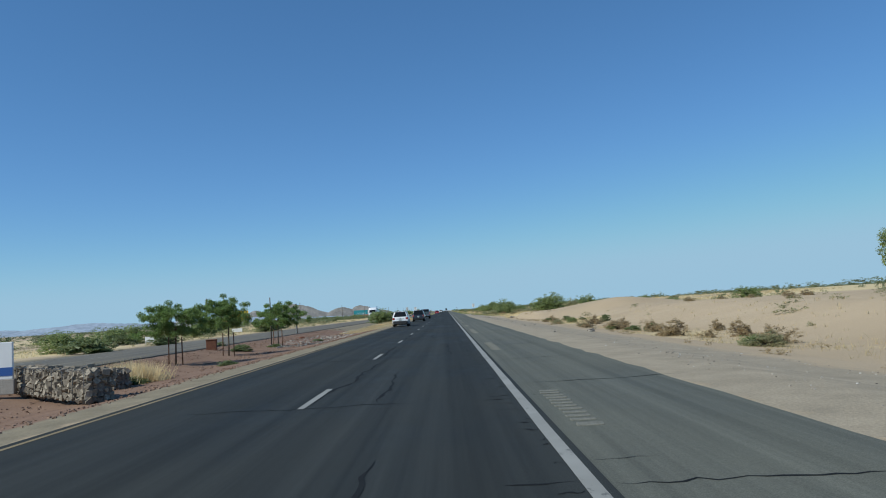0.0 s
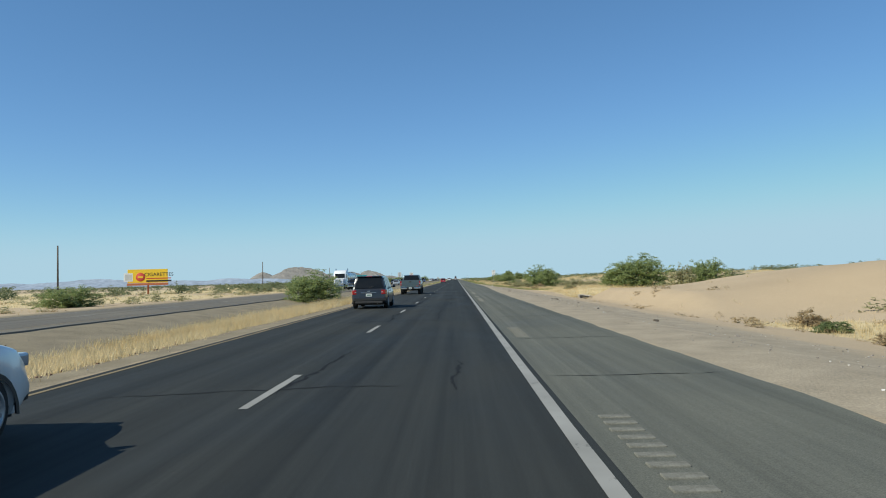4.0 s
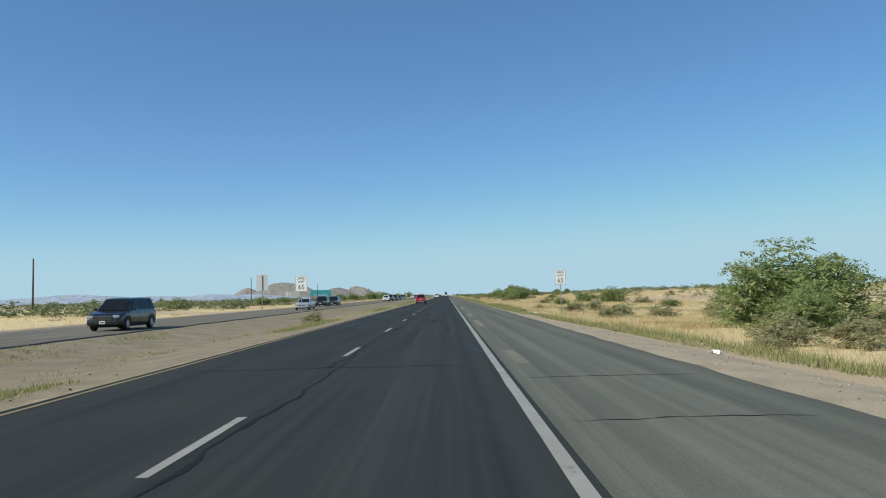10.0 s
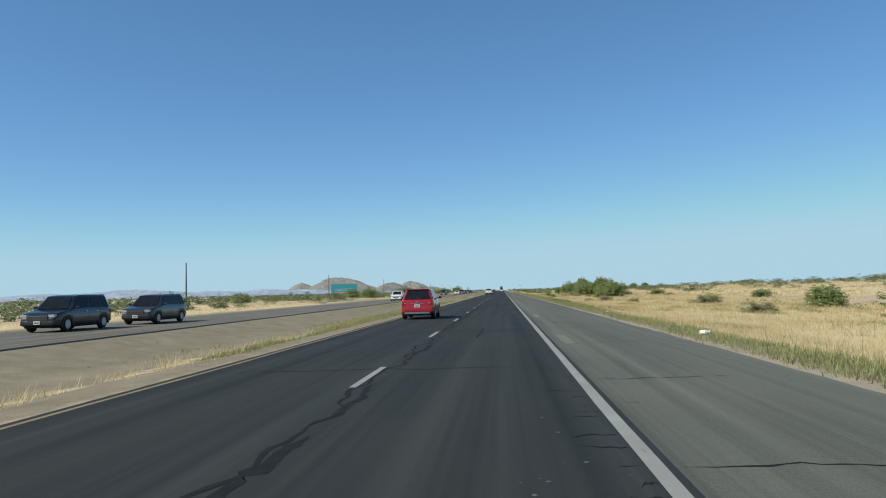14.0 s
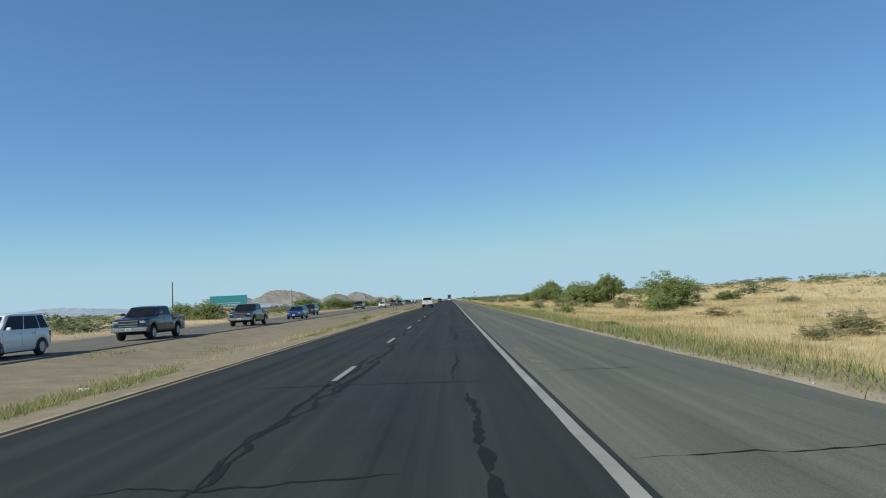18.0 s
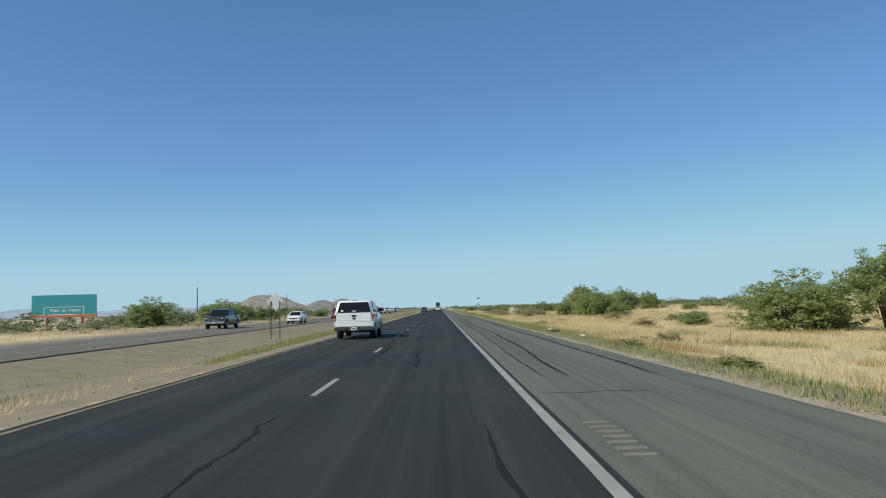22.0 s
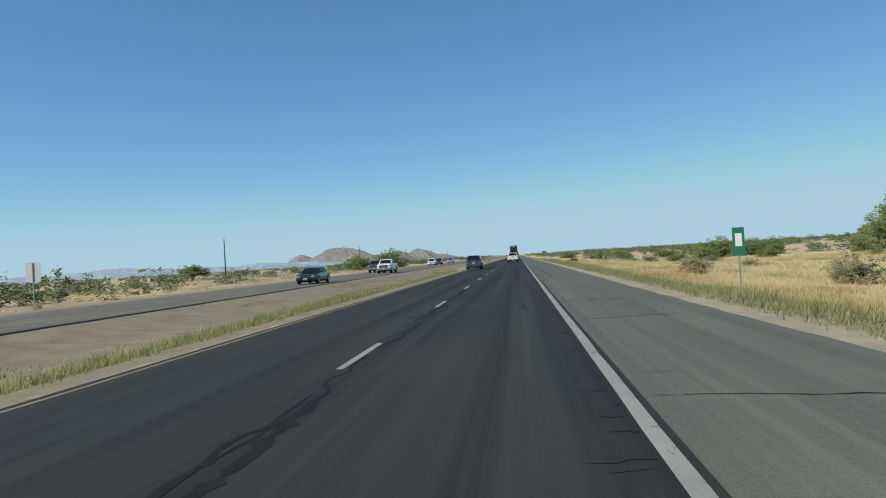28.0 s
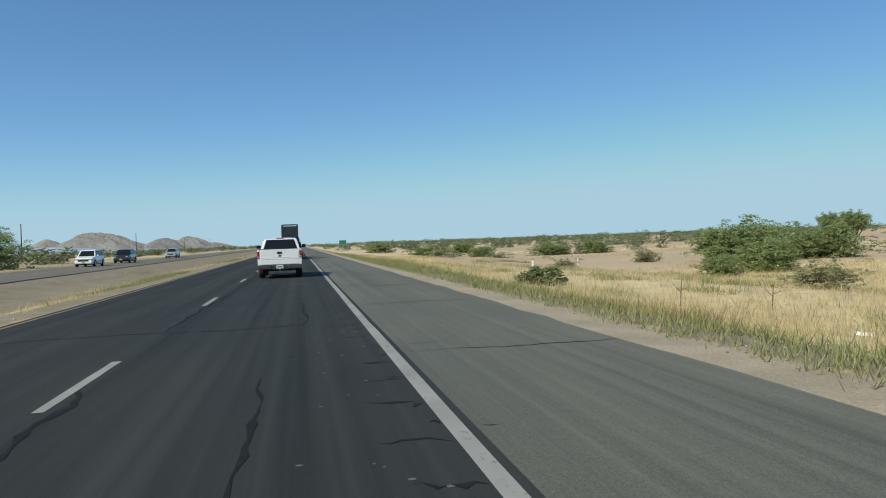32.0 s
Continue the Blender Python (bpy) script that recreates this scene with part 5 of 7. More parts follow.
def pickup(m, colour, label, group, L=5.8, W=2.0, H=1.9, r=0.40, lift=0.0, camper=False, crew=True, trim="chrome", bed=1.95, roof_light=True, knobbly=False):
    e = thing("pickup_truck", m, label, "pickup truck", group)
    g = 0.42 + lift
    belt = 1.30 + lift
    wb0, wb1 = 1.18, L - 1.02
    hood = belt - 0.10
    cl = (bed + 0.02, bed + (2.35 if crew else 1.55), belt, bed + 0.2, bed + (1.72 if crew else 1.02), H)
    rear = [(0.0, belt - 0.11), (bed, belt - 0.11)]
    front = [(cl[1] + 0.25, belt - 0.01), (L - 0.5, hood + 0.03), (L - 0.18, hood - 0.02), (L - 0.05, hood - 0.14), (L, g + 0.42)]
    part("body", shell(L, W, g, cl, W - 0.12, W - 0.48, (rear, front), (wb0, wb1), r + 0.1, 0.02), colour, e)
    for s in (-1, 1):
        x0, x1 = sorted((s * (W / 2 - 0.012), s * (W / 2 - 0.11)))
        part("bed_side", box(x0, x1, 0.06, bed + 0.04, belt - 0.30, belt + 0.02, 0.02), colour, e)
        part("bed_rail", box(x0 - 0.004, x1 + 0.004, 0.08, bed, belt + 0.012, belt + 0.04, 0.01), M["black_trim"], e, "black bed rail")
    gate = part("tailgate", box(-W / 2 + 0.135, W / 2 - 0.135, -0.012, 0.10, g + 0.21, belt + 0.02, 0.022), colour, e)
    for z in (belt - 0.43, belt - 0.36):
        part("tailgate_crease", box(-W / 2 + 0.17, W / 2 - 0.17, -0.020, 0.0, z, z + 0.022, 0.008), colour, gate)
    part("tailgate_cap", box(-W / 2 + 0.14, W / 2 - 0.14, -0.016, 0.11, belt + 0.022, belt + 0.045, 0.008), M["black_trim"], e, "black tailgate cap")
    part("tailgate_handle", box(-0.11, 0.11, -0.030, 0.04, belt - 0.19, belt - 0.09, 0.015), M["black_trim"], e)
    badge = lathe([(0.0, -0.004), (0.085, 0.0), (0.095, 0.01), (0.095, 0.03)], 20, "Y")
    badge.transform(Matrix.Translation((0, -0.022, belt - 0.27)) @ Matrix.Diagonal((1, 1, 0.5, 1)))
    if knobbly:
        badge.free()
        part("badge", box(W / 2 - 0.42, W / 2 - 0.2, -0.02, 0.0, belt - 0.60, belt - 0.555, 0.006), M["bb_red"], e, "small red badge")
        part("badge", box(-W / 2 + 0.2, -W / 2 + 0.62, -0.02, 0.0, belt - 0.60, belt - 0.57, 0.006), M["chrome"], e, "small chrome badge")
    else:
        part("badge", badge, M["black_trim"] if camper else M["chrome"], e, "small oval badge")
    for s in (-1, 1):
        x0, x1 = sorted((s * (W / 2 - 0.002), s * (W / 2 - (0.15 if knobbly else 0.115))))
        lens = part("tail_light", box(x0, x1, -0.012, 0.16, belt - (0.50 if knobbly else 0.40), belt - 0.06, 0.025), M["tail"], e, "red tail light")
        part("reversing_lens", box(x0 + 0.015, x1 - 0.015, -0.018, 0.03, belt - 0.36, belt - 0.29, 0.006), M["lamp"], lens, "clear reversing lens")
    bump_mat = M["chrome"] if trim == "chrome" else M["dark_steel"]
    for s in (-1, 1):
        x0, x1 = sorted((s * 0.36, s * (W / 2 - 0.01)))
        part("rear_bumper", box(x0, x1, -0.12, 0.12, g, g + 0.19, 0.04), bump_mat, e, "rear bumper corner")
    part("bumper_pad", box(-W / 2 + 0.06, W / 2 - 0.06, -0.11, 0.0, g + 0.188, g + 0.205, 0.006), M["black_trim"], e, "black rubber step pad")
    part("bumper_step", box(-0.37, 0.37, -0.09, 0.10, g - 0.02, g + 0.15, 0.02), M["black_trim"], e, "bumper step with plate recess")
    plate(e, -0.10, g + 0.11)
    part("tow_hitch", tube((0, -0.26, g - 0.05), (0, 0.2, g - 0.05), 0.032), M["dark_steel"], e)
    part("tow_ball", lathe([(0.0, 0.02), (0.03, 0.03), (0.035, 0.06), (0.02, 0.09), (0.0, 0.1)], 12, "Z"), M["chrome"], e).location = (0, -0.24, g - 0.06)
    part("exhaust", tube((0.62, -0.02, g - 0.06), (0.55, 0.7, g - 0.06), 0.04, 0.04, 12), M["dark_steel"], e)
    part("underbody", box(-W / 2 + 0.3, W / 2 - 0.3, 0.5, L - 0.3, g - 0.10, g + 0.12), M["under"], e, "dark underbody")
    part("rear_axle", tube((-W / 2 + 0.2, wb0, r), (W / 2 - 0.2, wb0, r), 0.07), M["under"], e)
    glaze(e, *cl, W - 0.12, W - 0.48, ((0.06, 0.44), (0.5, 0.97)) if crew else ((0.1, 0.95),), rear=not camper)
    seam(e, W, W - 0.12, (bed + 0.25, bed + 1.2, bed + 2.1) if crew else (bed + 0.2, bed + 1.4), g, belt)
    flank(e, W, bed + 0.32, belt - 0.17, M["chrome"] if trim == "chrome" else M["black_trim"])
    if crew:
        flank(e, W, bed + 1.25, belt - 0.17, M["chrome"] if trim == "chrome" else M["black_trim"])
    mirrors(e, W, cl[1] - 0.45, belt + 0.06, M["black_trim"], 0.04)
    if roof_light:
        part("roof_brake_light", box(-0.17, 0.17, cl[3] - 0.03, cl[3] + 0.05, H - 0.055, H - 0.01, 0.012), M["tail"], e, "red high brake light")
    if camper:
        cz = (0.10, bed + 0.10, belt + 0.03, 0.36, bed + 0.12, H + 0.02)
        part("camper_shell", cabin(*cz, W - 0.06, W - 0.36, 0.03), colour, e, "white fibreglass camper shell")
        glaze(e, *cz, W - 0.06, W - 0.36, ((0.10, 0.48), (0.50, 0.92)))
        part("antenna", tube((-W / 2 + 0.16, cl[1] + 0.35, belt - 0.05), (-W / 2 + 0.16, cl[1] + 0.2, belt + 0.95), 0.006, 0.003, 6), M["black_trim"], e, "thin whip antenna")
        part("rear_frame", box(-W / 2 + 0.16, W / 2 - 0.16, 0.075, 0.10, belt + 0.045, belt + 0.075, 0.006), M["black_trim"], e, "black window sill")
        part("vent_strip", box(-0.13, 0.13, 0.5, 0.56, H - 0.03, H + 0.02, 0.01), M["black_trim"], e)
        part("sticker", box(-0.66, -0.54, 0.085, 0.11, belt + 0.09, belt + 0.17), M["sign_white"], e, "white window sticker")
        part("sticker", box(-0.10, 0.10, 0.085, 0.11, belt + 0.085, belt + 0.125), M["sign_white"], e, "white lettering bar")
        part("sticker", box(-0.03, 0.03, 0.095, 0.12, belt + 0.135, belt + 0.185), M["tail"], e, "small red emblem")
    for s in (-1, 1):
        x0, x1 = sorted((s * (W / 2 - 0.11), s * (W / 2 - 0.43)))
        part("headlight", box(x0, x1, L - 0.2, L - 0.03, hood - 0.26, hood - 0.12, 0.03), M["lamp"], e, "clear headlight")
        for yw in (wb0, wb1):
            wheel(e, s * (W / 2 - 0.15), yw, r, 0.28 if not knobbly else 0.33, s, rim_mat=M["black_trim"] if knobbly else None, knobbly=knobbly)
    front = part("grille", box(-W / 2 + 0.44, W / 2 - 0.44, L - 0.03, L + 0.02, hood - 0.42, hood - 0.08, 0.02), M["black_trim"], e, "black front grille")
    for z in (hood - 0.40, hood - 0.27, hood - 0.12):
        part("grille_bar", box(-W / 2 + 0.46, W / 2 - 0.46, L + 0.012, L + 0.032, z - 0.016, z + 0.016, 0.006), M["chrome"] if trim == "chrome" else M["dark_steel"], front, "grille bar")
    part("front_bumper", box(-W / 2 + 0.02, W / 2 - 0.02, L - 0.18, L + 0.06, g + 0.08, g + 0.32, 0.04), bump_mat, e)
    plate(e, L + 0.065, g + 0.2, out=1)
    return e


def wagon(m, colour, label, group, name="suv", category="suv", L=4.5, W=1.84, H=1.66, belt=1.05, r=0.35, back=0.10, hoodlen=1.15, tail=0.0, trim=None, light="corner", cladding=True, silver_skid=False, rails=False, tuck=0.09):
    """An SUV, hatchback or saloon: one body, a glazed cabin, lights, bumpers, wheels."""
    e = thing(name, m, label, category, group)
    g, wb0, wb1 = 0.26, 0.82, L - 0.86
    c = (0.05 + tail, L - hoodlen + 0.02, belt - 0.01, 0.06 + tail + back + (0.30 if tail else 0.20), L - hoodlen - 0.78, H)
    rear = [(0.0, belt - 0.09)] + ([(0.12, belt - 0.015), (tail - 0.05, belt + 0.0)] if tail else [(0.025, belt - 0.04)])
    front = [(L - hoodlen + 0.3, belt - 0.035), (L - 0.55, belt - 0.09), (L - 0.28, belt - 0.15), (L - 0.1, belt - 0.27), (L, belt - 0.42)]
    part("body", shell(L, W, g, c, W - 0.10, W - 0.50, (rear, front), (wb0, wb1), r + 0.07, tuck), colour, e)
    end = W / 2 * (1 - tuck)
    n = ((0.02, 0.2), (0.23, 0.56), (0.59, 0.98)) if not tail else ((0.06, 0.48), (0.52, 0.97))
    glaze(e, *c, W - 0.10, W - 0.50, n)
    if not tail:
        part("spoiler", box(-W / 2 + 0.3, W / 2 - 0.3, c[3] - 0.14, c[3] + 0.16, H - 0.06, H - 0.02, 0.02), colour, e)
        part("roof_brake_light", box(-0.16, 0.16, c[3] - 0.145, c[3] - 0.12, H - 0.055, H - 0.03), M["tail"], e, "red high brake light")
        for s in (-1, 1) if rails else ():
            part("roof_rail", box(s * (W / 2 - 0.31) - 0.018, s * (W / 2 - 0.31) + 0.018, c[3] + 0.1, c[4] + 0.05, H - 0.07, H + 0.022, 0.015), M["dark_steel"], e)
        part("rear_wiper", tube((0, c[0] - 0.02, belt + 0.06), (0.32, c[0] + 0.01, belt + 0.12), 0.01), M["black_trim"], e)
    if light == "wide":
        for s in (-1, 1):
            part("window_trim", tube((s * (W / 2 - 0.045), c[0] + 0.35, belt + 0.012), (s * (W / 2 - 0.045), c[1] - 0.15, belt + 0.0), 0.011, None, 6), M["chrome"], e, "chrome strip under the side windows")
    for s in (-1, 1):
        wide = 0.30 if light == "corner" else 0.72
        x0, x1 = sorted((s * (W / 2 + 0.004), s * (W / 2 - wide)))
        low = belt - (0.30 if light == "corner" else 0.21)
        bm = box(x0, x1, -0.012, 0.24, low, belt - 0.06, 0.035)
        for v in bm.verts:
            # the outer end wraps round the tucked corner
            k = max(0.0, abs(v.co.x) - (W / 2 - 0.22)) / 0.22
            v.co.x -= s * (tuck - 0.005) * k * (W / 2) * max(0.0, 1 - max(0.0, v.co.y) / 0.4) ** 2
        lens = part("tail_light", bm, M["tail"] if light == "corner" else M["tail_dark"], e, "red tail light" if light == "corner" else "wide dark red tail light")
        part("reversing_lens", box(s * (W / 2 - 0.25) - 0.045, s * (W / 2 - 0.25) + 0.045, -0.018, 0.05, belt - 0.20, belt - 0.16, 0.008), M["lamp"], lens, "clear reversing lens")
        x0, x1 = sorted((s * (W / 2 - 0.12), s * (W / 2 - 0.44)))
        part("headlight", box(x0, x1, L - 0.26, L - 0.02, belt - 0.36, belt - 0.22, 0.03), M["lamp"], e, "clear headlight")
        x0, x1 = sorted((s * (W / 2 - 0.12), s * (W / 2 - 0.42)))
        part("rear_reflector", box(x0, x1, -0.012, 0.03, g + 0.24, g + 0.29, 0.006), M["tail"], e, "red reflector")
        x0, x1 = sorted((s * (W / 2 - 0.22), s * (W / 2 - 0.44)))
        part("fog_light", box(x0, x1, L - 0.07, L + 0.01, g + 0.12, g + 0.2, 0.01), M["lamp"], e, "clear fog light")
        for yw in (wb0, wb1):
            wheel(e, s * (W / 2 - 0.12), yw, r, 0.22, s, 10)
            if cladding:
                bm = bmesh.new()
                pts = arch(yw, g, r + 0.11, 13)
                inn = arch(yw, g, r + 0.06, 13)
                x = s * (W / 2 + 0.006)
                a = [bm.verts.new((x, *p)) for p in pts] + [bm.verts.new((x, *p)) for p in inn]
                b = [bm.verts.new((x - s * 0.05, *p)) for p in pts] + [bm.verts.new((x - s * 0.05, *p)) for p in inn]
                for i in range(12):
                    bm.faces.new((a[i], a[i + 1], a[i + 14], a[i + 13]))
                    bm.faces.new((a[i], b[i], b[i + 1], a[i + 1]))
                bmesh.ops.recalc_face_normals(bm, faces=bm.faces)
                part("wheel_arch_trim", bm, M["black_trim"], e, "black wheel arch trim")
    part("rear_bumper", box(-end - 0.005, end + 0.005, -0.035, 0.16, g + 0.10, g + 0.37, 0.075), trim or colour, e)
    part("rear_skid", box(-end + 0.14, end - 0.14, -0.042, 0.14, g + 0.02, g + 0.14, 0.03), M["chrome"] if silver_skid else M["black_trim"], e, "lower bumper panel")
    part("front_bumper", box(-W / 2 + 0.13, W / 2 - 0.13, L - 0.25, L + 0.025, g + 0.06, g + 0.3, 0.075), trim or colour, e)
    part("grille", box(-W / 2 + 0.44, W / 2 - 0.44, L - 0.05, L + 0.015, g + 0.28, belt - 0.26, 0.03), M["black_trim"], e, "front grille")
    if light == "corner":
        part("garnish", box(-0.4, 0.4, -0.012, 0.03, belt - 0.22, belt - 0.19, 0.006), M["chrome"], e, "chrome strip")
    part("badge", box(-0.07, 0.07, -0.015, 0.03, belt - 0.16, belt - 0.1, 0.01), M["chrome"], e, "chrome badge")
    plate(e, -0.01 if not tail else -0.065, belt - 0.33 if not tail else g + 0.3)
    plate(e, L + 0.035, g + 0.2, out=1)
    mirrors(e, W, c[1] - 0.42, belt + 0.02, colour)
    seam(e, W, W - 0.10, (1.26, 2.2, L - hoodlen - 0.12), g, belt - 0.01)
    flank(e, W, 1.32, belt - 0.14, M["chrome"] if cladding else colour)
    flank(e, W, 2.26, belt - 0.14, M["chrome"] if cladding else colour)
    part("underbody", box(-W / 2 + 0.2, W / 2 - 0.2, 0.15, L - 0.2, g - 0.06, g + 0.14), M["under"], e, "dark underbody")
    part("exhaust", tube((0.45, -0.03, g + 0.03), (0.45, 0.4, g + 0.05), 0.035, 0.035, 12), M["chrome"], e)
    return e


def ahead(x, y):
    return pose(x, y, 0.004)


def towards(x, y):
    """Facing back along the road; y is where the nose stands."""
    return pose(x, y, 0.004, 0, 0, 180)


P = dict(white=paint("white_paint", (0.76, 0.76, 0.755), 0.0), red=paint("red_paint", (0.38, 0.010, 0.018), 0.2), grey=paint("grey_green_paint", (0.095, 0.135, 0.150), 0.35), dark=paint("charcoal_paint", (0.03, 0.032, 0.036), 0.4),
         slate=paint("slate_paint", (0.056, 0.080, 0.100), 0.35), black=paint("black_paint", (0.010, 0.011, 0.014), 0.2), silver=paint("silver_paint", (0.42, 0.44, 0.46), 0.25), blue=paint("blue_paint", (0.02, 0.045, 0.22), 0.3),
         green=paint("dark_green_paint", (0.03, 0.042, 0.032), 0.3), wine=paint("wine_red_paint", (0.17, 0.010, 0.022), 0.1), navy=paint("navy_paint", (0.012, 0.02, 0.045), 0.3))
OPP_NEAR, OPP_FAR = -17.9, -21.6

wagon(ahead(-5.2, 80), P["white"], "white compact suv with black lower trim", "traffic ahead", rails=True, L=4.25, W=1.78, H=1.66, back=0.22, trim=M["black_trim"])
wagon(ahead(-4.7, 332), P["red"], "red compact suv with a silver skid panel", "traffic ahead", L=4.3, W=1.79, H=1.64, back=0.25, silver_skid=True)
pickup(ahead(-4.62, 149.8), P["grey"], "grey-green lifted pickup truck with an open bed", "traffic ahead", L=5.85, W=2.03, H=1.98, r=0.43, lift=0.10, knobbly=True)
wagon(ahead(-4.6, 115), P["dark"], "charcoal suv with dark windows", "traffic ahead", L=4.7, W=1.9, H=1.74)
pickup(ahead(-4.6, 523.7), P["white"], "white pickup truck with a camper shell", "traffic ahead", L=5.6, W=2.0, H=1.93, r=0.39, camper=True, crew=False, trim="dark", bed=2.05)
wagon(ahead(-5.25, 722.4), P["slate"], "slate-grey suv with silver wheels", "traffic ahead", L=4.65, W=1.86, H=1.67, light="wide", cladding=False, back=0.46, r=0.37, belt=1.11, tuck=0.15)
pickup(ahead(-0.95, 770), P["white"], "white pickup truck with an empty bed", "traffic ahead", L=5.7, W=1.98, H=1.86, trim="dark", roof_light=True)

for x, y, kind, colour, label, opts in (
    (OPP_NEAR, 202.2, "p", "navy", "dark blue crew-cab pickup truck with a chrome grille", {}),
    (OPP_NEAR, 239, "w", "black", "black suv with tinted windows", dict(L=4.8, W=1.92, H=1.76)),
    (OPP_NEAR, 291, "s", "silver", "silver four-door saloon car", dict(L=4.75, W=1.82, H=1.45, belt=0.95, hoodlen=1.3, tail=0.85, r=0.33, cladding=False)),
    (OPP_FAR, 325.5, "w", "black", "black suv with tinted windows", dict(L=4.8, W=1.92, H=1.76)),
    (-20.8, 333, "w", "dark", "charcoal suv on the oncoming lanes", dict(L=4.7, W=1.9, H=1.72)),
    (OPP_NEAR, 414, "w", "white", "white suv with a dark grille", dict(L=4.7, W=1.9, H=1.72)),
    (OPP_FAR, 497, "w", "green", "dark green suv on the oncoming lanes", dict(L=4.5, W=1.82, H=1.7)),
    (OPP_NEAR, 470, "s", "blue", "bright blue hatchback car", dict(L=4.3, W=1.8, H=1.48, belt=0.96, cladding=False, r=0.33)),
    (OPP_NEAR, 428, "p", "navy", "dark blue pickup truck with a chrome bumper", {}),
    (OPP_NEAR, 449, "p", "black", "black crew-cab pickup truck", {}),
    (OPP_NEAR, 575, "s", "white", "white hatchback car with dark windows", dict(L=4.3, W=1.8, H=1.48, belt=0.96, cladding=False, r=0.33)),
    (OPP_FAR, 556, "p", "black", "black crew-cab pickup truck", {}),
    (OPP_NEAR, 612, "p", "wine", "wine-red crew-cab pickup truck", {}),
    (OPP_NEAR, 637, "w", "navy", "navy suv with roof rails", dict(L=4.6, W=1.86, H=1.7, rails=True)),
    (OPP_NEAR, 696, "s", "black", "low black saloon car", dict(L=4.9, W=1.86, H=1.42, belt=0.95, hoodlen=1.4, tail=0.8, r=0.34, cladding=False)),
    (OPP_NEAR, 732, "p", "white", "white crew-cab pickup truck with a chrome grille", {}),
    (OPP_FAR, 744, "p", "slate", "slate-grey crew-cab pickup truck", {}),
    (OPP_FAR, 816, "w", "white", "white suv with a dark grille", dict(L=4.7, W=1.9, H=1.74)),
    (OPP_FAR, 832, "w", "dark", "charcoal suv on the oncoming lanes", dict(L=4.7, W=1.9, H=1.72)),
    (OPP_FAR, 867.5, "w", "silver", "silver suv on the oncoming lanes", dict(L=4.6, W=1.86, H=1.7)),
):
    if kind == "p":
        pickup(towards(x, y + 5.8), P[colour], label, "oncoming traffic", **opts)
    else:
        k = dict(opts)
        wagon(towards(x, y + k["L"]), P[colour], label, "oncoming traffic", name="suv" if kind == "w" else "car", category="suv" if kind == "w" else "car", **k)


def tanker(m):
    e = thing("tanker_truck", m, "white semi truck pulling a silver tank trailer", "truck", "oncoming traffic")
    cab = paint("cab_paint", (0.74, 0.75, 0.76), 0.0)
    L = 19.0
    part("hood", slab([(16.6, 0.9), (18.3, 0.7), (18.6, 1.0), (18.45, 1.75), (16.6, 2.05)], 1.9, 0.14), cab, e)
    part("cab", slab([(14.0, 0.8), (16.7, 0.8), (16.7, 2.05), (16.2, 3.0), (15.6, 3.5), (14.0, 3.6)], 2.3, 0.12), cab, e)
    pane([(-0.95, 16.72, 2.12), (0.95, 16.72, 2.12), (0.9, 16.27, 2.9), (-0.9, 16.27, 2.9)], (0, 1, 0.4), e, "dark windscreen", "windscreen")
    for s in (-1, 1):
        pane([(s * 1.155, 15.5, 2.1), (s * 1.155, 16.5, 2.1), (s * 1.155, 16.2, 2.8), (s * 1.155, 15.5, 2.8)], (s, 0, 0), e)
        part("headlight", box(s * 0.78 - 0.16, s * 0.78 + 0.16, 18.45, 18.62, 1.0, 1.25, 0.03), M["lamp"], e)
        part("exhaust_pipe", tube((s * 1.1, 13.8, 1.0), (s * 1.1, 13.8, 3.9), 0.08), M["chrome"], e)
        part("wing_mirror", box(s * 1.45 - 0.06, s * 1.45 + 0.06, 16.5, 16.65, 1.9, 2.6, 0.02), M["chrome"], e)
        part("fuel_tank", tube((s * 1.0, 13.6, 0.85), (s * 1.0, 15.2, 0.85), 0.32, 0.32, 16), M["chrome"], e)
        for y in (1.2, 2.5, 12.0, 13.2, 17.6):
            wheel(e, s * 1.05, y, 0.5, 0.3 if y > 15 else 0.5, s, 8)
    part("grille", box(-0.55, 0.55, 18.5, 18.64, 0.85, 1.7, 0.04), M["chrome"], e, "chrome grille")
    part("front_bumper", box(-1.15, 1.15, 18.5, 18.85, 0.4, 0.75, 0.06), M["chrome"], e)
    part("tank", lathe([(0.01, 0.1), (0.7, 0.12), (1.02, 0.3), (1.05, 0.5), (1.05, 12.6), (1.02, 12.8), (0.7, 13.0), (0.01, 13.02)], 32, "Y"), M["chrome"], e, "polished silver tank").location = (0, 0, 2.2)
    for y in (2.0, 4.6, 7.2, 9.8, 12.0):
        part("tank_ring", lathe([(1.06, y), (1.09, y + 0.01), (1.09, y + 0.09), (1.06, y + 0.1)], 32, "Y"), M["steel"], e).location = (0, 0, 2.2)
    part("chassis", box(-0.5, 0.5, 0.3, 18.0, 0.75, 1.05, 0.03), M["dark_steel"], e)
    part("ladder_walkway", box(-0.2, 0.2, 0.9, 12.4, 3.26, 3.32), M["dark_steel"], e)
    return e


tanker(towards(OPP_FAR, 209.4 + 18.6))


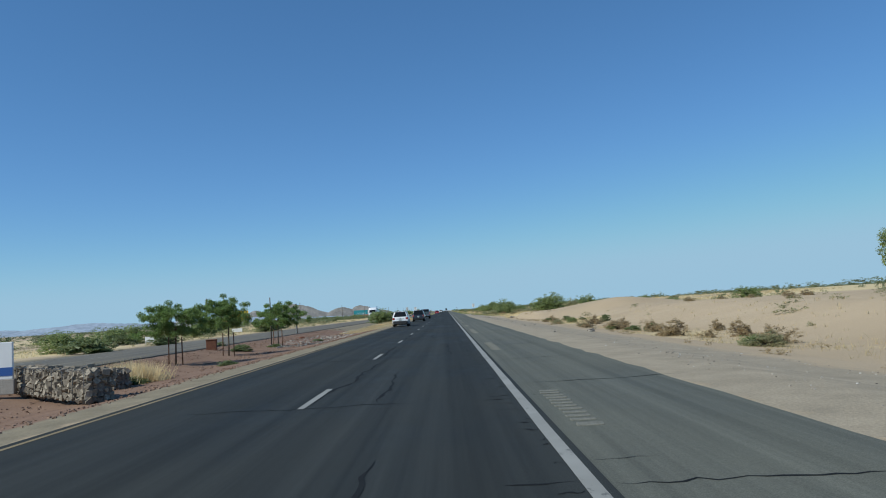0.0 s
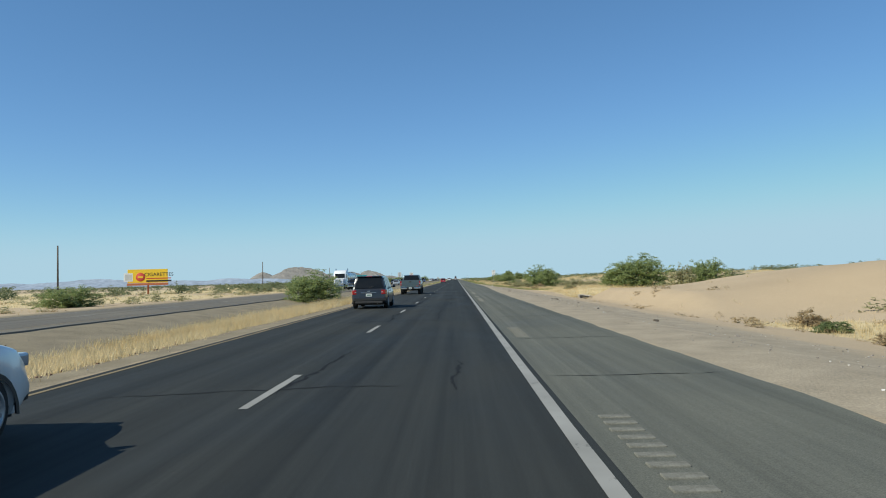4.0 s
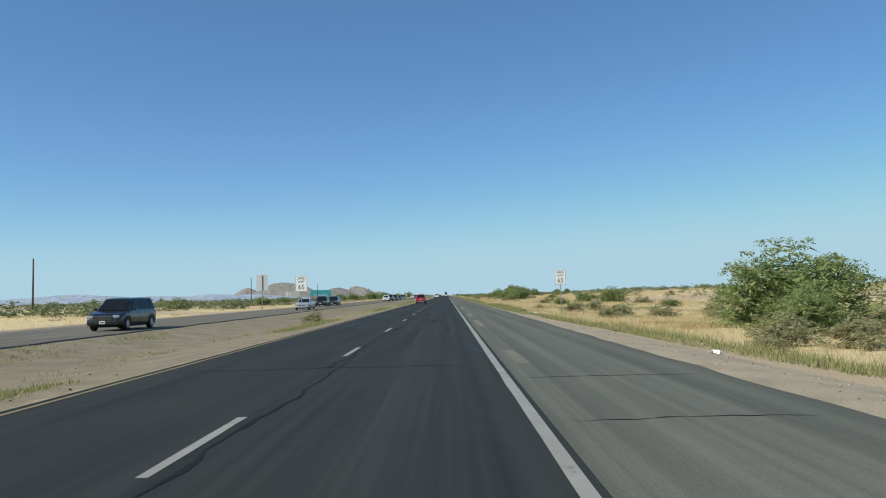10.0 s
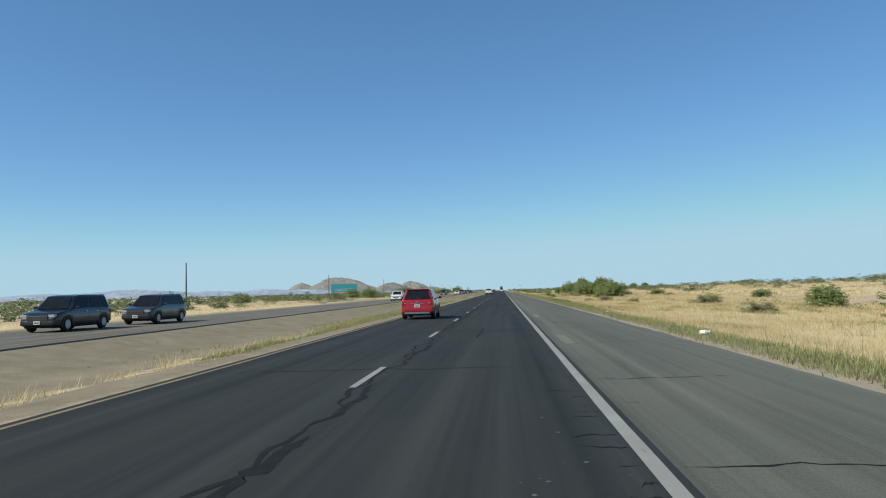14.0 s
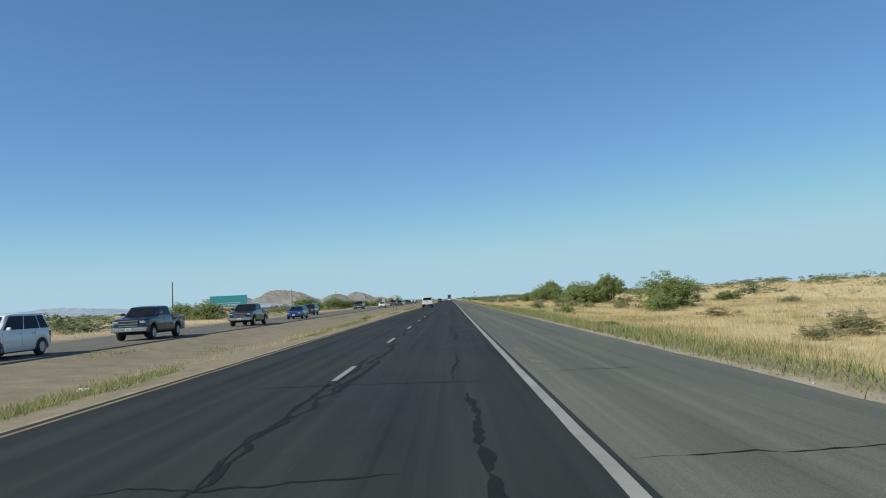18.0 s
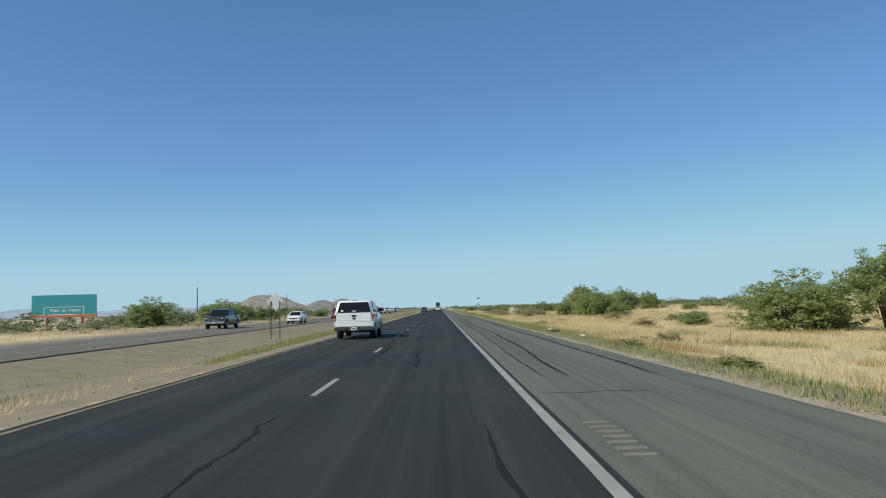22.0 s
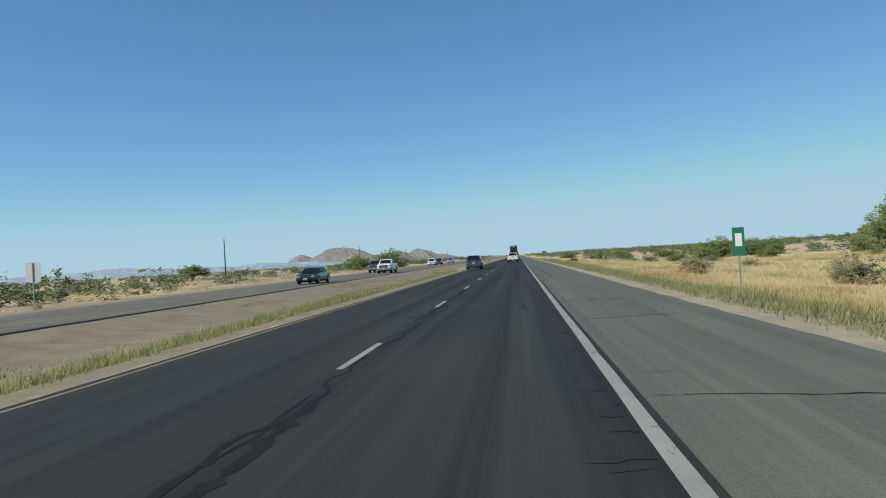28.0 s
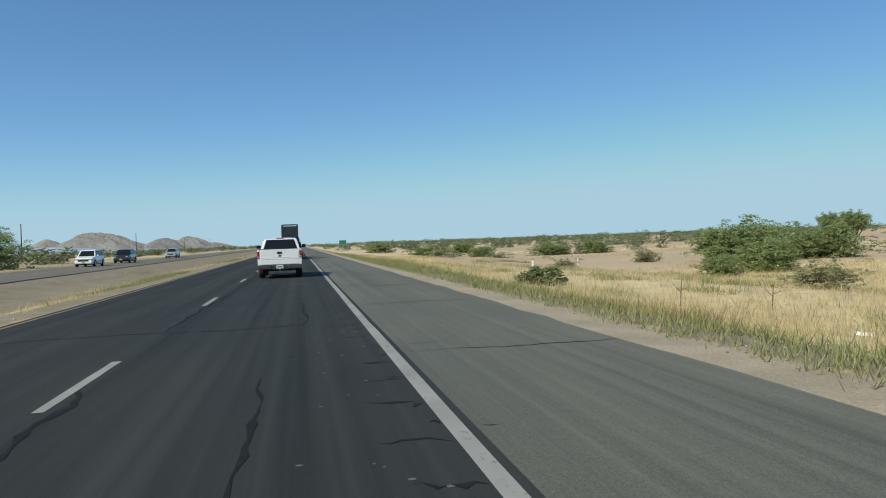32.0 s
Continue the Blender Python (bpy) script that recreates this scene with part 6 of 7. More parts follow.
def flatbed(m):
    e = thing("flatbed_trailer", m, "low flatbed trailer towed in the same lane", "trailer", "traffic ahead")
    part("deck", box(-1.2, 1.2, 0, 11.5, 0.78, 0.98, 0.03), M["dark_steel"], e)
    part("rear_beam", box(-1.22, 1.22, -0.06, 0.06, 0.62, 0.92, 0.02), M["steel"], e)
    for s in (-1, 1):
        for y in (1.3, 2.4):
            wheel(e, s * 1.0, y, 0.42, 0.4, s, 8)
        part("mudflap", box(s * 1.0 - 0.25, s * 1.0 + 0.25, 0.5, 0.53, 0.25, 0.75), M["black_trim"], e)
        part("tail_light", box(s * 0.95 - 0.12, s * 0.95 + 0.12, -0.09, -0.05, 0.7, 0.8, 0.01), M["tail"], e, "red tail light")
        part("side_rail", box(s * 1.2 - 0.03, s * 1.2 + 0.03, 0, 11.5, 0.98, 1.06), M["steel"], e)
    cabp = paint("hauler_paint", (0.5, 0.45, 0.38), 0.1)
    part("hauler_cab", slab([(12.0, 0.7), (16.5, 0.7), (16.7, 1.2), (15.2, 1.4), (14.7, 2.2), (12.4, 2.25)], 2.1, 0.1), cabp, e, "tan hauler cab")
    for s in (-1, 1):
        for y in (12.8, 15.6):
            wheel(e, s * 0.95, y, 0.45, 0.3, s, 8)
    return e


def forklift(m):
    e = thing("forklift", m, "dark forklift machine carried on the flatbed trailer", "forklift")
    fm = M["forklift"]
    part("counterweight", slab([(0, 0.35), (1.1, 0.35), (1.1, 1.3), (0.25, 1.35), (0, 1.0)], 1.9, 0.1), fm, e)
    part("chassis", box(-0.95, 0.95, 1.0, 3.0, 0.35, 1.0, 0.06), fm, e)
    for s in (-1, 1):
        part("mast_rail", box(s * 0.8 - 0.09, s * 0.8 + 0.09, 3.05, 3.3, 0.2, 2.75, 0.02), fm, e)
        part("cage_post", tube((s * 0.7, 0.8, 1.3), (s * 0.62, 1.0, 2.35), 0.05), fm, e)
        part("cage_post", tube((s * 0.75, 2.8, 1.0), (s * 0.62, 2.3, 2.35), 0.05), fm, e)
        part("lift_cylinder", tube((s * 0.5, 3.15, 0.3), (s * 0.5, 3.15, 2.2), 0.06), M["steel"], e)
        for y in (0.7, 2.6):
            wheel(e, s * 0.95, y, 0.42, 0.34, s, 6, fm)
    for z in (0.6, 1.7, 2.65):
        part("mast_beam", box(-0.8, 0.8, 3.1, 3.25, z, z + 0.14, 0.02), fm, e)
    part("cage_roof", box(-0.68, 0.68, 0.95, 2.4, 2.33, 2.43, 0.03), fm, e)
    part("seat", box(-0.3, 0.3, 1.2, 1.7, 1.0, 1.7, 0.06), M["black_trim"], e)
    part("load_backrest", box(-0.85, 0.85, 0.05, 0.12, 1.35, 2.5, 0.02), fm, e)
    return e


flatbed(ahead(-0.95, 812))
forklift(pose(-0.95, 814.5, 0.985))


# ---- signs, poles and roadside furniture ----
def sign_post(name, label, x, y, w, h, bottom, front, group="", lines=(), back=False, shape="rect", category="road sign", border=True, post=None, turn=0.0, at=0.0):
    """A sheet sign on one steel post; it faces back along the road unless turned."""
    e = thing(name, pose(x, y, float(land(x, y)), 0, 0, turn), label, category, group)
    part("post", box(at - 0.03, at + 0.03, -0.02, 0.03, -0.2, bottom + h * (0.7 if at else 0.96 if back else 0.5), 0.006), post or M["steel"], e, "steel post")
    y0 = 0.034 if back else -0.032
    if shape == "rect":
        board = part("panel", box(-w / 2, w / 2, y0 - 0.004, y0 + 0.004, bottom, bottom + h, 0.003), front, e)
    else:
        bm = box(-w / 2, w / 2, -0.004, 0.004, -w / 2, w / 2, 0.003)
        bm.transform(Matrix.Translation((0, y0, bottom + w * 0.7)) @ Matrix.Rotation(radians(45), 4, "Y"))
        board = part("panel", bm, front, e)
    if border and not back:
        bm = bmesh.new()
        t, i = 0.014, 0.022
        for a in ((-w / 2 + i, w / 2 - i, bottom + i, bottom + i + t), (-w / 2 + i, w / 2 - i, bottom + h - i - t, bottom + h - i), (-w / 2 + i, -w / 2 + i + t, bottom + i + t, bottom + h - i - t), (w / 2 - i - t, w / 2 - i, bottom + i + t, bottom + h - i - t)):
            add_box(bm, a[0], a[1], y0 - 0.009, y0 - 0.005, a[2], a[3])
        part("border", bm, M["sign_black"] if front == M["sign_white"] else M["sign_white"], board, "thin border")
    for text, size, up in lines:
        lettering(text, size, M["sign_black"] if front == M["sign_white"] else M["sign_white"], board, pose(0, y0 - 0.007, bottom + h * up, 90))
    return e


LIMIT = (("SPEED", 0.225, 0.82), ("LIMIT", 0.225, 0.61), ("65", 0.52, 0.27))
sign_post("speed_limit_sign", "white speed limit sign on a steel post beside the shoulder", 9.4, 261, 0.91, 1.22, 2.55, M["sign_white"], "speed limit signs", LIMIT, turn=1.5)
sign_post("speed_limit_sign", "white speed limit sign on a steel post in the median", -11.1, 257, 0.91, 1.22, 2.45, M["sign_white"], "speed limit signs", LIMIT, turn=-1.5)
sign_post("road_sign", "pale back of a road sign for oncoming traffic", -14.0, 256.5, 0.88, 1.2, 2.4, M["sign_back"], back=True)
sign_post("road_sign", "pale back of a road sign for oncoming traffic", -27, 325, 0.62, 0.8, 1.8, M["sign_back"], back=True)
sign_post("road_sign", "pale back of a road sign beyond the oncoming lanes", -26.5, 673.5, 0.9, 1.1, 1.6, M["sign_back"], back=True)
sign_post("road_sign", "tall pale sign seen edge-on in the red gravel median", -16.5, 79.6, 0.5, 0.5, 2.3, M["sign_back"], back=True, turn=70)
d = sign_post("diamond_sign", "pale back of a diamond-shaped warning sign in the median", -11.7, 537.8, 0.86, 0.86, 2.0, M["sign_back"], back=True, shape="diamond", post=M["dark_steel"], at=-0.31)
part("post", box(0.28, 0.34, -0.02, 0.03, -0.2, 2.6, 0.006), M["dark_steel"], d, "dark steel post")
g = sign_post("mile_marker", "small green marker sign on a post", 9.4, 668, 0.5, 1.2, 1.35, M["sign_green"], border=False)
part("unreadable_mark", box(-0.14, 0.14, -0.046, -0.04, 1.75, 2.3, 0.004), M["sign_white"], g, "white bars")
g = sign_post("route_sign", "white sign with a blue top on a tall post", 8.3, 647, 0.62, 0.46, 3.0, M["sign_white"], border=False)
part("blue_panel", box(-0.31, 0.31, -0.044, -0.036, 3.47, 3.75, 0.004), M["sign_blue"], g, "blue panel")
sign_post("guide_sign", "far green road sign beside the highway", 9.0, 889.5, 1.5, 1.0, 1.6, M["sign_green"])
for x, y in ((30, 812), (13.3, 777)):
    e = thing("marker_post", pose(x, y, float(land(x, y))), "slim white marker post in dry grass", "marker post", "marker posts")
    part("shaft", box(-0.06, 0.06, -0.03, 0.03, -0.1, 0.85, 0.02), M["sign_white"], e)
    part("cap", box(-0.065, 0.065, -0.035, 0.035, 0.85, 0.95, 0.015), M["amber"], e, "orange cap")

for y, x, top in ((70, -62.5, 8.2), (190, -62.5, 8.2), (311, -62.5, 8.4), (432, -62, 8.2), (550, -62, 8.1), (676, -62.8, 8.3), (788, -63, 8.5), (918, -62, 8.4), (1038, -62, 8.2), (1160, -62, 8.2), (1280, -62, 8.2)):
    z = float(land(x, y))
    e = thing("utility_pole", pose(x, y, z, 0.6, 0.4), "weathered wooden utility pole without wires", "utility pole", "utility poles")
    part("shaft", tube((0, 0, -0.5), (0, 0, top - z), 0.15, 0.11, 12), M["pole"], e)
    part("cap", tube((0, 0, top - z), (0, 0, top - z + 0.06), 0.12, 0.09, 12), M["dark_steel"], e)
e = thing("utility_pole", pose(-16.1, 78, float(land(-15.4, 78))), "dark wooden pole in the red gravel median", "utility pole", "utility poles")
part("shaft", tube((0, 0, -0.3), (0, 0, 3.1), 0.06, 0.05, 10), M["pole"], e)
part("lamp_head", box(-0.07, 0.07, -0.06, 0.06, 3.05, 3.2, 0.02), M["dark_steel"], e)
e = thing("utility_pole", pose(-13.6, 56.2, float(land(-13.6, 56.2))), "slim dark pole beside the young trees", "utility pole", "utility poles")
part("shaft", tube((0, 0, -0.3), (0, 0, 3.6), 0.045, 0.04, 10), M["pole"], e)


def billboard(x, y, w, h, low, label, face, legs, turn=0.0):
    e = thing("billboard", pose(x, y, -0.3, 0, 0, turn), label, "billboard")
    part("panel", box(-w / 2, w / 2, -0.12, 0.12, low, low + h, 0.02), face, e)
    part("apron", box(-w / 2 - 0.1, w / 2 + 0.1, -0.5, 0.1, low - 0.55, low - 0.05, 0.03), M["orange_steel"], e, "orange steel catwalk")
    for k in range(legs):
        px = (k - (legs - 1) / 2) * w * 0.55
        part("leg", tube((px, 0.3, -0.3), (px, 0.3, low + 0.2), 0.22, 0.22, 14), M["orange_steel"], e, "orange steel leg")
        part("strut", tube((px, 0.3, low + 0.1), (px, 0.3, low + h - 0.2), 0.12, 0.1, 10), M["orange_steel"], e)
    for k in range(5):
        px = (k - 2) * w / 5
        part("catwalk_bracket", tube((px, -0.55, low - 0.3), (px, -0.1, low + 0.1), 0.03), M["steel"], e)
    return e


b = billboard(-70, 241, 8.6, 3.1, 2.6, "yellow advertising billboard on an orange steel frame", M["bb_yellow"], 1, 12)
part("white_square", box(-5.1, -3.2, -0.15, -0.125, 3.0, 4.85), M["sign_white"], b, "plain white square")
part("square_mark", box(-4.85, -3.45, -0.165, -0.152, 3.25, 4.6), M["sign_back"], b, "grey square")
part("round_emblem", lathe([(0.0, -0.16), (0.95, -0.155), (1.0, -0.13), (1.0, -0.125)], 24, "Y"), M["bb_red"], b, "red round emblem").location = (-1.55, 0, 3.95)
part("emblem_bar", box(-2.1, -1.0, -0.18, -0.162, 3.75, 4.15), M["bb_yellow"], b, "yellow bar")
lettering("CIGARETTES", 1.12, M["sign_black"], b, pose(2.4, -0.135, 4.45, 90))
part("small_print", box(-0.3, 5.0, -0.14, -0.124, 3.5, 3.72), M["bb_red"], b, "unreadable red bar")
part("small_print", box(-0.3, 5.1, -0.14, -0.124, 2.85, 3.2), M["sign_black"], b, "unreadable dark bar")
b = billboard(-74.5, 632, 12.2, 3.9, 2.4, "teal advertising billboard on an orange steel frame", M["bb_teal"], 2, 6)
for s in (-1, 1):
    part("edge_stripe", box(s * 3.72 - 0.05, s * 3.72 + 0.05, -0.14, -0.124, 1.8, 3.95), M["sign_white"], b, "white stripe")
part("edge_stripe", box(-3.4, 3.6, -0.14, -0.124, 3.85, 3.93), M["sign_white"], b, "white stripe")
part("edge_stripe", box(-3.6, 2.6, -0.14, -0.124, 1.82, 1.9), M["sign_white"], b, "white stripe")
for word, x in (("Make", -1.75), ("an", 0.0), ("Impact.", 2.05)):
    lettering(word, 0.82, M["sign_white"], b, pose(x, -0.135, 3.25, 90))
part("unreadable_line", box(-3.0, 2.2, -0.14, -0.124, 2.15, 2.45), M["sign_white"], b, "unreadable white bar")


def board_on_posts(x, y, w, h, low, label):
    e = thing("notice_board", pose(x, y, float(land(x, y)), 0, 0, 8), label, "sign board")
    part("panel", box(-w / 2, w / 2, -0.03, 0.03, low, low + h, 0.01), M["sign_white"], e)
    for s in (-1, 1):
        part("post", box(s * w * 0.46 - 0.05, s * w * 0.46 + 0.05, 0.035, 0.12, -0.2, low + h + 0.05, 0.01), M["sign_back"], e)
    return e


board_on_posts(-35.6, 98.6, 2.0, 1.8, 1.35, "blank white sign board on two posts")
board_on_posts(-32, 111, 1.5, 0.55, 0.15, "low blank white sign board by the oncoming lanes")
board_on_posts(-29.0, 71.6, 1.3, 0.5, 0.2, "low blank white sign board by the oncoming lanes")
e = thing("monument_sign", pose(-13.7, 21.9, -0.12, 0, 0, 10), "white roadside sign panel with a blue band", "sign board")
part("panel", box(-0.6, 0.6, -0.05, 0.05, 0.35, 1.45, 0.02), M["sign_white"], e)
part("blue_band", box(-0.6, 0.6, -0.06, -0.052, 0.45, 0.7), M["sign_blue"], e, "blue band")
part("base", box(-0.65, 0.65, -0.1, 0.1, -0.1, 0.35, 0.02), M["concrete"], e)


# ---- gabion walls and young staked trees in the gravel median ----
def gabion(a, b, h, d, label, seed):
    rng = np.random.default_rng(seed)
    a, b = Vector((*a, 0)), Vector((*b, 0))
    n = (b - a).length
    ang = math.atan2(b.y - a.y, b.x - a.x)
    e = thing("gabion_wall", pose(a.x, a.y, float(land(a.x, a.y)) - 0.03, 0, 0, math.degrees(ang)), label, "gabion wall", "gabion walls")
    part("fill", box(0.07, n - 0.07, 0.08, d - 0.08, 0, h - 0.07), M["rock"], e, "dark rubble fill")
    shapes = []
    for k in range(6):
        v, f = stones(rng, np.zeros((1, 3)), 0.085, 0.85)
        o = arrays("stone", v, f, M["stone"], e)
        shapes.append(o.data)
        o.location = (0.2 + 0.3 * k, 0.05, 0.1)
    stone_mat = surface("loose_gabion_stone", (0.17, 0.15, 0.13), (0.40, 0.365, 0.31), 3, 30, 0.9, coords="Generated")
    nt = stone_mat.node_tree
    info = nt.nodes.new("ShaderNodeObjectInfo")
    tint = ramp(nt.nodes, nt.links, info.outputs["Random"], [(0, (0.55, 0.52, 0.48)), (0.5, (0.9, 0.85, 0.78)), (1, (1.25, 1.2, 1.1))])
    base = nt.nodes["Principled BSDF"].inputs["Base Color"]
    nt.links.new(mix(nt.nodes, nt.links, 1.0, base.links[0].from_socket, tint, "MULTIPLY"), base)
    for me in shapes:
        me.materials.clear()
        me.materials.append(stone_mat)
    spots = []
    for face in (0, 3, 2):
        for z in np.arange(0.06, h, 0.115):
            if face == 0:
                spots += [(u + rng.uniform(-0.03, 0.03), 0.06, z + rng.uniform(-0.02, 0.02)) for u in np.arange(0.08, n, 0.145)]
            else:
                spots += [(0.06 if face == 2 else n - 0.06, u + rng.uniform(-0.02, 0.02), z) for u in np.arange(0.08, d, 0.14)]
    rng.shuffle(spots)
    for x, y, z in spots[:290]:
        o = new("stone", shapes[int(rng.integers(6))])
        o.parent = e
        o.matrix_basis = pose(x, y, z, *(rng.uniform(-40, 40, 2)), rng.uniform(0, 360)) @ Matrix.Scale(rng.uniform(0.65, 1.05), 4)
    back = [(u, d - 0.06, z) for u in np.arange(0.1, n, 0.2) for z in np.arange(0.08, h, 0.16)] + [(u, w, h - 0.05) for u in np.arange(0.1, n, 0.19) for w in np.arange(0.12, d, 0.19)] + [tuple(p) for p in spots[290:]]
    v, f = stones(rng, np.array(back) + rng.normal(0, 0.02, (len(back), 3)), 0.085, 0.85)
    tagged(arrays("stone_fill", v, f, stone_mat, e), "remaining stones of the cage", kind="stuff")
    for u in np.arange(0, n + 0.01, n / max(1, round(n / 0.9))):
        part("wire_frame", tube((u, -0.05, 0), (u, -0.05, h + 0.02), 0.008, None, 5), M["dark_steel"], e, "wire cage")
    part("wire_frame", tube((0, -0.05, h + 0.02), (n, -0.05, h + 0.02), 0.008, None, 5), M["dark_steel"], e, "wire cage")
    return e


gabion((-13.9, 23.2), (-9.15, 18.4), 0.80, 0.7, "long gabion wall of pale stones in a wire cage", 1)
gabion((-12.7, 25.6), (-10.9, 23.6), 0.58, 0.6, "short gabion wall of pale stones in a wire cage", 2)
gabion((-12.2, 16.6), (-10.6, 15.0), 0.50, 0.7, "short gabion wall of pale stones in a wire cage", 3)


def young_tree(x, y, h, w, seed):
    rng = np.random.default_rng(seed)
    e = thing("young_tree", pose(x, y, float(land(x, y))), "young green tree tied to wooden stakes in red gravel", "tree", "young median trees")
    part("trunk", tube((0, 0, -0.1), (0.04, 0.02, h * 0.55), 0.045, 0.03, 8), M["bark"], e)
    c = clump_centres(rng, 130) * np.array([w * 1.15, w * 1.15, h * 0.62]) + np.array([0, 0, h * 0.42])
    v, f = leaves(rng, c, 0.24, 24000, 0.045, 0.7)
    arrays("crown", v, f, M["leaf_tree"], e)
    for k in range(5):
        part("limb", tube((0.04, 0.02, h * 0.5), Vector(c[rng.integers(len(c))]), 0.022, 0.008, 6), M["bark"], e)
    for k in range(2):
        a = k * math.tau / 2 + rng.uniform(0, 1)
        part("stake", tube((0.32 * math.cos(a), 0.32 * math.sin(a), -0.2), (0.30 * math.cos(a), 0.30 * math.sin(a), 1.35), 0.03, 0.03, 8), M["stake"], e, "brown wooden stake")
    part("tie", tube((-0.3, 0, 1.2), (0.3, 0.02, 1.2), 0.008, None, 5), M["black_trim"], e)
    return e


young_tree(-13.3, 35.6, 3.4, 3.3, 1)
young_tree(-12.7, 42.2, 3.7, 3.3, 2)
young_tree(-12.4, 53.2, 3.6, 3.9, 3)

e = thing("utility_box", pose(-14.9, 46.0, -0.25, 0, 0, 12) @ Matrix.Scale(0.9, 4), "rusty brown utility box on gravel", "utility box")
part("cabinet", box(-0.35, 0.35, -0.25, 0.25, 0.05, 0.85, 0.03), M["rust"], e)
part("lid", box(-0.38, 0.38, -0.28, 0.28, 0.85, 0.9, 0.015), M["rust"], e)
part("plinth", box(-0.42, 0.42, -0.32, 0.32, -0.05, 0.05, 0.01), M["concrete"], e)
e = thing("utility_box", pose(16.7, 650, float(land(16.7, 650))), "grey utility cabinet standing in dry grass", "utility box")
part("cabinet", box(-0.36, 0.36, -0.26, 0.26, 0.1, 1.9, 0.03), M["steel"], e)
part("door", box(-0.31, 0.31, -0.275, -0.262, 0.2, 1.8, 0.008), M["steel"], e)
part("plinth", box(-0.42, 0.42, -0.32, 0.32, -0.1, 0.1, 0.01), M["concrete"], e)

# culvert mouth among the riprap, and a headwall at the foot of the sand bank
e = thing("culvert", pose(-13.7, 68.3, -0.62, 0, 0, 18), "dark culvert mouth between stones", "culvert")
part("pipe", lathe([(0.30, -0.5), (0.36, -0.5), (0.36, 0.6), (0.30, 0.6)], 20, "Y"), M["rust"], e).location = (0, 0, 0.12)
part("shade", lathe([(0.0, 0.3), (0.3, 0.31), (0.3, 0.35), (0.0, 0.36)], 20, "Y"), M["under"], e, "dark inside").location = (0, 0, 0.12)
e = thing("headwall", pose(14.6, 155.5, -1.05, 0, 0, 40), "small grey concrete headwall at the sand bank", "headwall")
part("wall", slab([(-1.9, -0.1), (1.9, -0.1), (1.9, 0.42), (1.5, 0.45), (-1.9, 0.05)], 0.22, 0.02), M["concrete"], e)
part("apron", box(-0.9, -0.13, -1.7, 1.7, -0.05, 0.02, 0.01), M["concrete"], e)
# added black slab, just proud of the wall, that paints its face as shaded
part("shade_panel", slab([(-1.3, 0.03), (1.7, 0.03), (1.7, 0.34), (1.3, 0.36)], 0.25, 0.02), M["under"], e, "dark panel added in place of shade on the wall")
e = thing("kerb_stub", pose(-11.6, 83, -0.45, 0, 0, 65), "white curved kerb end in red gravel", "kerb")
bm = bmesh.new()
for k in range(7):
    a0, a1 = k * 0.2, (k + 1) * 0.2
    add_tube(bm, (2.0 * math.sin(a0), 2.0 - 2.0 * math.cos(a0), 0.05), (2.0 * math.sin(a1), 2.0 - 2.0 * math.cos(a1), 0.05), 0.09, 0.09, 8)
part("kerb", bm, M["concrete"], e)


# ---- litter and small remains ----
def scrap(name, x, y, sx, sy, sz, material, label, seed):
    rng = np.random.default_rng(seed)
    e = thing(name, pose(x, y, float(land(x, y)), 0, 0, rng.uniform(0, 180)), label, "litter", "roadside litter")
    bm = box(-sx, sx, -sy, sy, 0, sz, min(sx, sy, sz) * 0.3)
    for vtx in bm.verts:
        vtx.co += Vector(rng.normal(0, min(sx, sy, sz) * 0.18, 3))
    part("scrap", bm, material, e)


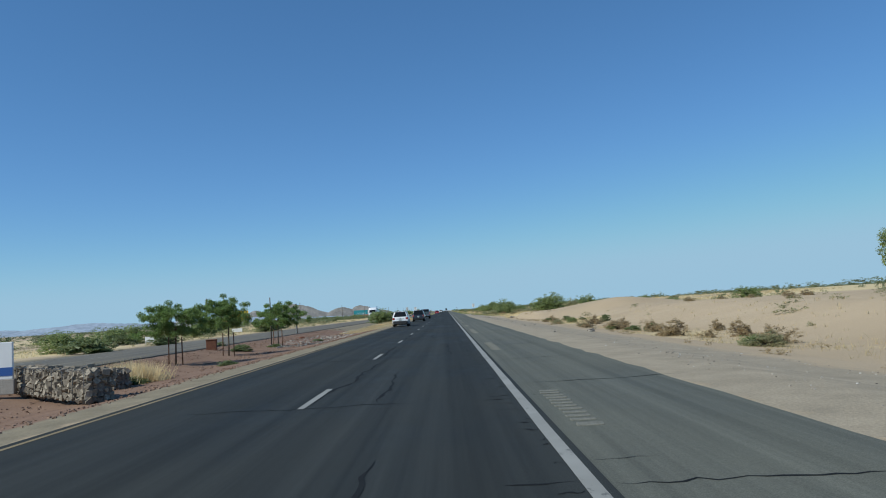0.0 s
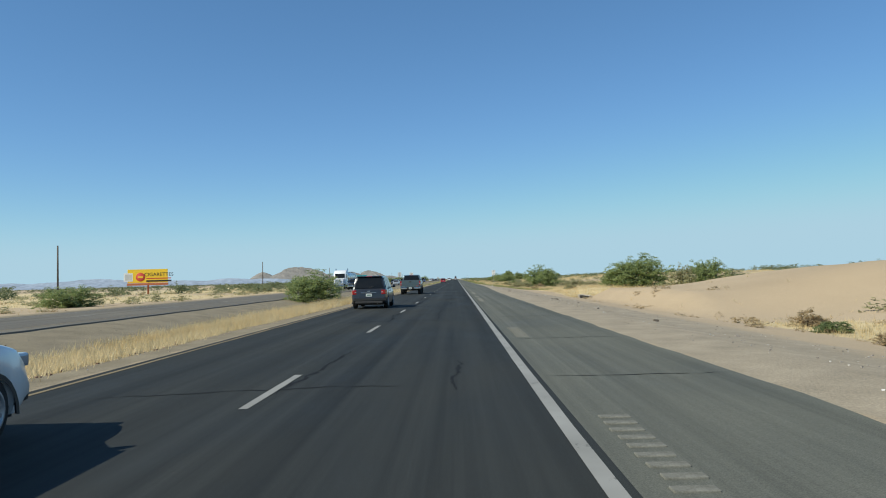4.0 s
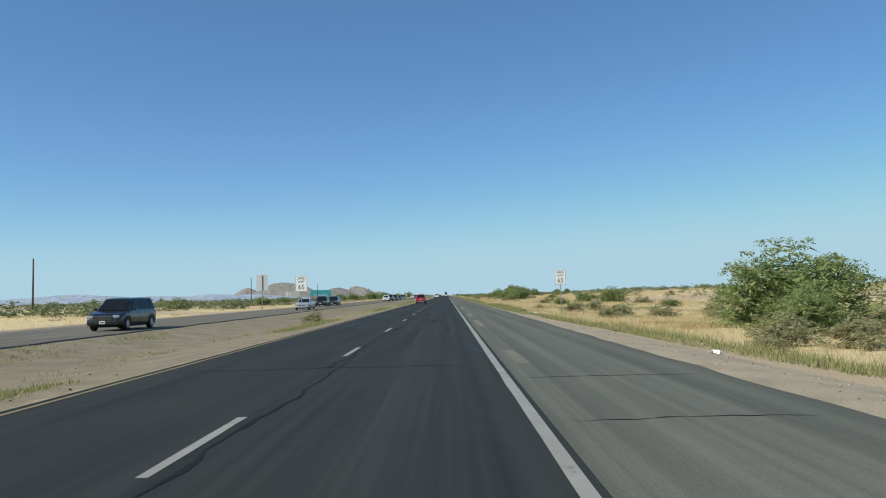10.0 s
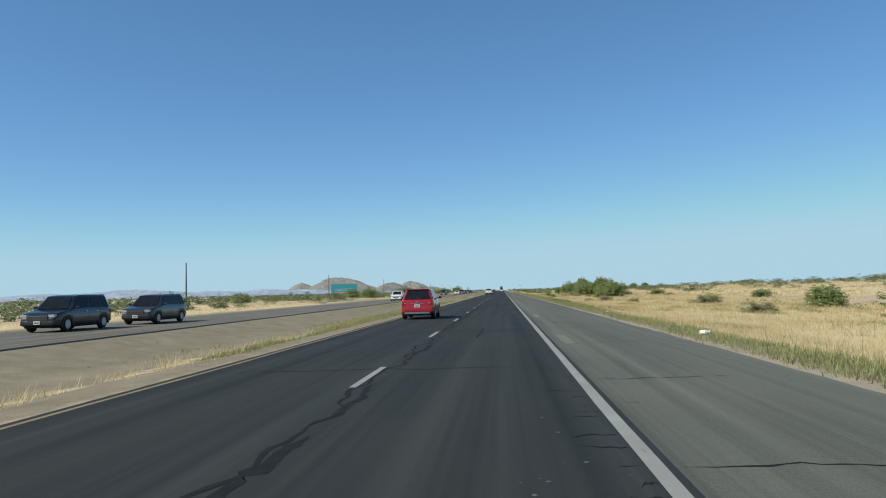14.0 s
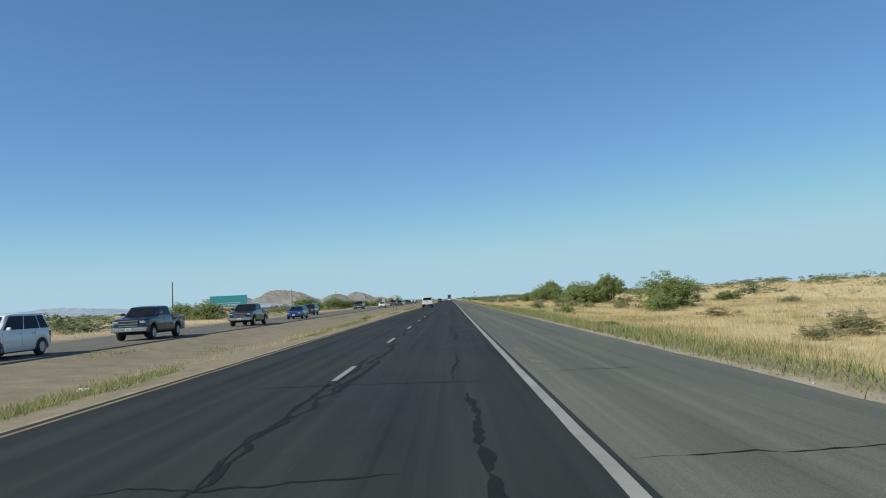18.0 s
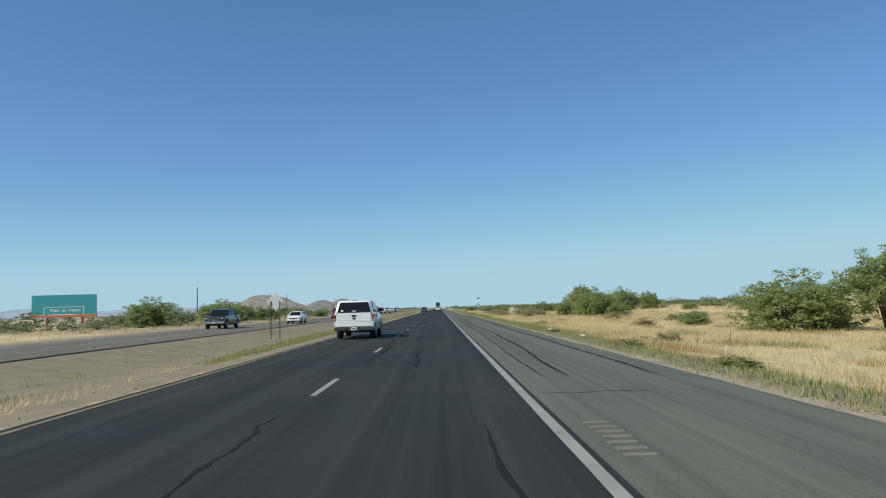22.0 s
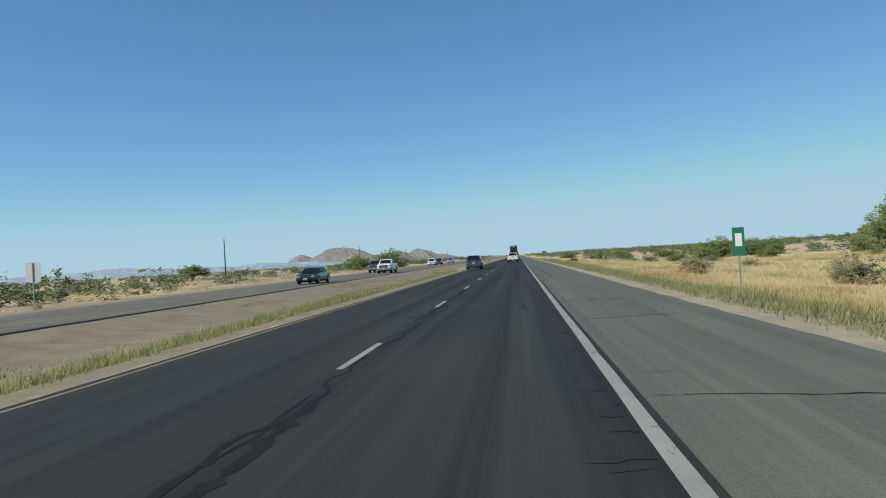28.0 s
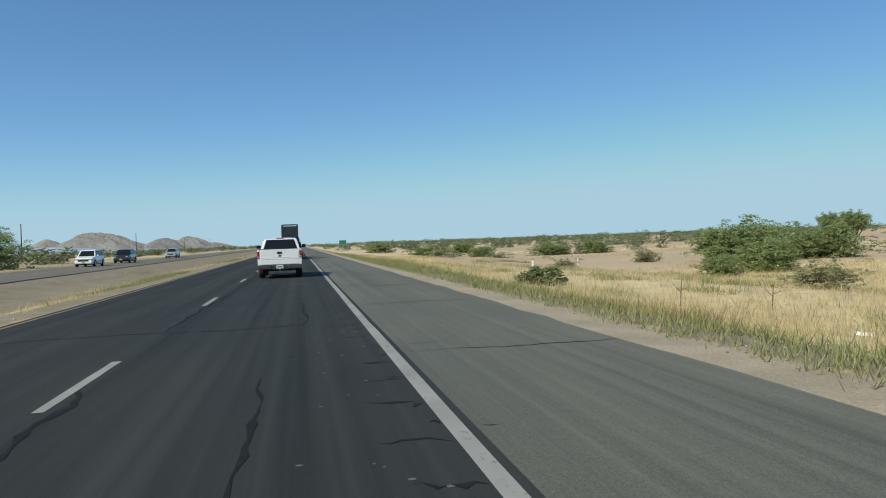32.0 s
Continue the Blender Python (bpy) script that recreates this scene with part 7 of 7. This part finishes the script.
for k, (x, y, sx, sy, sz, mat, label) in enumerate((
    (6.0, 527.6, 0.34, 0.12, 0.09, "tyre", "black strip of shredded tyre beside the shoulder"),
    (6.6, 522.4, 0.11, 0.09, 0.11, "sign_white", "crumpled white bag in the weeds"),
    (6.3, 531.1, 0.12, 0.1, 0.08, "sign_white", "white paper scrap in the weeds"),
    (5.9, 301.4, 0.22, 0.16, 0.2, "rag", "orange scrap lying in dry grass"),
    (7.4, 602.1, 0.22, 0.16, 0.12, "sign_back", "grey plastic scrap in dry grass"),
    (10.2, 748, 0.17, 0.06, 0.07, "sign_white", "white plastic scrap in dry grass"),
    (7.0, 258.8, 0.16, 0.12, 0.1, "sign_white", "white box scrap on the verge"),
    (6.2, 317.2, 0.14, 0.1, 0.1, "sign_white", "white cup on the verge"),
    (5.7, 155.8, 0.2, 0.03, 0.03, "stake", "broken wooden stick on the verge"),
    (8.7, 148.4, 0.3, 0.06, 0.03, "sign_back", "pale flat scrap on the verge"),
    (7.6, 133.6, 0.25, 0.06, 0.03, "tyre", "dark strip of rubber on the verge"),
    (9.2, 47.6, 0.2, 0.15, 0.16, "concrete", "pale boulder at the foot of the dune"),
    (-9.3, 209.4, 0.12, 0.1, 0.14, "sign_white", "white bucket scrap in the median weeds"),
    (-8.9, 405.3, 0.13, 0.1, 0.1, "sign_white", "white bag in the median grass"),
    (-8.8, 282.4, 0.07, 0.06, 0.07, "sign_white", "white cup in the median grass"),
    (7.0, 220, 0.12, 0.06, 0.09, "sign_white", "white plastic scrap at the grass edge"))):
    scrap("litter_scrap", x, y, sx, sy, sz, M[mat], label, 100 + k)
for x, y, h in ((12.6, 754.1, 0.7), (10.3, 754.9, 0.75), (12.5, 268.2, 0.8), (9.6, 469.1, 0.6), (11.2, 519.8, 0.7), (14.5, 524.3, 0.8)):
    e = thing("dead_stem", pose(x, y, float(land(x, y))), "bare dead stem standing in dry grass", "dead stem")
    part("stem", tube((0, 0, -0.05), (0.08, 0.02, h), 0.018, 0.008, 6), M["bark"], e)
    part("twig", tube((0.04, 0.01, h * 0.5), (-0.18, 0.05, h * 0.85), 0.01, 0.005, 5), M["bark"], e)
    part("twig", tube((0.05, 0.01, h * 0.6), (0.25, -0.04, h * 0.7), 0.01, 0.005, 5), M["bark"], e)
